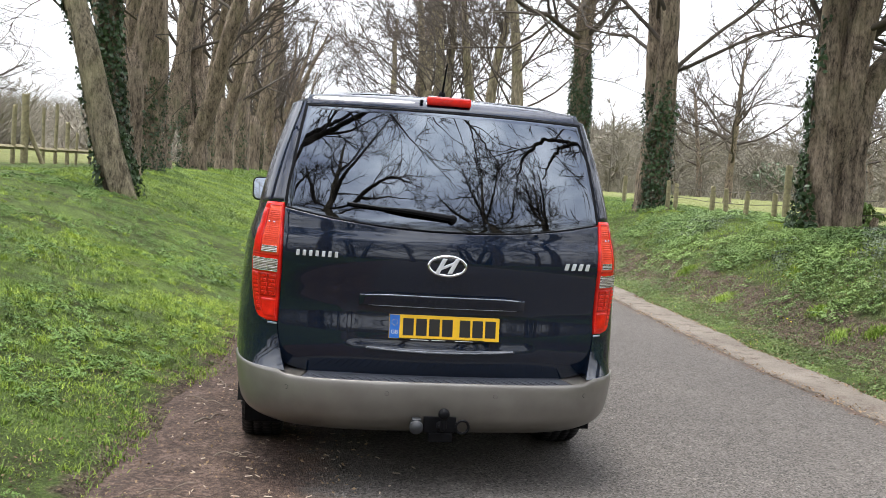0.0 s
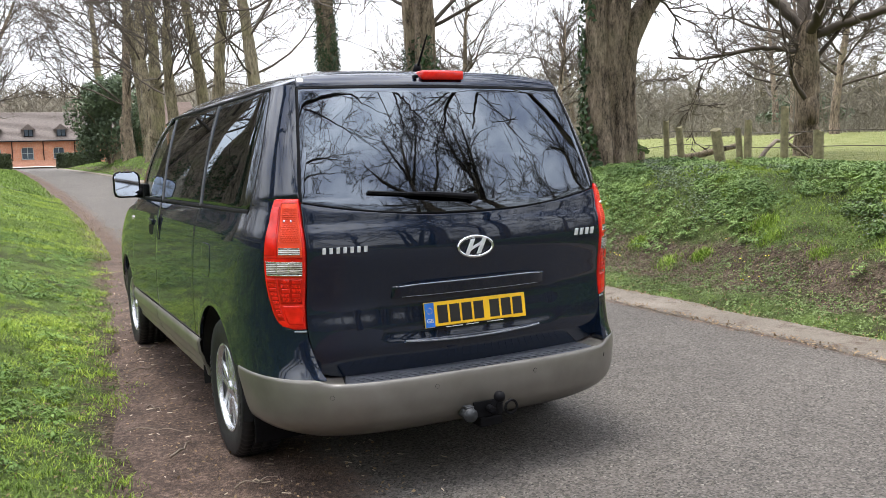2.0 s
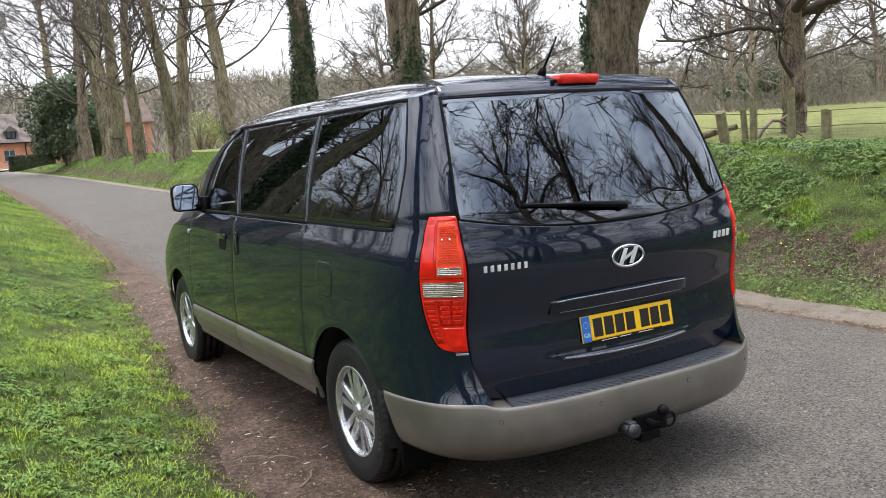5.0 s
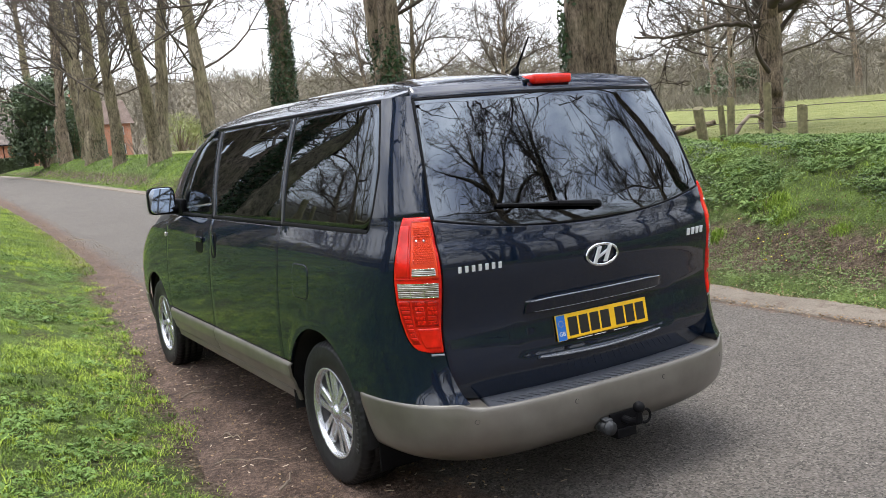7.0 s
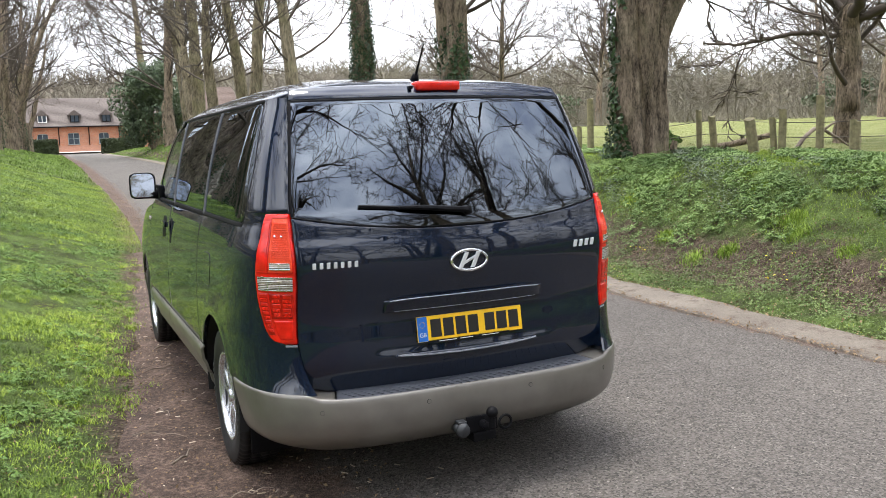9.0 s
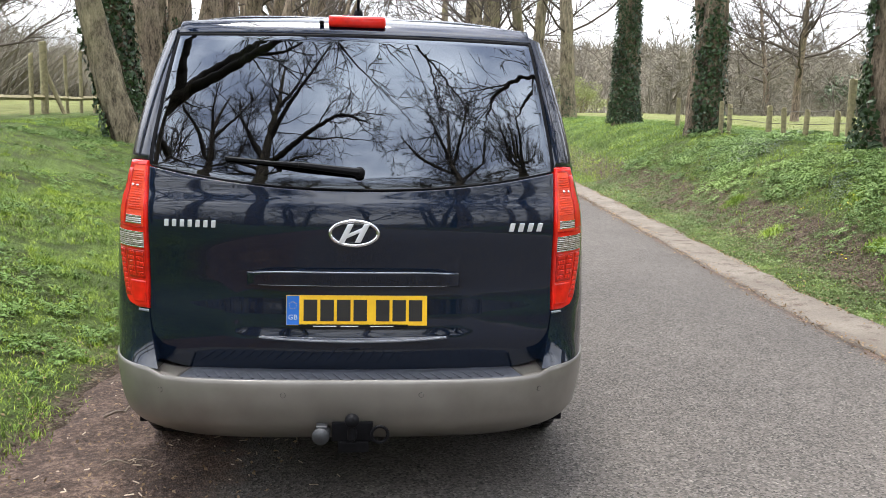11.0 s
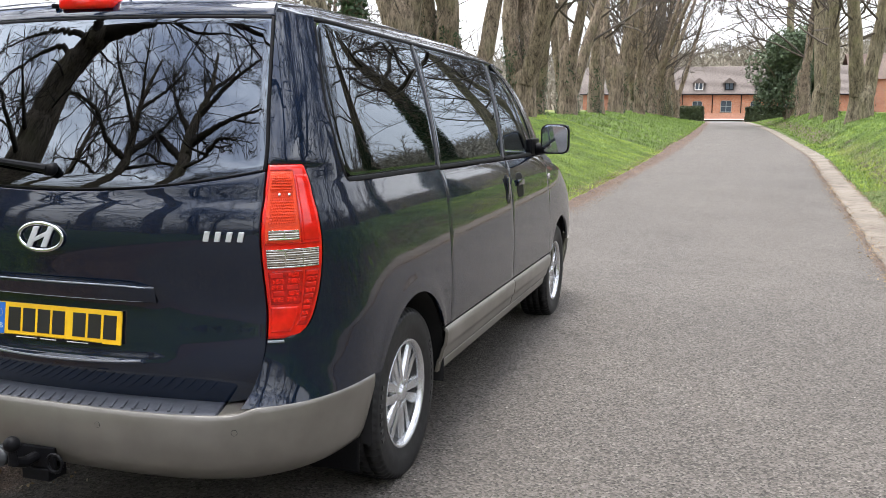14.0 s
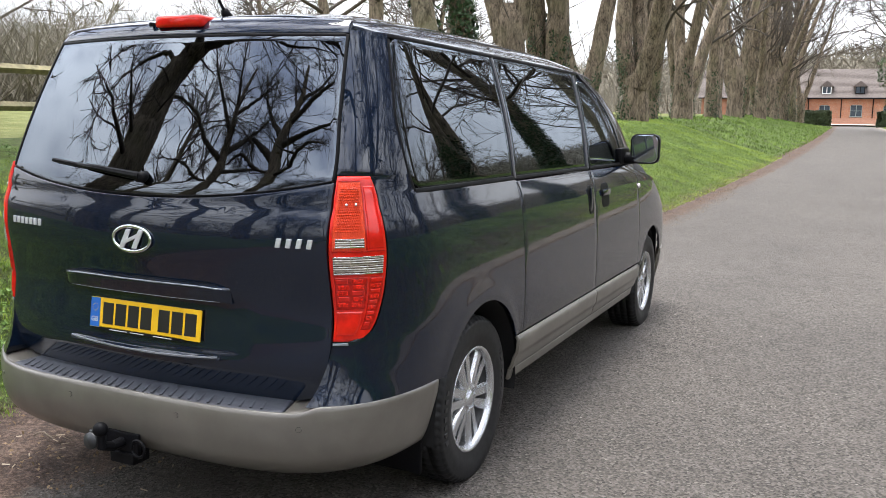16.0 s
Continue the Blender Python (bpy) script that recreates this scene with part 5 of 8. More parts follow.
# black pillars behind and between the panes
for name, ya, yb in (("window_pillar", lambda z: 0.40 + 0.05 * (z - 1.25), lambda z: 0.54 + 0.05 * (z - 1.25)), ("window_pillar", lambda z: slide_f(z) - 0.05, lambda z: front_b(z) + 0.05)):
    side_panel(name, ya, yb, 1.22, 1.785, BLACK, 4, 14, lift=-0.010)
TRIM = plain("satin_grey_trim", (0.11, 0.11, 0.12), 0.4)
# bright upright strip between the rear panes
side_panel("pillar_strip", lambda z: 0.4680 + 0.05 * (z - 1.25), lambda z: 0.4730 + 0.05 * (z - 1.25), 1.24, 1.775, TRIM, 3, 14, lift=0.003, depth=0.01)
side_panel("pillar_strip", lambda z: slide_f(z) + 0.014, lambda z: slide_f(z) + 0.019, 1.24, 1.765, TRIM, 3, 14, lift=0.002, depth=0.01)
# seals along roof and rear edge
side_panel("window_seal", lambda z: win_back(z) - 0.003, lambda z: win_back(z) + 0.012, 1.245, 1.772, BLACK, 3, 20, lift=-0.001)
side_panel("window_seal", -0.45, 1.83, 1.777, 1.789, BLACK, 40, 3, lift=-0.001)
U, Wd = grid(4, 24)
z = 1.24 + (1.785 - 1.24) * Wd
pillar_y = front_f(np.clip(z, 1.25, 1.76))
fore_y = pillar_y + 0.10 + 0.50 * np.clip((1.72 - z) / 0.5, 0, 1)
panel("front_pillar", side_at(pillar_y + 0.004 + (fore_y - pillar_y) * U, z), PAINT, van)

# bonnet, windscreen and nose
U, Wd = grid(25, 20)
f = U * 2 - 1
z = 1.235 + (1.79 - 1.235) * Wd
n = 3.4
xw = 0.80 * f * VW(z)
yw = Y1 + (VF(z) - Y1) * np.clip(1 - np.abs(xw / VW(z)) ** n, 0, 1) ** (1 / n)
panel("windscreen", np.stack([xw, yw, z], -1), CLEAR, van, "clear windscreen", both=False, depth=0.005, lift=-0.003)
z = 0.86 + (1.225 - 0.86) * Wd
xw = 0.93 * f * VW(z)
yw = Y1 + (VF(z) - Y1) * np.clip(1 - np.abs(xw / VW(z)) ** n, 0, 1) ** (1 / n)
panel("bonnet", np.stack([xw, yw, z], -1), PAINT, van, both=False)
z = 0.28 + (0.85 - 0.28) * Wd
xw = 0.96 * f * VW(z)
yw = Y1 + (VF(z) - Y1) * np.clip(1 - np.abs(xw / VW(z)) ** n, 0, 1) ** (1 / n)
panel("front_bumper", np.stack([xw, yw, z], -1), TAN, van, "tan front bumper", both=False)

# the dark liner that closes the shut lines, below the waist
zs = np.array([0.80, 0.9, 1.0, 1.1, 1.18, 1.225])
rim = []
for z in zs:
    ring = [corner_at(p, z) for p in np.linspace(np.pi / 2, 0, 14)] + [side_at(y, z) for y in np.linspace(0.1, 3.6, 26)]
    ring = np.array([np.asarray(q, float).reshape(3) for q in ring])
    ring[:, 0] = np.maximum(ring[:, 0] - 0.026, 0)
    ring[:, 1] = np.where(ring[:, 1] < 0, ring[:, 1] + 0.03, ring[:, 1])
    full = np.concatenate([ring[::-1] * [-1, 1, 1], ring[1:]])
    rim.append(full)
rim = np.array(rim)
k = rim.shape[1]
faces = [(j * k + i, j * k + i + 1, (j + 1) * k + i + 1, (j + 1) * k + i) for j in range(len(zs) - 1) for i in range(k - 1)]
child("liner", mesh_of("liner", rim.reshape(-1, 3), faces, DARK), van)
# floor pan, wheel wells and cabin floor
bm = boxed((-0.66, -0.90, 0.34), (0.66, -0.46, 0.50))
box(bm, (-0.64, -0.5, 0.30), (0.64, 3.9, 0.55))
box(bm, (-0.90, 0.45, 0.36), (0.90, 2.72, 0.55))
box(bm, (-0.66, 3.68, 0.30), (0.66, 3.9, 0.80))
box(bm, (-0.86, -0.60, 0.78), (0.86, 3.5, 0.80))
box(bm, (-0.64, -0.46, 0.5), (-0.60, 3.9, 0.80))
box(bm, (0.60, -0.46, 0.5), (0.64, 3.9, 0.80))
for s in (-1, 1):
    box(bm, (min(s * 0.62, s * 0.93), 0.425, 0.50), (max(s * 0.62, s * 0.93), 0.445, 0.82))
    box(bm, (min(s * 0.62, s * 0.93), 2.735, 0.50), (max(s * 0.62, s * 0.93), 2.755, 0.82))
    box(bm, (min(s * 0.62, s * 0.90), -0.47, 0.36), (max(s * 0.62, s * 0.90), -0.45, 0.82))
    box(bm, (min(s * 0.62, s * 0.90), 3.625, 0.28), (max(s * 0.62, s * 0.90), 3.66, 0.82))
part("underbody", bm, DARK, van)
# exhaust silencer hangs low behind the axle
part("spare_wheel", rod(bmesh.new(), (0.05, -0.45, 0.30), (0.05, -0.45, 0.46), 0.33, 0.33, 24), RUBBER, van)
bm = rod(bmesh.new(), (-0.60, 0, 0.33), (0.60, 0, 0.33), 0.05, 0.05, 12)
part("rear_axle", bm, DARK, van)

# rear bumper
def bumper_end(z):
    y = -0.425 - 0.055 * np.clip((0.50 - z) / 0.18, 0, 1)
    return np.arcsin(np.clip(((Y0 - y) / (Y0 - BR(z))) ** 1.95, 0, 1))


U, Wd = grid(91, 16)
f = U * 2 - 1
xf = np.abs(f)
lift_in = np.clip((xf - 0.37) / 0.10, 0, 1)
z_top = 0.528 + 0.020 * lift_in**2 * (3 - 2 * lift_in)
z_bot = 0.272 + 0.055 * np.clip((xf - 0.55) / 0.45, 0, 1)
z = z_bot + (z_top - z_bot) * Wd
e = bumper_end(z)
p = np.pi / 2 - f * (np.pi / 2 - e)
rear_bumper = panel("rear_bumper", bumper_at(p, z), TAN, van, "tan rear bumper", both=False, depth=0.03, roll=0.004)[0]
# step pad between the bumper's lip and the tailgate, with ribs
U, Wd = grid(61, 5)
f = U * 2 - 1
pp = np.pi / 2 - f * 0.46
z = 0.526 + 0 * pp
lip = bumper_at(pp, 0.53 + 0 * pp)
inner = lip * np.array([0.94, 1, 1])
inner[..., 1] = lip[..., 1] + 0.135
P = lip + (inner - lip) * Wd[..., None]
P[..., 1] += 0.012 * (1 - Wd)
P[..., 2] = 0.523 + 0.010 * Wd + 0.0 * f
step = child("step_pad", panel_mesh("step_pad", P, STEP, 0.02, 0.003), rear_bumper, "black ribbed step pad")
bm = bmesh.new()
for k in range(-14, 15):
    x = k * 0.040
    yb = float(np.interp(abs(x), [0, 0.35, 0.65], [-1.0, -0.985, -0.94]))
    box(bm, (x - 0.0045, yb, 0.526), (x + 0.0045, yb + 0.080, 0.5300), 0.0015, Matrix.Translation((x, yb, 0)) @ Matrix.Rotation(radians(24), 4, "Z") @ Matrix.Translation((-x, -yb, 0)))
part("ribs", bm, STEP, step)
# tan shelf ends beside the pad
for s in (-1, 1):
    U, Wd = grid(14, 5)
    pp = np.pi / 2 - (0.465 + 0.24 * U) * s
    lip = bumper_at(pp, 0.545 + 0 * pp)
    inn = lip * np.array([0.95, 1, 1])
    inn[..., 1] = lip[..., 1] + 0.13
    P = lip + (inn - lip) * Wd[..., None]
    P[..., 1] += 0.010 * (1 - Wd)
    P[..., 2] = 0.524 + 0.022 * U**1.5 + 0.004 * Wd
    child("shelf", panel_mesh("shelf", P, TAN, 0.02, 0.002), rear_bumper)
for x in (-0.70, -0.25, 0.25, 0.70):
    turn = lambda v: np.arccos(np.clip(np.sign(v) * (abs(v) / float(BW(0.474))) ** 1.95, -1, 1))
    q, q1 = Vector(bumper_at(turn(x), np.array(0.474))), Vector(bumper_at(turn(x + 0.01), np.array(0.474)))
    out = Vector((q1.y - q.y, -(q1.x - q.x), 0)).normalized()
    ring = part("sensor_ring", rod(bmesh.new(), q - out * 0.012, q + out * 0.0006, 0.0100, 0.0100, 20), BLACK, rear_bumper)
    part("parking_sensor", rod(bmesh.new(), q - out * 0.012, q + out * 0.0022, 0.0092, 0.0086, 20), TAN, rear_bumper)


# ---- the van's lamps, badges and fittings ----
def corner_patch(z0, z1, a0, a1, nu=12, nv=8, out=lamp_out):
    """Part of the lamp: heights z0 to z1, from a0 to a1 of the way from tailgate to side."""
    U, Wd = grid(nu, nv)
    z = z0 + (z1 - z0) * Wd
    pa, pb = turn_of_x(gate_x(z) + 2.2 * G, z), turn_of_y(lamp_out(z), z)
    p = pa + (pb - pa) * (a0 + (a1 - a0) * U)
    return corner_at(p, z)


for s in (1, -1):
    lamp = child("tail_lamp", panel_mesh("tail_lamp", corner_patch(LAMP_LO, LAMP_HI, 0, 1, 22, 40) * [s, 1, 1], RED, 0.05, 0.006, 0.006), van, "red tail lamp with a clear band")
    H = LAMP_HI - LAMP_LO

    def lens(name, f0, f1, a0, a1, mat, lift, under=None, label=""):
        """A pane of the lamp: from f0 to f1 down its height, from a0 to a1 of the way to the side."""
        return child(name, panel_mesh(name, corner_patch(LAMP_HI - f1 * H, LAMP_HI - f0 * H, a0, a1) * [s, 1, 1], mat, 0.012, 0.0015, lift), under or lamp, label)

    def spot(f, a, lift):
        q = corner_patch(LAMP_HI - f * H - 0.002, LAMP_HI - f * H + 0.002, a - 0.01, a + 0.01, 3, 3) * [s, 1, 1]
        q, way = push(q, lift)
        return Vector(q[1, 1]), Vector(way[1, 1])

    upper = lens("upper_lens", 0.035, 0.44, 0.05, 0.62, AMBERRED, 0.0075)
    V, F = [], []
    for row in range(17):
        for col in range(11):
            q, way = spot(0.075 + 0.25 * row / 16, 0.11 + 0.45 * (col + 0.5 * (row % 2)) / 11, 0.0070)
            up = Vector((0, 0, 1))
            across = way.cross(up).normalized()
            n = len(V)
            V += [q + across * 0.0042, q + up * 0.0048, q - across * 0.0042, q - up * 0.0048, q + way * 0.0046]
            F += [(n, n + 1, n + 4), (n + 1, n + 2, n + 4), (n + 2, n + 3, n + 4), (n + 3, n, n + 4)]
    tagged(child("lens_pattern", mesh_of("lens_pattern", V, F, AMBERRED), upper), kind="stuff")
    lens("dark_strip", 0.028, 0.035, 0.05, 0.62, DARKRED, 0.0078)
    lens("dark_strip", 0.035, 0.44, 0.62, 0.645, DARKRED, 0.0078)
    lens("dark_strip", 0.44, 0.450, 0.05, 0.95, DARKRED, 0.0078)
    lens("outer_lens", 0.06, 0.43, 0.67, 0.95, RED, 0.0085)
    for f0, f1, a0, a1, cells in ((0.372, 0.418, 0.10, 0.59, 2), (0.478, 0.578, 0.06, 0.92, 3)):
        clear = lens("clear_lens", f0, f1, a0, a1, LENS, 0.0100, None, "ribbed clear lens")
        for k in range(1, cells):
            a = a0 + (a1 - a0) * k / cells
            lens("divider", f0, f1, a - 0.006, a + 0.006, CHROME, 0.0110, clear)
        for f in (f0, f1):
            lens("rim_strip", f - 0.004, f + 0.004, a0, a1, CHROME, 0.0108, clear)
        for k in range(1, 5 if cells == 3 else 2):
            f = f0 + (f1 - f0) * k / (5 if cells == 3 else 2)
            lens("rib", f - 0.003, f + 0.003, a0 + 0.02, a1 - 0.02, GREYLENS, 0.0106, clear)
    brake = lens("brake_lens", 0.60, 0.80, 0.06, 0.64, DARKRED, 0.0075, None, "deep red patterned lens")
    for row in range(5):
        for col in range(2):
            a0 = 0.09 + 0.27 * col
            lens("facet", 0.612 + 0.036 * row, 0.640 + 0.036 * row, a0 + 0.02 * (row % 2), a0 + 0.20 + 0.02 * (row % 2), DEEPRED if (row + col) % 3 else RED, 0.0092, brake)
    side_lens = lens("side_lens", 0.60, 0.93, 0.68, 0.94, DARKRED, 0.0075)
    for row in range(9):
        f = 0.610 + 0.034 * row
        lens("facet", f, f + 0.023, 0.70, 0.92 - 0.010 * row, DEEPRED if row % 2 else RED, 0.0095, side_lens)
    lens("fog_lens", 0.815, 0.962, 0.06, 0.60, RED, 0.0095)
    for aa in (0.26, 0.46):
        q, way = spot(0.17, aa, 0.010)
        bm = bmesh.new()
        bmesh.ops.create_uvsphere(bm, u_segments=10, v_segments=6, radius=0.006, matrix=Matrix.Translation(q))
        part("bulb", bm, CHROME, lamp, smooth=True)
    # pale trim under the lamp
    U, Wd = grid(14, 3)
    z = LAMP_LO - 0.013 + 0.009 * Wd
    pa, pb = turn_of_x(gate_x(z) + 2 * G, z), turn_of_y(lamp_out(np.full_like(z, LAMP_LO)), z)
    child("lamp_trim", panel_mesh("lamp_trim", corner_at(pa + (pb - pa) * U, z) * [s, 1, 1], BRIGHT, 0.01, 0.001, 0.002), lamp, "pale trim strip")


def soft_box(name, lo, hi, bevel, material, parent, label=""):
    return part(name, boxed(lo, hi, bevel), material, parent, label, True)


def on_tail(x, z, out=0.0):
    q = rear_at(np.array(float(x)), np.array(float(z)))
    return Vector((x, float(q[1]) - out, z))


# high brake lamp, washer jet, aerial
soft_box("brake_lamp", (-0.108, -0.686, 1.810), (0.108, -0.59, 1.853), 0.012, RED, tailgate, "red high brake lamp")
soft_box("washer_jet", (-0.142, -0.680, 1.816), (-0.126, -0.645, 1.832), 0.004, BLACK, tailgate)
bm = rod(bmesh.new(), (0, -0.40, 1.872), (0, -0.42, 1.905), 0.024, 0.014, 16)
aerial = part("aerial", bm, BLACK, roof, smooth=True)
part("whip", rod(bmesh.new(), (0, -0.42, 1.90), (0.0, -0.53, 2.035), 0.0065, 0.0035, 8), BLACK, aerial)

# grip bar over the number plate
U, Wd = grid(41, 17)
f = U * 2 - 1
z = 0.852 + 0.066 * Wd - 0.012 * np.abs(f) ** 8 * Wd
P = rear_at(0.392 * f, z)
swell = np.interp(Wd, [0, 0.06, 0.14, 0.78, 0.88, 0.95, 1.0], [0.002, 0.014, 0.018, 0.026, 0.024, 0.014, 0.0])
P[..., 1] -= swell * (1 - np.abs(f) ** 14)
child("grip_bar", panel_mesh("grip_bar", P, PAINT, 0.02, 0.001), tailgate)
U, Wd = grid(41, 3)
f = U * 2 - 1
# pale strips along the bar's edges, painted in as its highlights
for z0, out, tall in ((0.9085, 0.0268, 0.0042), (0.8565, 0.0165, 0.0022)):
    P = rear_at(0.386 * f, z0 + tall * Wd - 0.012 * np.abs(f) ** 8 * (z0 > 0.9))
    P[..., 1] -= out * (1 - np.abs(f) ** 14)
    child("grip_highlight", panel_mesh("grip_highlight", P, BRIGHT, 0.004, 0.0006), tailgate, "thin pale strip drawn as the grip bar highlight")
# pressed lip under the plate
U, Wd = grid(33, 7)
f = U * 2 - 1
mid = 0.664 - 0.010 * (1 - f**2)
tall = 0.003 + 0.007 * np.sqrt(np.clip(1 - f**2, 0, 1))
P = rear_at(0.352 * f, mid + tall * (Wd * 2 - 1))
P[..., 1] += 0.012 * Wd - 0.012
child("pressed_lip", panel_mesh("pressed_lip", P, PAINT, 0.01, 0.001), tailgate)
P = rear_at(0.345 * f, mid - 0.6 * tall + 0.006 * Wd)
P[..., 1] -= 0.0125
child("lip_strip", panel_mesh("lip_strip", P, BRIGHT, 0.004, 0.0005), tailgate, "thin bright strip")

# number plate, its characters as plain bars
PLATE = Matrix.Translation((0.012, -0.907, 0.764)) @ Matrix.Rotation(radians(-8.0), 4, "X")


def flat(lo, hi, depth=0.0012, bevel=0.0):
    """A thin block that stands on the plate; x and z in metres from its middle."""
    return boxed((lo[0], -depth, lo[1]), (hi[0], 0.0005, hi[1]), bevel, PLATE)


plate = part("number_plate", boxed((-0.26, -0.003, -0.0555), (0.26, 0.004, 0.0555), 0.002, PLATE), YELLOW, van, "yellow number plate with black bars")
plate_m = Matrix.Translation((0, -0.003, 0))
PLATE = PLATE @ plate_m
part("blue_band", flat((-0.258, -0.0535), (-0.212, 0.0535)), BLUE, plate, "blue band")
x = -0.196
for k in range(7):
    part("bar", flat((x, -0.0395), (x + 0.050, 0.0395), 0.0015), INK, plate)
    x += 0.061 + (0.022 if k == 3 else 0)
ring = bmesh.new()
for k in range(12):
    a = k * math.pi / 6
    box(ring, (-0.235 + 0.013 * math.cos(a) - 0.0013, -0.0018, 0.018 + 0.013 * math.sin(a) - 0.0013), (-0.235 + 0.013 * math.cos(a) + 0.0013, 0, 0.018 + 0.013 * math.sin(a) + 0.0013), 0, PLATE)
part("ring_of_dots", ring, YELLOW, plate)
txt = bpy.data.curves.new("country_code", "FONT")
txt.body, txt.size, txt.align_x, txt.extrude = "GB", 0.026, "CENTER", 0.0006
tmp = bpy.data.objects.new("country_code", txt)
code_me = bpy.data.meshes.new_from_object(tmp)
bpy.data.objects.remove(tmp)
code_me.transform(PLATE @ Matrix.Translation((-0.235, -0.0020, -0.034)) @ Matrix.Rotation(radians(90), 4, "X"))
code_me.materials.clear()
code_me.materials.append(WHITE)
child("country_code", code_me, plate)
part("plate_holder", boxed((-0.215, 0.0, -0.063), (0.19, 0.006, -0.050), 0.001, PLATE), BLACK, plate)
for lo, hi in ((-0.16, -0.075), (-0.06, 0.005), (0.05, 0.135)):
    part("small_print_bar", boxed((lo, -0.0012, -0.0602), (hi, 0.001, -0.0572), 0, PLATE), WHITE, plate)

# badges: an oval ring with slanted bars, and word marks as plain bars
m = Matrix.Translation(on_tail(0, 1.056, 0.004)) @ Matrix.Rotation(radians(-2), 4, "X")
V, F = [], []
n, k = 48, 10
for i in range(n):
    a = 2 * math.pi * i / n
    for j in range(k):
        b = 2 * math.pi * j / k
        r = 0.0065 * math.cos(b)
        V.append(m @ Vector(((0.0865 + r) * math.cos(a), -0.004 * math.sin(b) - 0.002, (0.0445 + r) * math.sin(a))))
F = [(i * k + j, i * k + (j + 1) % k, ((i + 1) % n) * k + (j + 1) % k, ((i + 1) % n) * k + j) for i in range(n) for j in range(k)]
badge = child("badge", mesh_of("badge", V, F, CHROME, True), tailgate, "oval chrome badge")
bm = bmesh.new()
sl = m @ Matrix(((1, 0, 0.5, 0), (0, 1, 0, 0), (0, 0, 1, 0), (0, 0, 0, 1)))
box(bm, (-0.040, -0.007, -0.036), (-0.018, 0, 0.034), 0.003, sl)
box(bm, (0.018, -0.007, -0.034), (0.040, 0, 0.036), 0.003, sl)
box(bm, (-0.026, -0.006, -0.007), (0.026, 0, 0.009), 0.003, sl @ Matrix.Rotation(radians(-30), 4, "Y"))
part("badge_bars", bm, BADGE, badge)


def word_mark(name, x0, x1, z0, z1, count, slant):
    w = (x1 - x0) / count
    for i in range(count):
        q = on_tail(x0 + (i + 0.5) * w, (z0 + z1) / 2, 0.001)
        m = Matrix.Translation(q) @ Matrix(((1, 0, slant, 0), (0, 1, 0, 0), (0, 0, 1, 0), (0, 0, 0, 1)))
        h, g = (z1 - z0) / 2, w * 0.26
        part(name, boxed((-g, -0.004, -h), (g, 0.002, h), 0.002, m), BADGE, tailgate, "small chrome bar")


word_mark("word_mark", -0.695, -0.493, 1.066, 1.092, 7, 0.05)
word_mark("word_mark", 0.568, 0.712, 1.062, 1.094, 4, 0.25)

# rear wiper
piv, tip = on_tail(0.016, 1.275, 0.022), on_tail(-0.46, 1.315, 0.012)
wiper = part("rear_wiper", rod(bmesh.new(), on_tail(0.016, 1.272, -0.01), on_tail(0.016, 1.272, 0.030), 0.022, 0.018, 16), BLACK, tailgate, "black rear wiper", True)
mid = on_tail(-0.20, 1.298, 0.032)
bm = rod(bmesh.new(), piv, mid, 0.015, 0.011, 8)
rod(bm, mid, on_tail(-0.30, 1.303, 0.024), 0.011, 0.006, 8)
part("arm", bm, BLACK, wiper)
bm = bmesh.new()
prev = on_tail(-0.02, 1.278, 0.010)
for k in range(1, 9):
    x = -0.02 - 0.45 * k / 8
    q = on_tail(x, 1.278 + 0.037 * k / 8, 0.010)
    rod(bm, prev, q, 0.008, 0.008, 6)
    prev = q
part("blade", bm, BLACK, wiper)


# ---- wheels ----
def lathe(profile, segments, material, name, ripple=None):
    """Turns (radius, across) points round the axle."""
    V, F, n = [], [], len(profile)
    for i in range(segments):
        a = 2 * math.pi * i / segments
        for j, (r, x) in enumerate(profile):
            rr = r + (ripple(i, j) if ripple else 0)
            V.append((x, rr * math.cos(a), rr * math.sin(a)))
    for i in range(segments):
        k = (i + 1) % segments
        for j in range(n - 1):
            F.append((i * n + j, i * n + j + 1, k * n + j + 1, k * n + j))
    return mesh_of(name, V, F, material, True)


tyre_prof = [(0.215, -0.095), (0.235, -0.105), (0.285, -0.110), (0.325, -0.104), (0.343, -0.092), (0.348, -0.078), (0.349, -0.052), (0.338, -0.050), (0.338, -0.044), (0.350, -0.042), (0.351, -0.006), (0.340, -0.004), (0.340, 0.004), (0.351, 0.006),
             (0.350, 0.042), (0.338, 0.044), (0.338, 0.050), (0.349, 0.052), (0.348, 0.078), (0.343, 0.092), (0.334, 0.099), (0.331, 0.1045), (0.318, 0.1065), (0.290, 0.110), (0.262, 0.1095), (0.256, 0.107), (0.240, 0.105), (0.222, 0.097), (0.214, 0.094)]
tread = lambda i, j: -0.006 if (i % 4 == 0 and 4 <= j <= 20) else 0.0
tyre_me = lathe(tyre_prof, 240, RUBBER, "tyre", tread)
rim_me = lathe([(0.203, 0.070), (0.205, 0.078), (0.212, 0.088), (0.2195, 0.095), (0.222, 0.098), (0.219, 0.101), (0.211, 0.099), (0.206, 0.092), (0.200, 0.080), (0.198, 0.072), (0.203, 0.070)], 72, ALLOY, "rim")
# barrel and disc coloured near black, for the shade in the spoke gaps
barrel_me = lathe([(0.196, -0.09), (0.190, -0.06), (0.188, 0.03), (0.196, 0.062), (0.203, 0.072)], 72, plain("shaded_alloy", (0.06, 0.06, 0.062), 0.6, 0.4), "barrel")
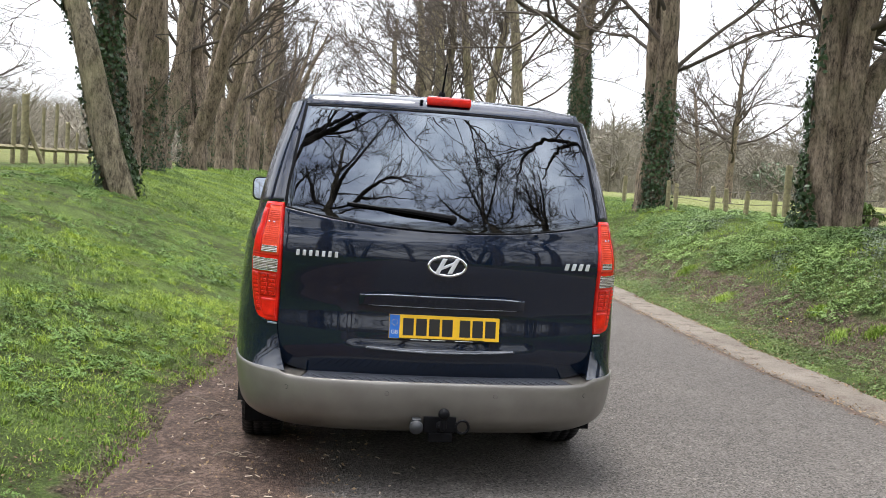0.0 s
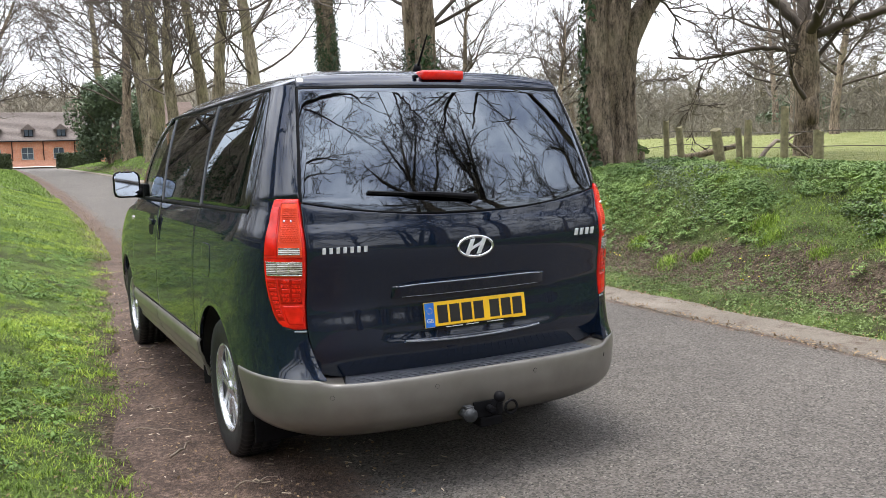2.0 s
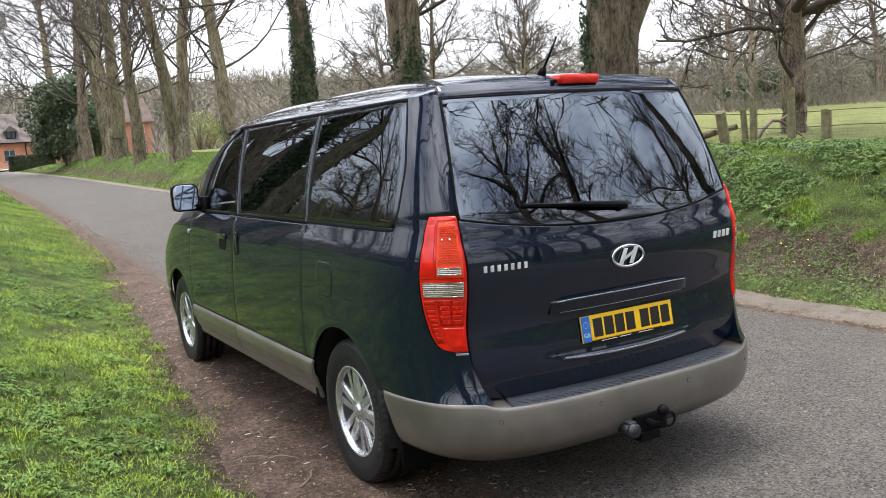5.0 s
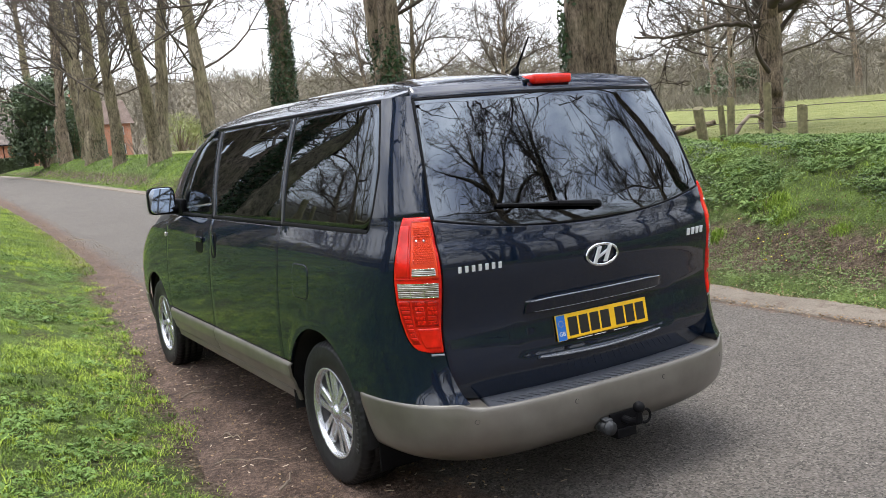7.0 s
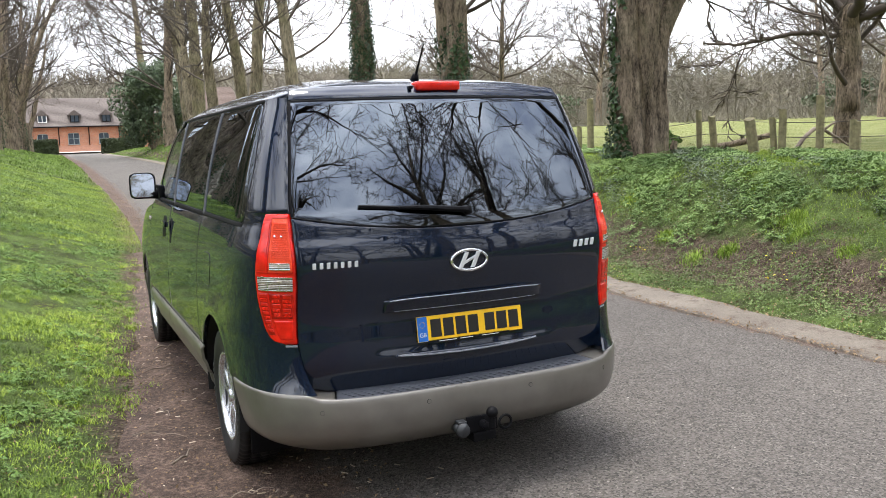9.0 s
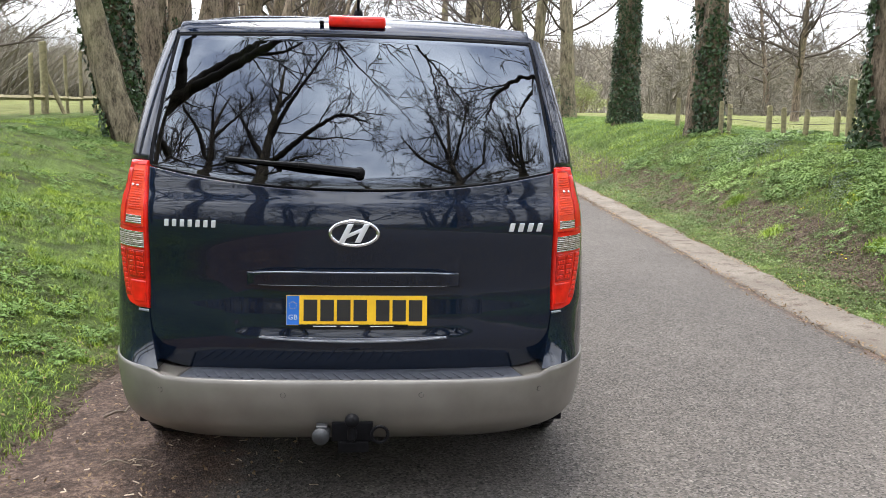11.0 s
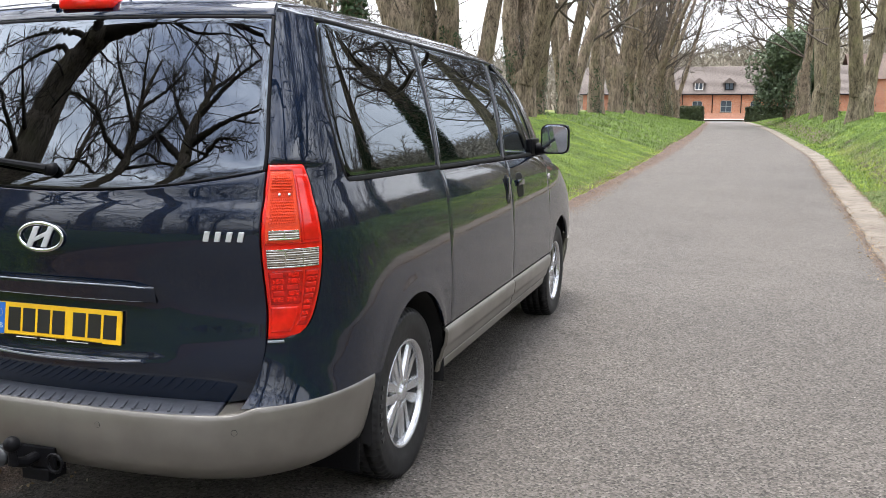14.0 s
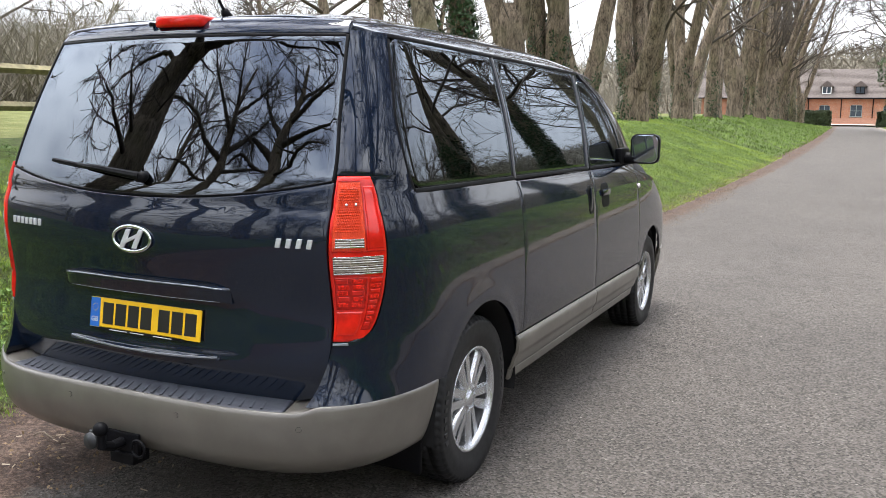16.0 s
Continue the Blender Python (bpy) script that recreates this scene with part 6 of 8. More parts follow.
well_me = lathe([(0.02, 0.0), (0.13, 0.0), (0.135, -0.01), (0.19, -0.02)], 40, DARK, "brake_disc")
bm = bmesh.new()
for k in range(6):
    for s in (-1, 1):
        a = k * math.pi / 3 + math.pi / 6
        m = Matrix.Rotation(a, 4, "X")
        r0, r1, o0, o1 = 0.055, 0.203, 0.020 * s, 0.041 * s
        w0, w1 = 0.017, 0.0235
        quad = [(r0, o0 - w0), (r0, o0 + w0), (r1, o1 + w1), (r1, o1 - w1)]
        top = [bm.verts.new(m @ Vector((0.080 if r < 0.1 else 0.076, o * 0.82, r))) for r, o in quad]
        rim = [bm.verts.new(m @ Vector((0.066, o, r))) for r, o in quad]
        foot = [bm.verts.new(m @ Vector((0.030, o, r))) for r, o in quad]
        bm.faces.new(top)
        for ring_a, ring_b in ((top, rim), (rim, foot)):
            for i in range(4):
                j = (i + 1) % 4
                bm.faces.new((ring_a[i], ring_b[i], ring_b[j], ring_a[j]))
bmesh.ops.recalc_face_normals(bm, faces=bm.faces[:])
spoke_me = bpy.data.meshes.new("spokes")
bm.to_mesh(spoke_me)
bm.free()
spoke_me.materials.append(ALLOY)
hub_me = lathe([(0.0, 0.092), (0.026, 0.092), (0.031, 0.088), (0.033, 0.078), (0.050, 0.078), (0.070, 0.074), (0.076, 0.066), (0.078, 0.03)], 36, ALLOY, "hub")
bm = rod(bmesh.new(), (0.062, 0, 0), (0.0795, 0, 0), 0.0095, 0.009, 6)
nut_me = bpy.data.meshes.new("wheel_nut")
bm.to_mesh(nut_me)
bm.free()
nut_me.materials.append(CHROME)
# raised writing round the tyre wall
bm = bmesh.new()
for first, count in ((0.4, 7), (3.5, 9)):
    for k in range(count):
        m = Matrix.Rotation(first + 0.115 * k, 4, "X") @ Matrix.Translation((0.109, 0, 0.296))
        box(bm, (-0.003, -0.0095 + 0.002 * (k % 3), -0.011), (0.0035, 0.0095, 0.011), 0, m)
letter_me = bpy.data.meshes.new("lettering")
bm.to_mesh(letter_me)
bm.free()
letter_me.materials.append(plain("worn_rubber", (0.03, 0.03, 0.031), 0.5))
for y in (0.0, 3.2):
    for s in (1, -1):
        wheel = child("wheel", lathe([(0.0, -0.06), (0.19, -0.06), (0.192, -0.02)], 24, DARK, "wheel"), van, "silver alloy wheel with black tyre")
        wheel.matrix_basis = pose(s * 0.822, y, 0.346, 20 if y else 47, 0, 0 if s > 0 else 180)
        tyre = child("tyre", tyre_me, wheel, "black rubber tyre")
        tagged(child("lettering", letter_me, tyre), kind="stuff")
        child("barrel", barrel_me, child("rim", rim_me, wheel, "silver rim"))
        child("brake_disc", well_me, wheel)
        child("spokes", spoke_me, wheel)
        child("hub", hub_me, wheel)
        for k in range(6):
            a = k * math.pi / 3
            child("wheel_nut", nut_me, wheel).matrix_basis = pose(0, 0.057 * math.cos(a), 0.057 * math.sin(a))
for s in (1, -1):
    lo, hi = sorted((s * 0.66, s * 0.905))
    soft_box("mud_flap", (lo, -0.452, 0.18), (hi, -0.438, 0.48), 0.006, BLACK, van)
    # wheel-arch liners
    for yc in (0.0, 3.2):
        V, F = [], []
        for i in range(17):
            a = math.pi * (i / 16 * 1.1 - 0.05)
            for x in (0.62, 0.945 if yc < 1 else 0.905):
                V.append((s * x, yc + 0.424 * math.cos(a), 0.345 + 0.424 * math.sin(a)))
        F = [(2 * i, 2 * i + 1, 2 * i + 3, 2 * i + 2) for i in range(16)]
        child("arch_liner", mesh_of("arch_liner", V, F, DARK, True), van)

# tow bar
bm = rod(bmesh.new(), (0, -0.86, 0.345), (0, -1.06, 0.335), 0.020, 0.018, 12)
rod(bm, (0, -1.06, 0.333), (0, -1.112, 0.352), 0.018, 0.016, 12)
rod(bm, (0, -1.112, 0.345), (0, -1.115, 0.395), 0.017, 0.013, 12)
box(bm, (-0.075, -1.02, 0.300), (0.075, -1.005, 0.372), 0.004)
box(bm, (-0.05, -1.03, 0.26), (0.06, -0.95, 0.30), 0.004)
tow = part("tow_bar", bm, BLACK, van, "black tow bar")
bm = bmesh.new()
bmesh.ops.create_uvsphere(bm, u_segments=20, v_segments=12, radius=0.026, matrix=Matrix.Translation((0, -1.115, 0.412)))
part("tow_ball", bm, BLACK, tow, smooth=True)
bm = rod(bmesh.new(), (-0.105, -0.96, 0.330), (-0.112, -1.055, 0.332), 0.026, 0.030, 20)
rod(bm, (-0.112, -1.050, 0.332), (-0.113, -1.064, 0.333), 0.032, 0.030, 20)
box(bm, (-0.130, -1.05, 0.356), (-0.090, -1.01, 0.368), 0.004)
part("socket", bm, plain("grey_socket", (0.022, 0.024, 0.027), 0.5), tow, "dark grey electric socket", True)
V = [Vector((0.10 + 0.030 * math.cos(a), -1.045, 0.335 + 0.030 * math.sin(a))) for a in np.linspace(0, 2 * math.pi, 17)]
bm = bmesh.new()
for a, b in zip(V, V[1:]):
    rod(bm, a, b, 0.006, 0.006, 6)
part("eye_ring", bm, BLACK, tow)

# door mirrors
def rounded_plate(w, h, r, y0, y1, m):
    """A block with round corners that faces along -y."""
    bm = bmesh.new()
    ring = []
    for cx, cz, a0 in ((1, 1, 0), (-1, 1, 90), (-1, -1, 180), (1, -1, 270)):
        for k in range(7):
            a = radians(a0 + 15 * k)
            ring.append((cx * (w - r) + r * math.cos(a), cz * (h - r) + r * math.sin(a)))
    loops = [[bm.verts.new(m @ Vector((x * s, y, z * s))) for x, z in ring] for y, s in ((y0, 0.955), (y0 + 0.25 * (y1 - y0), 1.0), (y1, 1.0))]
    bm.faces.new(loops[0])
    bm.faces.new(loops[2][::-1])
    for a, b in zip(loops, loops[1:]):
        for k in range(len(ring)):
            j = (k + 1) % len(ring)
            bm.faces.new((a[k], b[k], b[j], a[j]))
    bmesh.ops.recalc_face_normals(bm, faces=bm.faces[:])
    return bm


for s in (1, -1):
    m = Matrix.Translation((s * 1.02 + 0.012, 2.50, 1.338)) @ Matrix.Rotation(radians(4 * s), 4, "Z") @ Matrix.Rotation(radians(0.5 if s > 0 else -3.0), 4, "X")
    bm = boxed((-0.094, 0.0, -0.096), (0.094, 0.13, 0.096), 0.042)
    for v in bm.verts:
        if v.co.y > 0.07:
            v.co.x *= 0.80
            v.co.z *= 0.78
        v.co = m @ v.co
    mirror = part("door_mirror", bm, PAINT, van, "navy door mirror", True)
    part("mirror_rim", rounded_plate(0.094, 0.097, 0.048, -0.012, 0.020, m), BLACK, mirror)
    part("mirror_glass", rounded_plate(0.085, 0.088, 0.042, -0.016, -0.011, m), MIRROR, mirror, "mirror glass")
    bm = rod(bmesh.new(), (s * 0.86, 2.50, 1.272), (s * 1.0, 2.52, 1.278), 0.042, 0.034, 12)
    part("mirror_arm", bm, BLACK, mirror, smooth=True)
    lo, hi = sorted((s * 0.865, s * 0.905))
    soft_box("mirror_foot", (lo, 2.38, 1.235), (hi, 2.62, 1.34), 0.01, BLACK, mirror)

# door handles, on flat black patches that stand for the shade in their hollows
for s in (1, -1):
    for yc, zc, up in ((1.575, 1.068, True), (1.885, 1.075, False)):
        U, Wd = grid(9, 11)
        hy, hz = (0.052, 0.080) if up else (0.085, 0.072)
        y, z = yc + (U * 2 - 1) * hy * (1 - eased(Wd, 0.22) * 0.5), zc + (Wd * 2 - 1) * hz
        P = side_at(y, z)
        shade_patch = child("handle_shade", panel_mesh("handle_shade", P * [s, 1, 1], BLACK, 0.002, 0.001, 0.0012), van, "flat black patch for the shade behind the handle")
        x = float(side_at(np.array(yc), np.array(zc))[0])
        if up:
            q = boxed((s * (x + 0.003) - 0.006, yc - 0.022, zc - 0.066), (s * (x + 0.003) + 0.006, yc + 0.012, zc + 0.066), 0.005)
        else:
            q = boxed((s * (x + 0.005) - 0.007, yc - 0.080, zc - 0.002), (s * (x + 0.005) + 0.007, yc + 0.080, zc + 0.034), 0.006)
        part("door_handle", q, PAINT, shade_patch, smooth=True)
    q = side_at(np.array(2.77), np.array(1.08))
    bm = bmesh.new()
    bmesh.ops.create_uvsphere(bm, u_segments=14, v_segments=8, radius=1.0, matrix=Matrix.LocRotScale(Vector((s * (float(q[0]) + 0.002), 2.77, 1.08)), None, (0.010, 0.030, 0.018)))
    part("side_repeater", bm, LENS, van, "small clear side repeater", True)

# fuel flap
U, Wd = grid(12, 25)
def flap_at(edge):
    inset = eased(Wd, 0.28) * 0.04
    return side_at(0.060 + edge + inset + (0.208 - 2 * edge - 2 * inset) * U, 0.895 + edge + (0.168 - 2 * edge) * Wd)


child("fuel_flap_gap", panel_mesh("fuel_flap_gap", flap_at(0.0) * [-1, 1, 1], BLACK, 0.002, 0.0005, 0.0006), van)
child("fuel_flap", panel_mesh("fuel_flap", flap_at(0.0025) * [-1, 1, 1], PAINT, 0.002, 0.001, 0.0018), van)

# seats and dashboard, dim behind the glass
def seat_parts(x, y, w):
    bm = boxed((x - w / 2, y, 0.80), (x + w / 2, y + 0.48, 1.0), 0.05)
    seat = part("seat", bm, SEAT, van, "charcoal cloth seat", True)
    m = Matrix.Translation((x, y, 0.98)) @ Matrix.Rotation(radians(14), 4, "X")
    part("seat_back", boxed((-w / 2, -0.06, -0.05), (w / 2, 0.07, 0.50), 0.045, m), SEAT, seat, smooth=True)
    part("headrest", boxed((-0.13, -0.04, 0.53), (0.13, 0.05, 0.70), 0.035, m), SEAT, seat, smooth=True)


for x, y, w in ((-0.48, 1.72, 0.54), (0.48, 1.72, 0.54), (-0.47, 0.75, 0.5), (0.0, 0.75, 0.42), (0.47, 0.75, 0.5), (-0.47, -0.18, 0.5), (0.0, -0.18, 0.42), (0.47, -0.18, 0.5)):
    seat_parts(x, y, w)
soft_box("dashboard", (-0.80, 2.62, 0.82), (0.80, 3.1, 1.15), 0.06, DARK, van)


# ---- the barn at the end of the lane ----
def wall_with_holes(x0, x1, z0, z1, y, thick, holes):
    """A wall along x with square-headed openings (centre, half width, foot, head)."""
    bm = bmesh.new()
    xs = [x0]
    for c, h, f, t in sorted(holes):
        box(bm, (xs[-1], y, z0), (c - h, y + thick, z1))
        box(bm, (c - h, y, z0), (c + h, y + thick, f))
        box(bm, (c - h, y, t), (c + h, y + thick, z1))
        xs.append(c + h)
    box(bm, (xs[-1], y, z0), (x1, y + thick, z1))
    return bm


def barn_window(parent, c, h, f, t, y, frame_mat, panes=2, arched=True):
    """A window set back in its opening."""
    bm = boxed((c - h, y + 0.10, f), (c + h, y + 0.16, f + 0.07))
    box(bm, (c - h, y + 0.10, t - 0.07), (c + h, y + 0.16, t))
    for k in range(panes + 1):
        x = c - h + (2 * h - 0.06) * k / panes
        box(bm, (x, y + 0.101, f + 0.07), (x + 0.06, y + 0.159, t - 0.07))
    box(bm, (c - h + 0.06, y + 0.112, (f + t) / 2 - 0.02), (c + h - 0.06, y + 0.148, (f + t) / 2 + 0.02))
    win = part("window", bm, frame_mat, parent, "framed window")
    part("pane", boxed((c - h + 0.05, y + 0.128, f + 0.06), (c + h - 0.05, y + 0.132, t - 0.06)), FARGLASS, win)
    part("sill", boxed((c - h - 0.08, y - 0.05, f - 0.07), (c + h + 0.08, y + 0.1, f)), KERB, win)
    if arched:
        bm = bmesh.new()
        for k in range(9):
            a = math.pi * (0.18 + 0.64 * k / 8)
            m = Matrix.Translation((c + math.cos(a) * h * 1.28, y - 0.012, t - 0.42 + math.sin(a) * h * 1.05)) @ Matrix.Rotation(math.pi / 2 - a, 4, "Y")
            box(bm, (-0.07, 0, -0.12), (0.07, 0.02, 0.12), 0, m)
        part("brick_arch", bm, BRICK, win)


BASE = 2.12
barn = empty("barn", pose(0, 105, BASE), "long red-brick barn with a steep clay-tiled roof", "house")
holes = [(-11.4, 0.58, 0.95, 2.25), (-8.1, 0.58, 0.95, 2.25), (-4.8, 0.58, 0.95, 2.25), (-1.5, 0.58, 0.95, 2.25), (1.75, 0.62, 0.95, 2.30), (5.0, 0.58, 0.95, 2.25), (8.3, 0.58, 0.95, 2.25), (11.6, 0.58, 0.95, 2.25)]
part("wall", wall_with_holes(-15, 15, -0.5, 3.15, 0, 0.35, holes), BRICK, barn)
bm = boxed((-15, 7.4, -0.5), (15, 7.7, 3.15))
for x in (-15, 14.7):
    box(bm, (x, 0.35, -0.5), (x + 0.3, 7.4, 3.15))
    v = [bm.verts.new(q) for q in ((x, 0.0, 3.15), (x, 7.7, 3.15), (x, 3.85, 6.35), (x + 0.3, 0.0, 3.15), (x + 0.3, 7.7, 3.15), (x + 0.3, 3.85, 6.35))]
    bm.faces.new(v[:3])
    bm.faces.new(v[3:][::-1])
part("end_walls", bm, BRICK, barn)
GREEN_FRAME = plain("grey_green_frame", (0.22, 0.27, 0.26), 0.6)
for c, h, f, t in holes:
    barn_window(barn, c, h, f, t, 0, GREEN_FRAME)


def pitched(parent, x0, x1, y0, ym, y1, z0, zm, material, courses=26, name="roof"):
    """A tiled roof of two slopes, course lapping over course."""
    bm = bmesh.new()
    for ya, yb in ((y0, ym), (y1, ym)):
        for k in range(courses):
            a, b = k / courses, (k + 1.25) / courses
            b = min(b, 1.0)
            za, zb = z0 + (zm - z0) * a + 0.05, z0 + (zm - z0) * b
            pa, pb = ya + (yb - ya) * a, ya + (yb - ya) * b
            v = [bm.verts.new(q) for q in ((x0, pa, za), (x1, pa, za), (x1, pb, zb), (x0, pb, zb), (x0, pa, za - 0.05), (x1, pa, za - 0.05))]
            bm.faces.new(v[:4] if ya < yb else v[:4][::-1])
            bm.faces.new((v[0], v[4], v[5], v[1]))
    return tagged(part(name, bm, material, parent), kind="stuff")


pitched(barn, -15.4, 15.4, -0.45, 3.85, 8.1, 2.95, 6.45, ROOFTILE)
part("gutter", rod(bmesh.new(), (-15.3, -0.50, 2.98), (15.3, -0.50, 2.98), 0.07, 0.07, 8), BLACK, barn)
for x in (-9.7, -3.2, 0.2, 3.4, 6.7):
    part("downpipe", rod(bmesh.new(), (x, -0.08, -0.3), (x, -0.08, 2.95), 0.05, 0.05, 8), BLACK, barn)
for x, mat in ((-8.0, WHITE), (-1.4, WHITE), (2.0, BLACK), (5.4, BLACK), (9.2, WHITE)):
    dormer = part("dormer", boxed((x - 0.55, 0.15, 3.4), (x + 0.55, 2.2, 4.35)), ROOFTILE, barn, "gabled dormer")
    bm = bmesh.new()
    v = [bm.verts.new(q) for q in ((x - 0.75, 0.0, 4.30), (x + 0.75, 0.0, 4.30), (x, 0.0, 4.95), (x - 0.75, 3.0, 4.30), (x + 0.75, 3.0, 4.30), (x, 3.0, 4.95))]
    for f in ((0, 1, 2), (0, 2, 5, 3), (1, 4, 5, 2), (3, 5, 4), (0, 3, 4, 1)):
        bm.faces.new([v[i] for i in f])
    bmesh.ops.recalc_face_normals(bm, faces=bm.faces[:])
    part("dormer_roof", bm, ROOFTILE, dormer)
    bm = boxed((x - 0.48, 0.09, 3.50), (x + 0.48, 0.148, 3.58))
    for xx in (x - 0.48, x - 0.04, x + 0.40):
        box(bm, (xx, 0.09, 3.58), (xx + 0.08, 0.148, 4.28))
    part("dormer_frame", bm, mat, dormer)
    part("dormer_pane", boxed((x - 0.46, 0.12, 3.52), (x + 0.46, 0.146, 4.28)), FARGLASS, dormer)
yard = [(-9, 93), (13, 93), (14, 104.9), (-13, 104.9)]
bm = bmesh.new()
bm.faces.new([bm.verts.new((x, y, float(RISE(y)) + 0.16)) for x, y in yard])
tagged(part("pavement", bm, plain("pale_gravel", (0.36, 0.31, 0.26), 0.95, 0, 0.15, 4), None), "pale gravel yard before the barn", "pavement", kind="structure")
bm = boxed((-6.0, 100.5, 2.0), (8.5, 100.72, 2.82))
box(bm, (-6.05, 100.46, 2.821), (8.55, 100.76, 2.89))
tagged(part("garden_wall", bm, plain("pale_pink_brick", (0.36, 0.19, 0.13), 0.9, 0, 0.2, 9), None), "low pinkish brick wall before the barn", "wall")

# ---- the farmhouse among the trees ----
house = empty("farmhouse", pose(18.4, 108, 2.4, 0, 0, 4), "two-storey brick farmhouse with white windows and red roof", "house")
hh = [(-1.4, 0.6, 0.9, 2.0), (1.5, 0.6, 0.9, 2.0)]
part("wall", wall_with_holes(-2.9, 2.9, -0.6, 2.6, 0, 0.3, hh), BRICK, house)
hu = [(-1.4, 0.6, 3.2, 4.2), (1.5, 0.6, 3.2, 4.2)]
part("upper_wall", wall_with_holes(-2.9, 2.9, 2.601, 4.7, 0, 0.3, hu), BRICK, house)
bm = boxed((-2.9, 0.301, -0.6), (-2.6, 7, 4.7))
box(bm, (2.6, 0.301, -0.6), (2.9, 7, 4.7))
box(bm, (-2.6, 6.7, -0.6), (2.6, 7, 4.7))
part("end_walls", bm, BRICK, house)
for c, h, f, t in hh + hu:
    barn_window(house, c, h, f, t, 0, WHITE, 3, False)
pitched(house, -3.3, 3.3, -0.4, 3.5, 7.4, 4.5, 7.6, REDTILE)
bm = boxed((-2.9, 3.0, 6.6), (-2.1, 3.9, 8.4))
box(bm, (-2.95, 2.95, 8.401), (-2.05, 3.95, 8.55))
part("chimney", bm, BRICK, house)
part("gable_porch", boxed((-4.6, 0.5, -0.6), (-3.0, 4.0, 2.8)), BRICK, house)
pitched(house, -4.8, -2.95, 0.3, 2.2, 4.2, 2.7, 4.6, REDTILE, 12, "porch_roof")


# ---- evergreen shrubs and hedges ----
def leafy(name, seed, centre, radii, count, size, material, label, category, lumps=14, stem=True, kind=""):
    """A shrub: stems, and leaves gathered in uneven clumps."""
    rng = np.random.default_rng(seed)
    ob = empty(name, pose(*centre), label, category, kind=kind)
    pts, nor = [], []
    for k in range(lumps):
        d = rng.normal(0, 1, 3)
        d /= np.linalg.norm(d)
        c = d * np.array(radii) * rng.uniform(0.35, 0.95) * np.array([1, 1, 1])
        r = np.array(radii) * rng.uniform(0.18, 0.5)
        n = count // lumps
        e = rng.normal(0, 1, (n, 3))
        e /= np.linalg.norm(e, axis=1)[:, None]
        pts.append(c + e * r * rng.uniform(0.75, 1.08, (n, 1)))
        nor.append(e)
    pts, nor = np.concatenate(pts), np.concatenate(nor)
    pts[:, 2] += radii[2]
    ok = pts[:, 2] > 0.05
    child("crown", fast_mesh("crown", *scatter_leaves(rng, pts[ok], nor[ok], size), material), ob)
    if stem:
        w = Wood()
        for k in range(7):
            a = rng.uniform(0, 6.28)
            w.add(*tube(grow(rng, (0, 0, -0.2), (0.4 * math.cos(a), 0.4 * math.sin(a), 1), radii[2] * 1.5, 0.1, 0.05, 6), np.linspace(0.10, 0.02, 7), 6))
        child("stem", w.mesh("stem", BARK), ob)
    return ob


def gz(x, y):
    return float(ground_z(x, y))


leafy("holly_tree", 5, (6.2, 67, gz(6.2, 67)), (2.45, 2.4, 3.3), 12000, 0.12, HOLLY, "dense dark evergreen holly beside the lane", "tree", 26)
leafy("holly_bush", 6, (8.6, 70, gz(8.6, 70)), (1.8, 1.8, 2.5), 4500, 0.14, HOLLY, "dark evergreen bush under the avenue trees", "bush", 16)
leafy("willow_shrub", 7, (15, 62, gz(15, 62)), (2.6, 2.2, 1.5), 3800, 0.045, WILLOW, "yellow-green budding shrub behind the avenue", "bush", 14)
leafy("willow_shrub", 8, (19, 74, gz(19, 74)), (2.6, 2.2, 1.7), 3800, 0.05, WILLOW, "yellow-green budding shrub behind the avenue", "bush", 14)
leafy("laurel_bush", 9, (8.25, 7.9, gz(8.25, 7.9)), (0.40, 0.35, 0.30), 700, 0.045, HERB, "small green leafy bush at the tree's foot", "bush", 8)


for k, (x, y, r, h) in enumerate([(55, 44, 3.4, 1.5), (63, 22, 3.6, 1.6), (36, 58, 3.2, 1.4)]):
    leafy("evergreen_bush", 60 + k, (x, y, gz(x, y)), (r, r, h), 3200, 0.13, HOLLY, "dark evergreen bush at the field's far side", "bush", 30, False)


def hedge(name, x0, x1, y0, y1, h, seed, label):
    rng = np.random.default_rng(seed)
    n = 5200
    base = gz((x0 + x1) / 2, (y0 + y1) / 2)
    p = rng.uniform(0, 1, (n, 3))
    side = rng.integers(0, 4, n)
    nor = np.zeros((n, 3))
    p[side == 0, 1], nor[side == 0, 1] = 0, -1
    p[side == 1, 0], nor[side == 1, 0] = 0, -1
    p[side == 2, 0], nor[side == 2, 0] = 1, 1
    p[side == 3, 2], nor[side == 3, 2] = 1, 1
    P = np.stack([x0 + (x1 - x0) * p[:, 0], y0 + (y1 - y0) * p[:, 1], base - 0.15 + (h + 0.15) * p[:, 2]], 1) + rng.normal(0, 0.05, (n, 3))
    ob = tagged(new(name), label, "hedge")
    child("foliage", fast_mesh("foliage", *scatter_leaves(rng, P, nor, 0.09), HEDGE), ob)
    part("twiggy_core", boxed((x0 + 0.08, y0 + 0.08, base - 0.2), (x1 - 0.08, y1 - 0.08, base + h - 0.08), 0.1), HEDGE, ob)


hedge("hedge", -5.5, -0.35, 87, 88.4, 1.15, 1, "low clipped dark hedge beside the lane's end")
hedge("hedge", 3.75, 7.5, 87, 88.4, 1.15, 2, "low clipped dark hedge beside the lane's end")


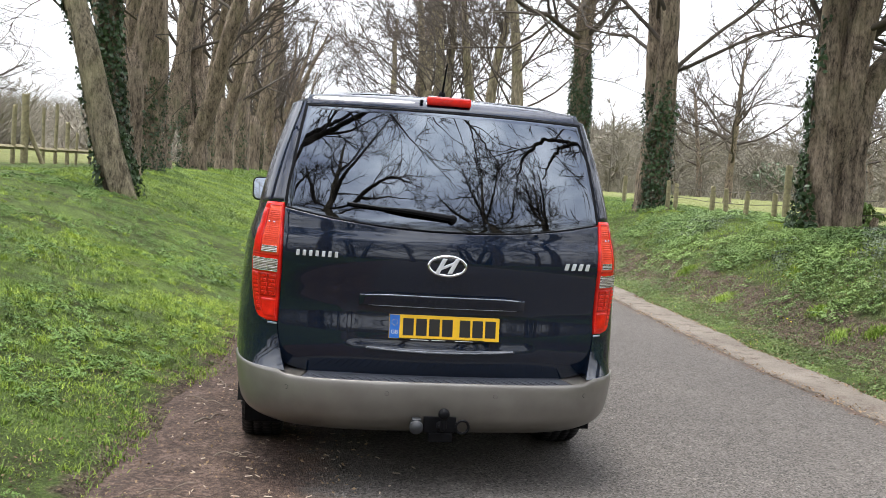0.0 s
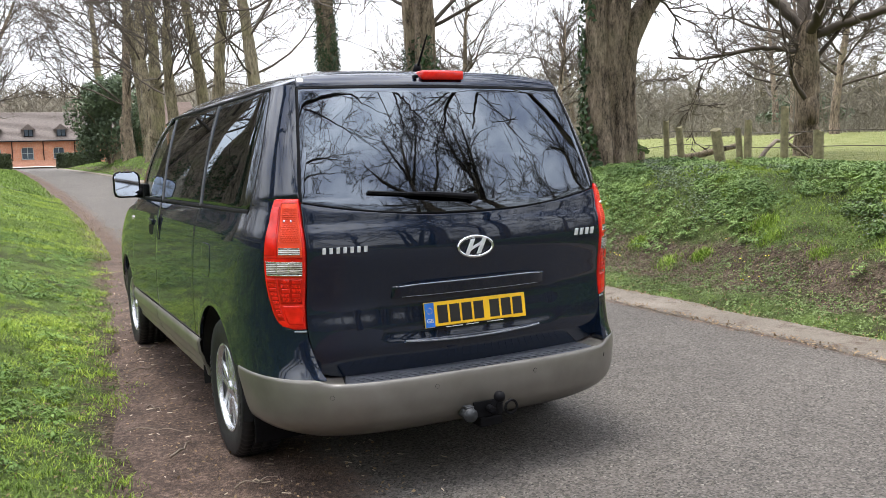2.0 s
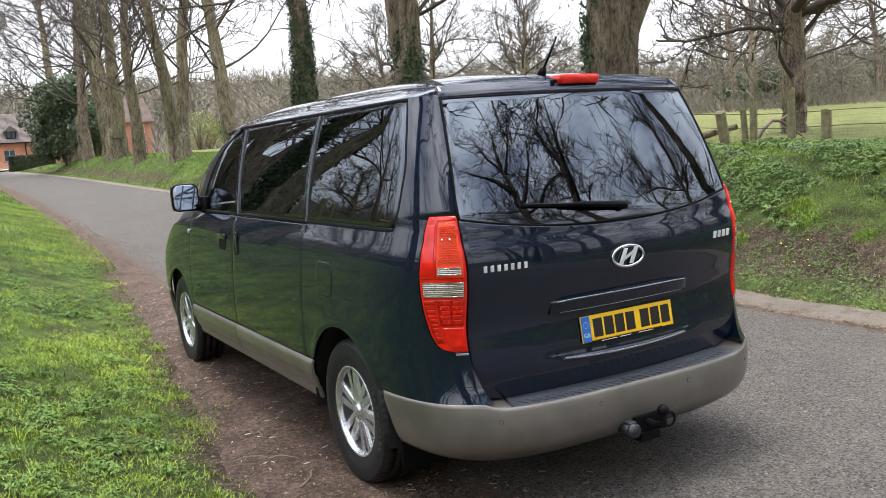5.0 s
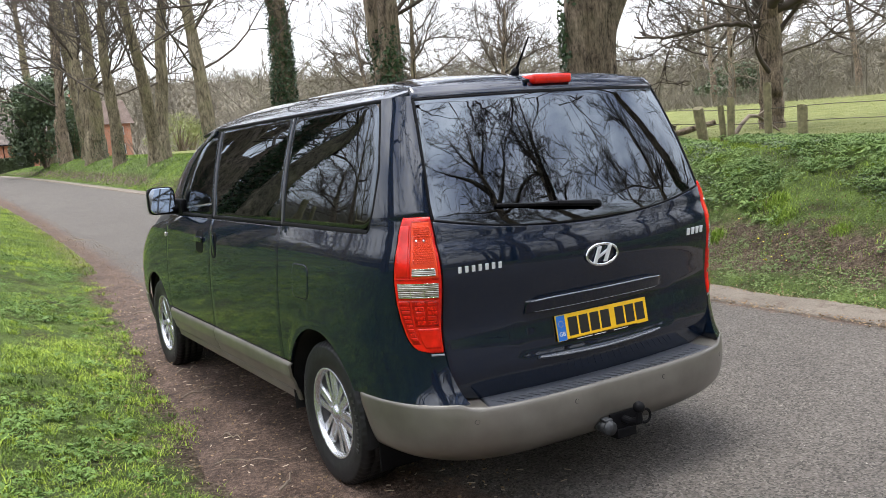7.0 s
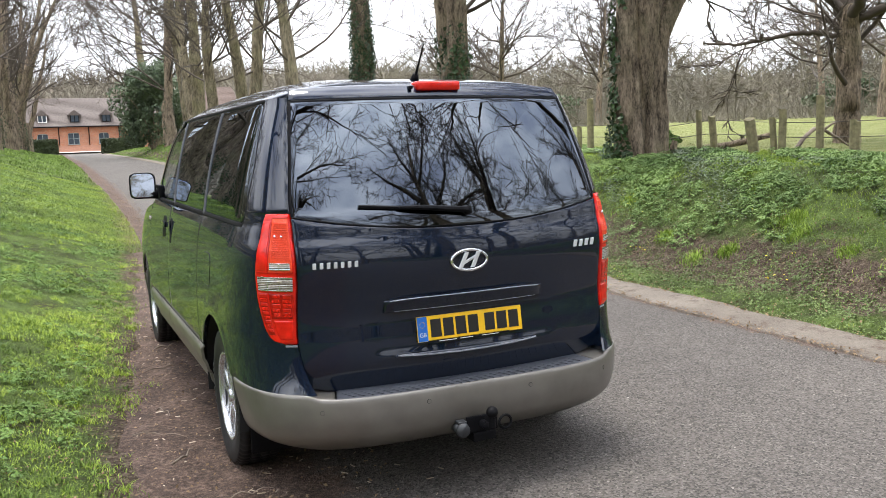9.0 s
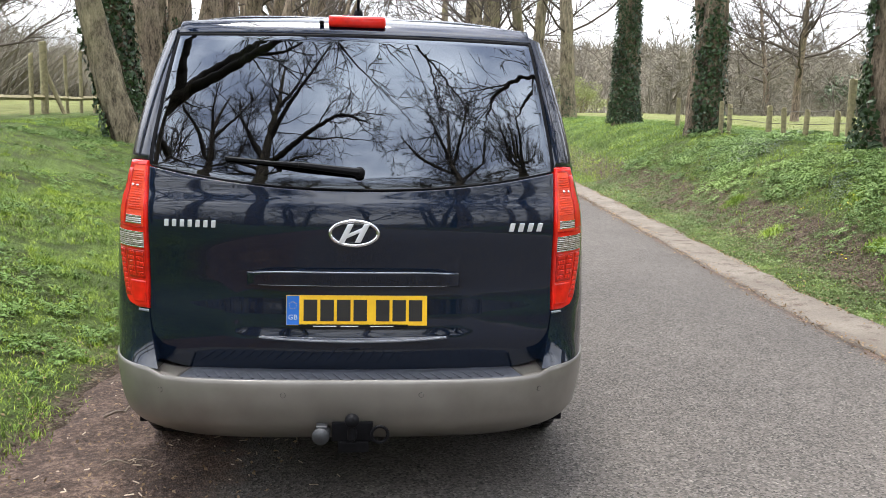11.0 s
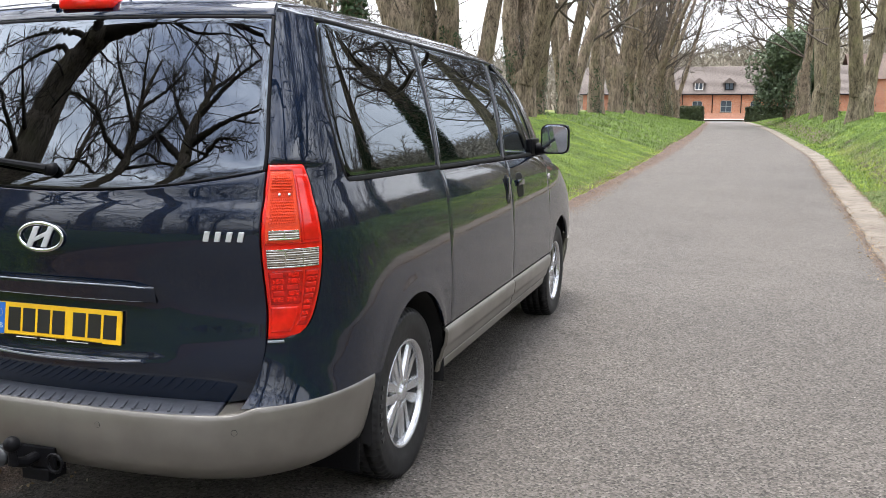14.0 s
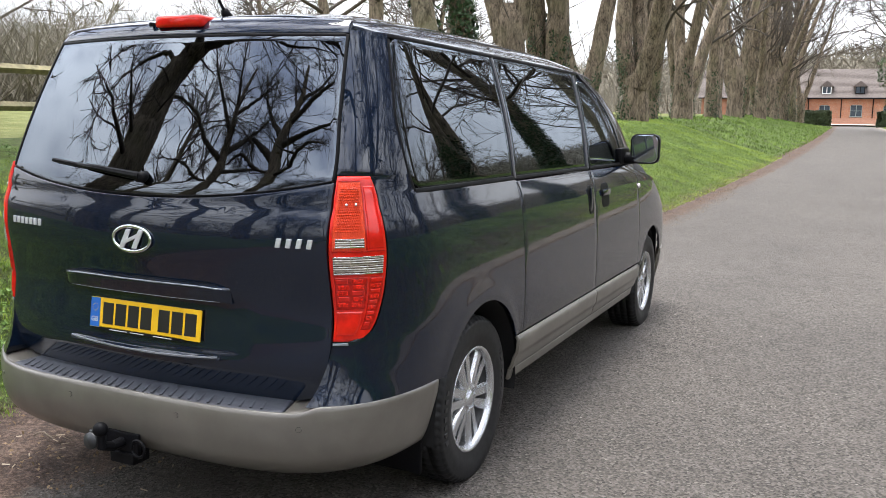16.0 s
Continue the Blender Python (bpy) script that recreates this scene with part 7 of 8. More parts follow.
# ---- fences and fallen wood ----
def post(x, y, h, r, lean, turn, label="weathered wooden fence post in rough grass", shape=0):
    bm = bmesh.new()
    n = 8 if shape == 0 else 4
    bmesh.ops.create_cone(bm, cap_ends=True, segments=n, radius1=r * 1.03, radius2=r, depth=h + 0.3)
    for v in bm.verts:
        v.co.z += (h + 0.3) / 2 - 0.3
        if v.co.z > h * 0.9:
            v.co.z += 0.03 * math.sin(v.co.x * 60 + y)
    bmesh.ops.bevel(bm, geom=[e for e in bm.edges if e.calc_length() > 0.2], offset=r * 0.15, segments=1, affect="EDGES")
    ob = part("fence_post", bm, POST, None)
    ob.matrix_world = pose(x, y, gz(x, y), lean, lean * 0.6, turn)
    return tagged(ob, label, "fence post", "wire fence posts")


FENCE = [(4.47, 0.50, 0.075, 0), (5.0, 0.84, 0.06, 0), (5.62, 0.66, 0.06, -1), (5.75, 0.54, 0.05, 3), (6.1, 0.56, 0.085, 8), (6.85, 0.60, 0.06, 7), (7.15, 0.70, 0.05, 3), (9.7, 1.02, 0.065, 0), (10.0, 0.5, 0.05, 0), (10.8, 0.5, 0.05, 2),
         (11.4, 0.52, 0.05, -2), (11.85, 0.58, 0.055, 0), (13.15, 0.6, 0.05, 4), (13.45, 0.66, 0.05, 2), (16, 0.7, 0.06, 0), (19, 0.8, 0.06, 1), (24.5, 0.8, 0.06, 0), (27.5, 0.8, 0.06, 2), (1.8, 0.7, 0.06, 0), (-1.0, 0.7, 0.06, 1), (-4.0, 0.7, 0.06, 0)]
line_x = lambda y: 8.75 - 0.17 * (y - 4.45) if y < 14 else 7.13 + 0.05 * (y - 14) + 0.9
for y, h, r, lean in FENCE:
    post(line_x(y), y, h, r, lean, 37 * y)
for hgt in (0.28, 0.50):
    pts = []
    for y in np.arange(-4, 14, 0.5):
        pts.append((line_x(y), y, gz(line_x(y), y) + hgt + 0.03 * math.sin(y * 2.1)))
    w = Wood()
    w.add(*tube(pts, np.full(len(pts), 0.006), 4))
    tagged(new("fence_wire", w.mesh("fence_wire", WIRE)), "slack rusty barbed wire between fence posts", "wire")
# post-and-rail fence behind the other row of trees; further on, odd stakes over one low rail
def rail(y0, y1, h0, h1, r):
    bm = rod(bmesh.new(), (-6.4, y0, gz(-6.4, y0) + h0), (-6.4, y1, gz(-6.4, y1) + h1), r, r * 0.9, 4)
    tagged(part("fence_rail", bm, POST, None), "weathered wooden rail of the field fence", "fence rail", "rail fence rails")


for k, y in enumerate(np.arange(-26, 10.1, 2.4)):
    post(-6.4, float(y), 1.12 if k % 3 else 1.3, 0.06, 1.5 * math.sin(k), 20 * k, "weathered wooden post of a rail fence")
    if y < 9:
        for h in (0.38, 0.80):
            rail(float(y), float(y) + 2.4, h, h + 0.02 * math.sin(k), 0.055)
for y, h, r, lean in [(13.3, 1.15, 0.045, 1), (14.0, 1.40, 0.075, 0), (15.3, 1.20, 0.035, -1), (16.2, 1.35, 0.04, 1), (17.2, 1.0, 0.05, 3), (18.0, 0.8, 0.035, -2), (19.4, 0.9, 0.04, 2), (21.0, 1.0, 0.05, 0), (23.5, 0.9, 0.05, 1)]:
    post(-6.4, y, h, r, lean, 31 * y, "mossy upright stake of the old field fence")
stake = post(-6.25, 14.45, 0.95, 0.045, 0, 10, "dark wooden stake leaning against the fence")
stake.matrix_world = pose(-6.1, 14.2, gz(-6.1, 14.2), 0, -22, 0)
for y in (10.0, 13.3, 16.2, 19.4):
    rail(y, y + (3.3 if y == 10.0 else 2.9 if y == 13.3 else 3.2), 0.34, 0.32, 0.05)

rng = np.random.default_rng(44)
w = Wood()
w.add(*tube(grow(rng, (8.6, 8.3, gz(8.6, 8.3) + 0.04), (0.72, -0.69, 0.0), 1.8, 0.06, 0.0, 10), np.linspace(0.075, 0.05, 11) * (1 + 0.1 * np.sin(np.arange(11) * 2.0)), 10))
tagged(new("fallen_log", w.mesh("fallen_log", BARK)), "grey fallen log lying in the field grass", "log")
w = Wood()
z = gz(11, 7.2)
w.add(*tube([(10.6, 7.3, z + 0.02), (10.8, 7.3, z + 0.22), (11.1, 7.35, z + 0.38), (11.4, 7.4, z + 0.36), (11.9, 7.5, z + 0.18), (12.3, 7.6, z + 0.03)], [0.042, 0.040, 0.036, 0.032, 0.026, 0.014], 8))
w.add(*tube([(11.4, 7.4, z + 0.36), (11.5, 7.3, z + 0.46), (11.7, 7.3, z + 0.5)], [0.03, 0.02, 0.01], 6))
tagged(new("fallen_branch", w.mesh("fallen_branch", DEADWOOD)), "bleached dead branch arched over the field grass", "branch")


# ---- woods in the distance ----
def far_tree(rng, wood, x, y, z, h):
    P = grow(rng, (x, y, z - 0.3), (rng.normal(0, 0.05), rng.normal(0, 0.05), 1), h * 0.8, 0.07, 0.05, 5)
    wood.add(*tube(P, np.linspace(h * 0.013, h * 0.004, 6), 4))
    for b in range(13):
        k = int(rng.integers(1, 6))
        a = rng.uniform(0, 6.28)
        L = h * rng.uniform(0.22, 0.42)
        Q = grow(rng, P[k], (math.cos(a), math.sin(a), rng.uniform(0.2, 0.9)), L, 0.2, 0.05, 2)
        wood.add(*tube(Q, np.linspace(h * 0.008, h * 0.003, 3), 3))
        for c in range(16):
            k2 = int(rng.integers(1, 3))
            d = rng.normal(0, 0.7, 3) + (Q[k2] - Q[k2 - 1]) / (L / 2)
            d /= np.linalg.norm(d)
            tip = Q[k2] + d * L * rng.uniform(0.25, 0.75)
            e = np.cross(d, rng.normal(0, 1, 3))
            e *= h * 0.0045 / (np.linalg.norm(e) + 1e-9)
            TWIGS.append((Q[k2] - e, Q[k2] + e, tip))


def scrub(rng, n, pick, height, width):
    """Countless upright twigs of undergrowth, as slender blades."""
    V = []
    xy = pick(n)
    base = np.column_stack([xy, ground_z(xy[:, 0], xy[:, 1]) - 0.1])
    h = height * rng.uniform(0.35, 1.1, (n, 1))
    tip = base + np.column_stack([rng.normal(0, 0.75, (n, 2)), np.ones(n)]) * h
    a = rng.uniform(0, np.pi, n)
    side = np.column_stack([np.cos(a), np.sin(a), np.zeros(n)]) * width * rng.uniform(0.6, 1.4, (n, 1))
    V = np.stack([base - side, base + side, tip], 1).reshape(-1, 3)
    return V, np.arange(3 * n).reshape(-1, 3)


rng = np.random.default_rng(77)
wood, TWIGS = Wood(), []
count = 0
while count < 760:
    a, r = rng.uniform(0, 2 * math.pi), rng.uniform(76, 150)
    x, y = 2 + r * math.sin(a), r * math.cos(a)
    if (abs(x) < 32 and 0 < y < 122) or (-16 < x < 30 and 60 < y < 124):
        continue
    far_tree(rng, wood, x, y, gz(x, y), rng.uniform(6, 11))
    count += 1
for k in range(70):
    a = rng.uniform(math.pi * 0.62, math.pi * 1.38)
    r = rng.uniform(36, 70)
    x, y = 2 + r * math.sin(a), r * math.cos(a)
    if abs(x - 1) < 9:
        continue
    far_tree(rng, wood, x, y, gz(x, y), rng.uniform(7, 12))
for k in range(240):
    a, r = rng.uniform(math.radians(16), math.radians(115)), rng.uniform(56, 80)
    x, y = 2 + r * math.sin(a), r * math.cos(a)
    if abs(x) > 20:
        far_tree(rng, wood, x, y, gz(x, y), rng.uniform(3.0, 6.5))
for k in range(40):
    x, y = rng.uniform(-34, 42), rng.uniform(122, 150)
    far_tree(rng, wood, x, y, gz(x, y), rng.uniform(7, 11))
tagged(new("far_woods", wood.mesh("far_woods", SCRUB, False)), "bare brown winter woods beyond the fields", "woods", kind="stuff")
T = np.array(TWIGS).reshape(-1, 3)
tagged(new("far_twigs", fast_mesh("far_twigs", T, np.arange(len(T)).reshape(-1, 3), SCRUB)), "fine bare twigs of the distant woods", "twigs", kind="stuff")


def ring(n, r0, r1, a0=0.0, a1=2 * math.pi, clear=True):
    out = []
    while len(out) < n:
        a, r = rng.uniform(a0, a1), math.sqrt(rng.uniform(r0 * r0, r1 * r1))
        x, y = 2 + r * math.sin(a), r * math.cos(a)
        if clear and ((abs(x) < 20 and 0 < y < 116) or abs(x - 1.2) < 5):
            continue
        out.append((x, y))
    return np.array(out)


V, F = scrub(rng, 60000, lambda n: ring(n, 80, 160), 4.6, 0.055)
tagged(new("far_undergrowth", fast_mesh("far_undergrowth", V, F, SCRUB)), "tangled brown undergrowth along the woods", "undergrowth", kind="stuff")
V, F = scrub(rng, 60000, lambda n: ring(n, 150, 360, clear=False), 8.0, 0.20)
tagged(new("hill_woods", fast_mesh("hill_woods", V, F, SCRUB)), "grey-brown winter woods on the far hill", "woods", kind="stuff")
V, F = scrub(rng, 42000, lambda n: ring(n, 54, 78, math.radians(16), math.radians(115)), 1.5, 0.014)
tagged(new("field_thicket", fast_mesh("field_thicket", V, F, SCRUB)), "brown winter thicket at the field's edge", "undergrowth", kind="stuff")
V, F = scrub(rng, 30000, lambda n: ring(n, 40, 66, math.radians(290), math.radians(352)), 5.4, 0.03)
tagged(new("side_thicket", fast_mesh("side_thicket", V, F, SCRUB)), "pale brown winter thicket beyond the side field", "undergrowth", kind="stuff")
V, F = scrub(rng, 9000, lambda n: ring(n, 34, 60, math.pi * 0.62, math.pi * 1.38), 2.6, 0.03)
tagged(new("rear_undergrowth", fast_mesh("rear_undergrowth", V, F, SCRUB)), "tangled brown undergrowth along the lane", "undergrowth", kind="stuff")


# ---- grass, herbs and litter ----
def blades(rng, xy, height, width, bend=0.5):
    """Grass blades of four corners, each bent over at its tip."""
    n = len(xy)
    z = np.maximum(ground_z(xy[:, 0], xy[:, 1]), RISE(xy[:, 1]) + 0.004)
    base = np.column_stack([xy, z - 0.01])
    h = height * rng.uniform(0.5, 1.25, (n, 1)) if np.isscalar(height) else height[:, None] * rng.uniform(0.5, 1.25, (n, 1))
    a = rng.uniform(0, 2 * np.pi, n)
    lean = np.column_stack([np.cos(a), np.sin(a), np.zeros(n)]) * rng.uniform(0.1, bend, (n, 1))
    side = np.column_stack([-np.sin(a + rng.normal(0, 0.6, n)), np.cos(a), np.zeros(n)]) * width * 0.5 * rng.uniform(0.7, 1.3, (n, 1))
    mid = base + (lean * 0.4 + np.array([0, 0, 0.62])) * h
    tip = base + (lean * 1.2 + np.array([0, 0, 0.95])) * h
    V = np.stack([base - side, base + side, mid + side * 0.7, tip, mid - side * 0.7], 1).reshape(-1, 3)
    i = np.arange(n)[:, None] * 5
    F = np.concatenate([i + np.array([[0, 1, 2]]), i + np.array([[0, 2, 4]]), i + np.array([[4, 2, 3]])], 1).reshape(-1, 3)
    return V, F


def patchy(x, y, seed):
    return rough_of(x * 1.1 + seed, y * 1.1, seed) + 0.6 * rough_of(x * 3.1, y * 2.7, seed + 4)


def left_area(rng, n, y0, y1, d0, d1):
    y = rng.uniform(y0, y1, n)
    return np.column_stack([GRASS_X(y) - rng.uniform(d0, d1, n), y])


def right_area(rng, n, y0, y1, d0, d1):
    y = rng.uniform(y0, y1, n)
    return np.column_stack([KERB_X(y) + KERB_W + rng.uniform(d0, d1, n), y])


def stuff(name, VF, material, label, category):
    return tagged(new(name, fast_mesh(name, *VF, material)), label, category, kind="stuff")


rng = np.random.default_rng(5)
# left verge, near: short dense turf with patches of herbs
xy = np.concatenate([left_area(rng, 75000, -4.0, 9, -0.34, 4.0), left_area(rng, 135000, -3.0, 5.5, -0.34, 2.3)])
d = GRASS_X(xy[:, 1]) - xy[:, 0]
worn = patchy(xy[:, 0] * 1.7, xy[:, 1] * 1.7, 16)
keep = rng.uniform(0, 1, len(xy)) < np.clip((d + 0.16 * worn) * 3.2, 0, 1) * np.where(patchy(xy[:, 0], xy[:, 1], 2) > 0.35, 0.55, 1)
xy, d = xy[keep], d[keep]
hgt = 0.022 + 0.014 * np.clip(patchy(xy[:, 0] * 1.5, xy[:, 1] * 1.5, 7), -0.7, 1.3)
lime = 0.7 * patchy(xy[:, 0] * 1.3, xy[:, 1] * 0.9, 9) + rng.normal(0, 0.5, len(xy)) + 0.6 * np.exp(-np.clip(d, 0, 9) / 0.8) > 0.05
stuff("verge_grass", blades(rng, xy[~lime], hgt[~lime], 0.005, 1.3), GRASS, "short green grass on the sloping verge", "grass")
stuff("verge_bright_grass", blades(rng, xy[lime], hgt[lime], 0.005, 1.3), LIME, "bright lime-green grass along the dirt shoulder", "grass")
c = np.concatenate([left_area(rng, 1500, -3.0, 6.0, 0.05, 2.6), left_area(rng, 900, 0.0, 10.0, 0.05, 4.2)])
c = c[patchy(c[:, 0] * 1.3, c[:, 1] * 1.3, 23) > -0.2]
spread = 0.022 + 0.03 * rng.uniform(0, 1, len(c)) ** 2
xy = np.repeat(c, 34, 0) + rng.normal(0, 1, (len(c) * 34, 2)) * np.repeat(spread, 34)[:, None]
tall = np.repeat(0.027 + 0.032 * rng.uniform(0, 1, len(c)) ** 1.5, 34)
pale = np.repeat(rng.uniform(0, 1, len(c)) < 0.45, 34)
stuff("verge_tufts", blades(rng, xy[~pale], tall[~pale], 0.005, 1.3), GRASS, "small green grass tufts in the verge", "grass")
stuff("verge_bright_tufts", blades(rng, xy[pale], tall[pale], 0.005, 1.3), LIME, "small bright grass tufts in the verge", "grass")
xy = left_area(rng, 110000, 9, 28, -0.05, 5.0)
lime = 0.5 * patchy(xy[:, 0] * 0.8, xy[:, 1] * 0.8, 9) + rng.normal(0, 0.45, len(xy)) > -0.1
stuff("verge_grass_mid", blades(rng, xy[~lime], 0.042, 0.007, 1.1), GRASS, "short green grass on the sloping verge", "grass")
stuff("verge_bright_grass_mid", blades(rng, xy[lime], 0.042, 0.007, 1.1), LIME, "bright lime-green grass on the sloping verge", "grass")
xy = np.concatenate([left_area(rng, 17000, 28, 86, 0, 5), right_area(rng, 18000, 28, 86, 0.3, 5)])
stuff("verge_grass_far", blades(rng, xy, 0.09, 0.03, 0.9), GRASS, "green grass on the banks down the lane", "grass")


def herb_clumps(rng, centres, leaves, spread, size, lift):
    """Low plants of many small divided leaves."""
    n = len(centres)
    c = np.repeat(centres, leaves, 0)
    off = rng.normal(0, spread, (n * leaves, 2))
    xy = c + off
    z = ground_z(xy[:, 0], xy[:, 1]) + lift * rng.uniform(0.15, 1.2, n * leaves) * np.exp(-(off**2).sum(1) / (2 * (spread * 1.3) ** 2))
    nor = np.column_stack([off / spread * 0.5, np.ones(len(xy))]) + rng.normal(0, 0.25, (len(xy), 3))
    return scatter_leaves(rng, np.column_stack([xy, z]), nor, size, 0.9)


def fronds(rng, centres, each, length, lift, pairs=4):
    """Rosettes of feathery divided leaves: each leaf a row of paired leaflets."""
    n = len(centres) * each
    c = np.repeat(centres, each, 0) + rng.normal(0, length * 0.25, (n, 2))
    a = rng.uniform(0, 2 * np.pi, n)
    l = length * rng.uniform(0.5, 1.2, n)
    h = lift * rng.uniform(0.3, 1.2, n)
    out, side = np.column_stack([np.cos(a), np.sin(a)]), np.column_stack([-np.sin(a), np.cos(a)])
    quads = []
    for k in range(pairs + 1):
        s = 0.25 + 0.75 * k / pairs
        p = c + out * (l * s * 0.8)[:, None]
        z = ground_z(p[:, 0], p[:, 1]) + 0.01 + h * np.sin(0.55 * np.pi * s + 0.5)
        size = l * 0.36 * (1.15 - 0.7 * s)
        for e in (-1, 1) if k < pairs else (0,):
            d = out * 0.55 + side * e * 0.85 + rng.normal(0, 0.18, (n, 2))
            w = np.column_stack([-d[:, 1], d[:, 0]]) * 0.19
            tip, mid = p + d * size[:, None], p + d * size[:, None] * 0.5
            wz = size * rng.uniform(-0.18, 0.18, n)
            quads.append(np.stack([np.column_stack([p, z]), np.column_stack([mid + w * size[:, None], z + wz + 0.1 * size]), np.column_stack([tip, z - 0.25 * size]), np.column_stack([mid - w * size[:, None], z - wz + 0.1 * size])], 1))
    V = np.concatenate(quads).reshape(-1, 3)
    return V, np.arange(len(V)).reshape(-1, 4)


xy = left_area(rng, 4200, -4, 10, 0.30, 4.2)
xy = xy[patchy(xy[:, 0], xy[:, 1], 2) + rng.normal(0, 0.15, len(xy)) > 0.12]
stuff("verge_herbs", fronds(rng, xy, 6, 0.080, 0.045), SHADY, "low dark leafy herbs in the verge grass", "herbs")
xy = left_area(rng, 420, 10, 26, 0.9, 5)
stuff("verge_herbs_mid", herb_clumps(rng, xy, 26, 0.15, 0.016, 0.07), HERB, "low dark leafy herbs in the verge grass", "herbs")
# right bank: leafy herbs, bare soil at its foot, tufts
xy = right_area(rng, 5600, -4, 14, 0.8, 4.8)
d = xy[:, 0] - KERB_X(xy[:, 1]) - KERB_W
xy = xy[(rng.uniform(0, 1, len(xy)) < np.clip((d - 0.85) * 1.1, 0.05, 1)) & (patchy(xy[:, 0], xy[:, 1], 3) > -0.12)]
stuff("bank_herbs", fronds(rng, xy, 8, 0.115, 0.085, 5), FERN, "dense leafy wild herbs covering the bank", "herbs")
xy = right_area(rng, 1300, 14, 34, 0.9, 5.5)
stuff("bank_herbs_mid", herb_clumps(rng, xy, 30, 0.16, 0.014, 0.10), FERN, "dense leafy wild herbs covering the bank", "herbs")
xy = right_area(rng, 170000, -4, 14, 0.18, 5.6)
d = xy[:, 0] - KERB_X(xy[:, 1]) - KERB_W
xy = xy[rng.uniform(0, 1, len(xy)) < np.where(d < 0.5, 0.25, np.where(d < 1.3, 0.14, 0.45)) * (patchy(xy[:, 0], xy[:, 1], 5) > -0.6)]
lime = patchy(xy[:, 0], xy[:, 1], 12) + rng.normal(0, 0.3, len(xy)) > 0.12
d = xy[:, 0] - KERB_X(xy[:, 1]) - KERB_W
hgt = np.where(d < 0.7, 0.03, np.where(patchy(xy[:, 0] * 1.4, xy[:, 1] * 1.4, 18) > 0.1, 0.052, 0.038)) * np.where(d > 3.2, 1.3, 1.0)
stuff("bank_grass", blades(rng, xy[~lime], hgt[~lime], 0.0065, 1.1), GRASS, "rough green grass growing through the bank", "grass")
stuff("bank_bright_grass", blades(rng, xy[lime], hgt[lime], 0.0065, 1.1), LIME, "bright lime-green grass on the bank", "grass")
xy = right_area(rng, 62000, 14, 34, 0.2, 6)
lime = 0.6 * patchy(xy[:, 0] * 0.9, xy[:, 1] * 0.9, 12) + rng.normal(0, 0.4, len(xy)) > 0.0
stuff("bank_grass_mid", blades(rng, xy[~lime], 0.07, 0.008, 1.0), GRASS, "rough green grass growing through the bank", "grass")
stuff("bank_bright_grass_mid", blades(rng, xy[lime], 0.07, 0.008, 1.0), LIME, "bright lime-green grass on the bank", "grass")
xy = right_area(rng, 3800, -4, 14, 0.35, 2.0)
xy = xy[patchy(xy[:, 0] * 1.6, xy[:, 1] * 1.6, 27) > 0.0]
stuff("bank_weeds", fronds(rng, xy, 5, 0.055, 0.035, 3), WEED, "small pale weeds scattered over the bank's soil", "weeds")
xy = right_area(rng, 52000, -4, 14, 1.5, 4.6)
xy = xy[patchy(xy[:, 0] * 0.8, xy[:, 1] * 0.8, 40) > 0.3]
stuff("ground_ivy", scatter_leaves(rng, np.column_stack([xy, ground_z(xy[:, 0], xy[:, 1]) + rng.uniform(0.03, 0.09, len(xy))]), np.tile([0, 0, 1.0], (len(xy), 1)), 0.017), CARPET, "grey-green ground ivy carpeting the upper bank", "ground ivy")
# pale short turf creeping over the kerb's back edge
xy = right_area(rng, 3000, -4, 14, 0.12, 1.15)
xy = xy[patchy(xy[:, 0] * 2, xy[:, 1] * 2, 31) > -0.5]
stuff("kerb_moss", herb_clumps(rng, xy, 14, 0.045, 0.010, 0.018), WEED, "pale green creeping weeds beside the kerb", "weeds")
# field beyond the fence: mown pasture
n = 14000
r = rng.uniform(0, 1, n) ** 1.6
x = 8.9 + 45 * r
xy = np.column_stack([x, rng.uniform(-6, 40, n)])
stuff("pasture_grass", blades(rng, xy, 0.035, 0.02, 1.0), PASTURE, "short bright pasture grass beyond the fence", "grass")


spots = [(5.0, 1.35), (5.15, 2.1), (5.35, 2.35), (4.95, 3.9), (4.7, 3.1), (5.2, 0.7), (5.9, 3.4), (6.3, 4.0), (5.5, 5.3), (6.6, 2.2), (6.9, 3.1), (5.8, 1.1), (7.4, 4.3), (4.75, 5.7), (5.1, 7.6), (4.85, 2.75), (6.1, 1.6), (6.6, 4.7), (5.1, -0.2)]
xy, tall = [], []
for k, (x, y) in enumerate(spots):
    off = rng.normal(0, 0.055 + 0.02 * (k % 3), (420 + 90 * (k % 4), 2)) * [1.0, 1.35]
    xy.append(off + [x, y])
    tall.append((0.042 + 0.014 * (k % 3)) * (0.5 + np.exp(-(off**2).sum(1) / 0.03)))
stuff("grass_tufts", blades(rng, np.concatenate(xy), np.concatenate(tall), 0.006, 1.0), TUFT, "bright green grass tufts on the sloping bank", "grass tufts")

n = 3000
y = 14 + 60 * rng.uniform(0, 1, n) ** 1.5
x = GRASS_X(y) + (TAR_X(y) + 0.1 - GRASS_X(y)) * rng.uniform(-0.15, 1, n)
stuff("leaf_litter_far", scatter_leaves(rng, np.column_stack([x, y, RISE(y) + 0.035]), np.tile([0, 0, 1.0], (n, 1)), 0.011), DEAD, "brown leaf litter along the lane's far shoulder", "leaf litter")
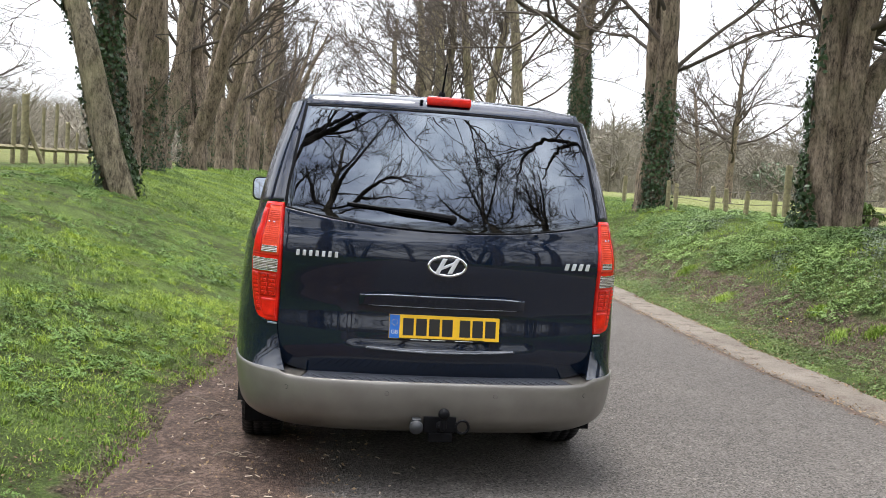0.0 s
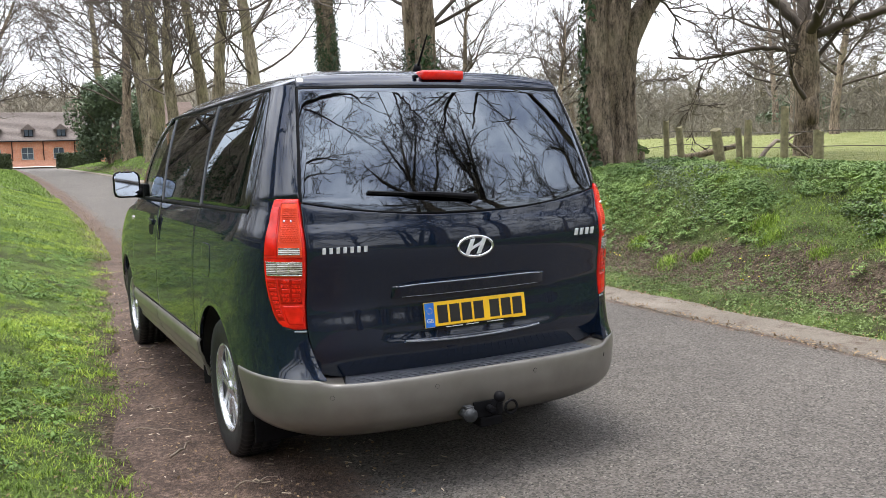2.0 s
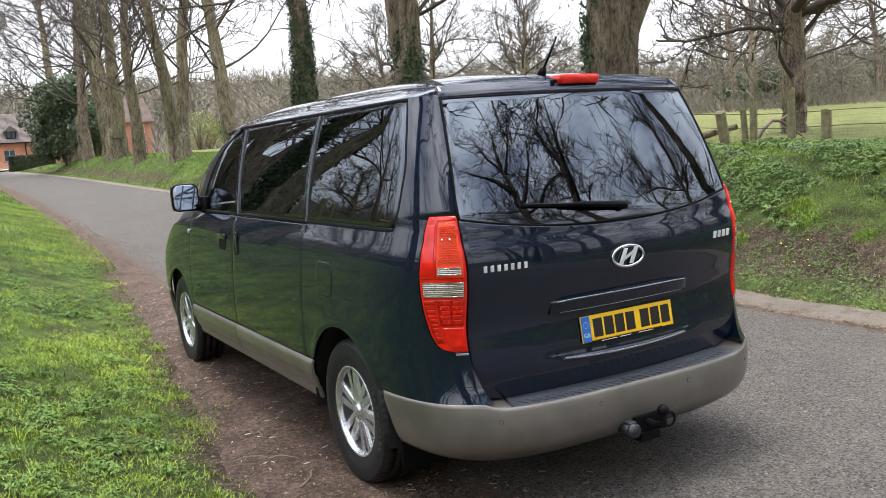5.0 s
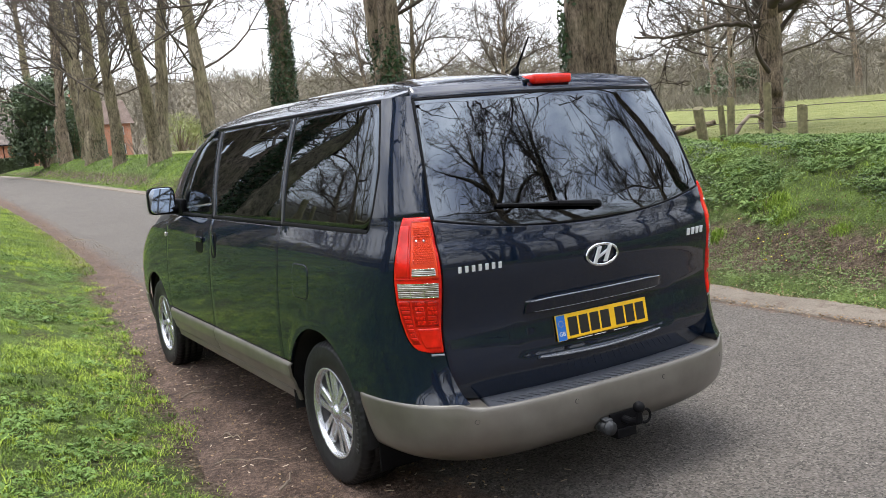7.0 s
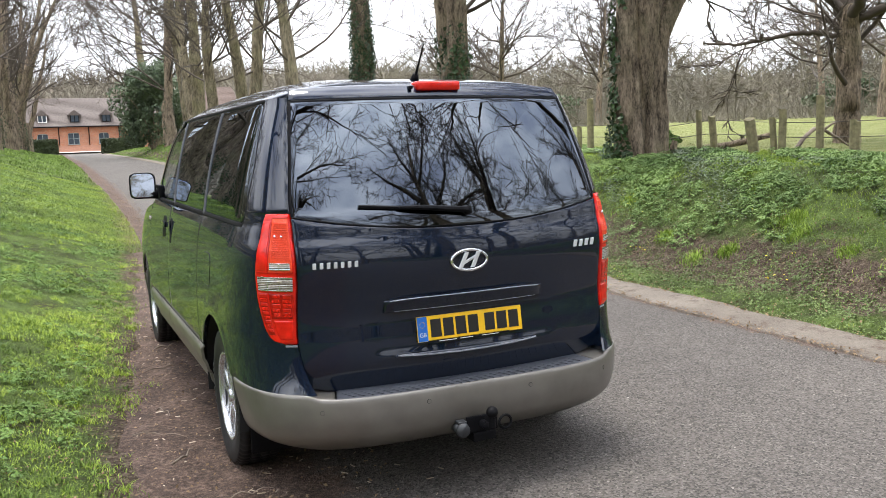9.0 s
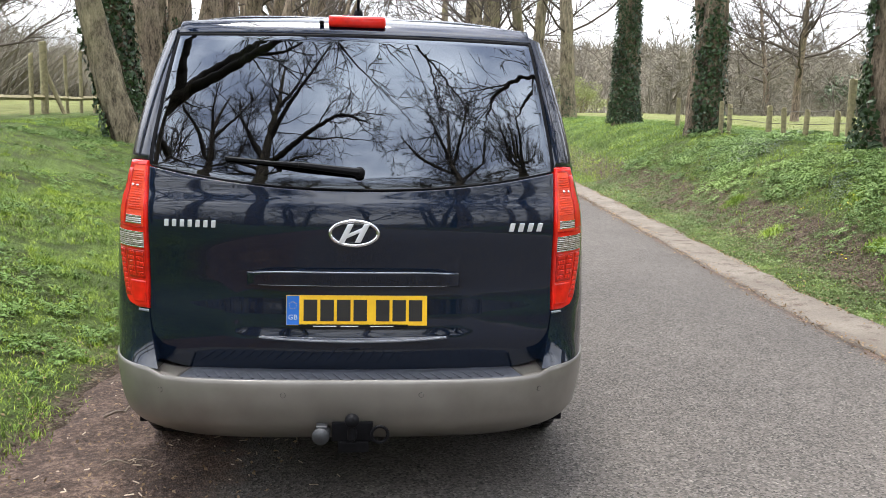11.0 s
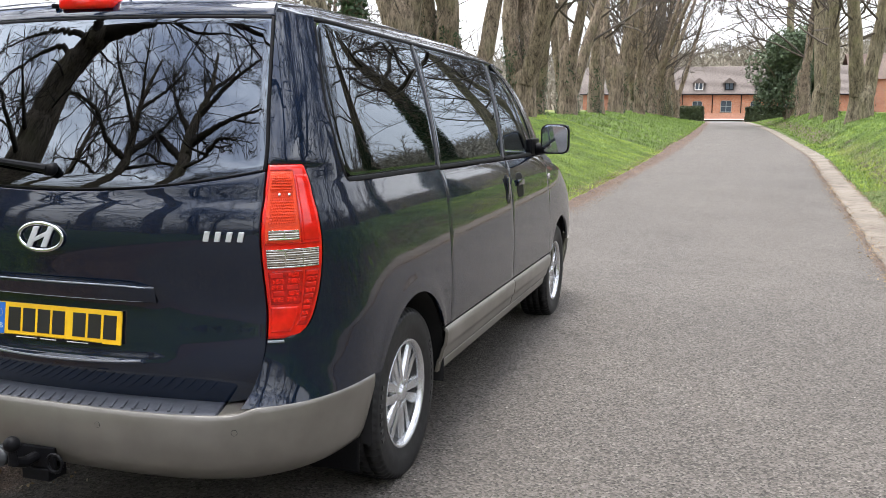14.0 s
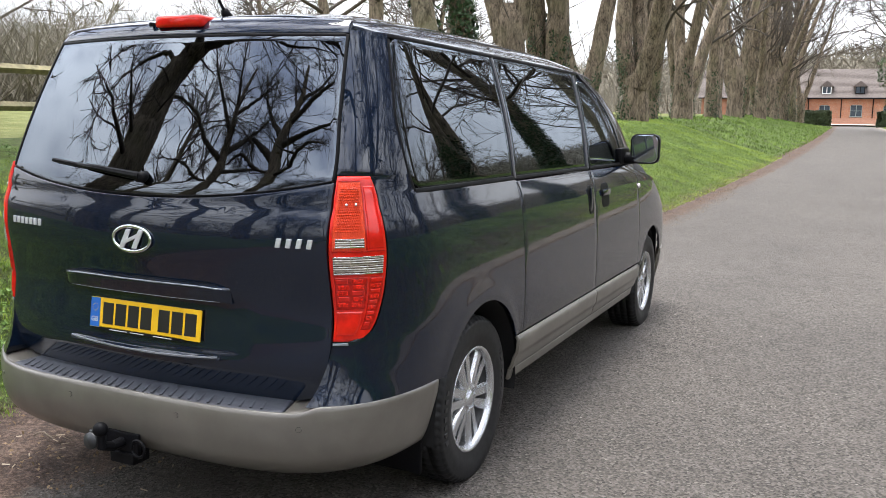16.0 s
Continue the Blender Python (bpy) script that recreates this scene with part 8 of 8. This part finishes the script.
# crumbs of soil and dead leaf along both edges of the kerb
n = 5200
y = rng.uniform(-4, 24, n)
side = rng.uniform(0, 1, n) < 0.4
x = KERB_X(y) + np.where(side, SLAB_W - 0.03 + rng.normal(0, 0.03, n), rng.normal(-0.05, 0.06, n))
stuff("kerb_crumbs", scatter_leaves(rng, np.column_stack([x, y, RISE(y) + 0.022]), np.tile([0, 0, 1.0], (n, 1)), 0.011), DEAD, "soil crumbs and leaf scraps along the kerb", "leaf litter")
# dry leaves and chips on the dirt shoulder and along the kerb's foot
n = 5200
y = rng.uniform(-4.5, 14, n)
x = GRASS_X(y) + (TAR_X(y) + 0.25 - GRASS_X(y)) * rng.uniform(-0.5, 1, n)
z = np.maximum(RISE(y) + 0.02, ground_z(x, y) + 0.01) + 0.006
pts = np.column_stack([x, y, z])
stuff("leaf_litter", scatter_leaves(rng, pts, np.tile([0, 0, 1.0], (n, 1)), 0.009), DEAD, "dry brown leaves and chips on bare soil", "leaf litter")
xy = right_area(rng, 5200, -4, 14, 0.05, 1.9)
stuff("bank_litter", scatter_leaves(rng, np.column_stack([xy, ground_z(xy[:, 0], xy[:, 1]) + 0.02]), np.tile([0, 0, 1.0], (len(xy), 1)), 0.012), DEAD, "dry brown leaves on the bank's bare soil", "leaf litter")
xy = right_area(rng, 1100, -2, 6, 0.7, 1.9)
xy = xy[patchy(xy[:, 0] * 2, xy[:, 1] * 2, 21) > 0.55]
stuff("celandine_flowers", scatter_leaves(rng, np.column_stack([xy, ground_z(xy[:, 0], xy[:, 1]) + 0.07]), np.tile([0, 0, 1.0], (len(xy), 1)), 0.012), plain("celandine_yellow", (0.75, 0.58, 0.02), 0.5), "tiny yellow wild flowers on the bank", "flowers")


n = 420
y = rng.uniform(-3.6, 7.0, n)
x = GRASS_X(y) + (TAR_X(y) + 0.5 - GRASS_X(y)) * rng.uniform(0, 1, n)
a, half = rng.uniform(0, np.pi, n), rng.uniform(0.006, 0.022, n)
along, across = np.column_stack([np.cos(a), np.sin(a), np.zeros(n)]) * half[:, None], np.column_stack([-np.sin(a), np.cos(a), np.zeros(n)]) * 0.0028
base = np.column_stack([x, y, RISE(y) + 0.026])
up = np.array([[0, 0, 0.004]])
V = np.stack([base - along - across, base - along + across, base + along + across, base + along - across, base - along * 0.9 + up, base + along * 0.9 + up], 1).reshape(-1, 3)
i = np.arange(n)[:, None] * 6
stuff("wood_chips", (V, np.concatenate([i + [[0, 3, 5]], i + [[0, 5, 4]], i + [[1, 4, 5]], i + [[1, 5, 2]]], 1).reshape(-1, 3)), CHIP, "pale wood chips strewn on bare soil", "wood chips")


def twig(seed, x, y, length, turn, r=0.008):
    rng = np.random.default_rng(seed)
    w = Wood()
    P = grow(rng, (0, 0, 0), (1, 0, 0), length, 0.22, 0.0, 8)
    P[:, 2] = 0.012 + 0.02 * np.abs(np.sin(np.arange(9) * 0.8))
    w.add(*tube(P, np.linspace(r, r * 0.4, 9), 6))
    for k in ((3, 5) if length > 0.4 else ()):
        Q = grow(rng, P[k], (0.7, rng.choice([-0.8, 0.8]), 0.05), length * 0.3, 0.2, 0.0, 4)
        w.add(*tube(Q, np.linspace(r * 0.6, r * 0.25, 5), 5))
    ob = new("twig", w.mesh("twig", DEADWOOD))
    ob.matrix_world = pose(x, y, max(float(RISE(y)), gz(x, y)) + 0.015, 0, 0, turn)
    tagged(ob, "dry broken twig lying on bare soil", "twig", "fallen twigs")


for k, (x, y, L, a) in enumerate([(-1.36, 0.62, 0.45, -25), (-1.15, 2.05, 0.35, -15), (-1.22, 0.05, 0.30, 10), (-1.05, -0.55, 0.28, 40), (-1.18, 1.05, 0.22, -50), (-1.0, 2.75, 0.25, 20), (-1.3, -1.1, 0.35, -10), (-0.95, 3.6, 0.3, 5), (-0.75, 5.4, 0.4, 15)]):
    twig(k, x, y, L * 0.8, a, 0.004 + 0.0015 * (k % 3))
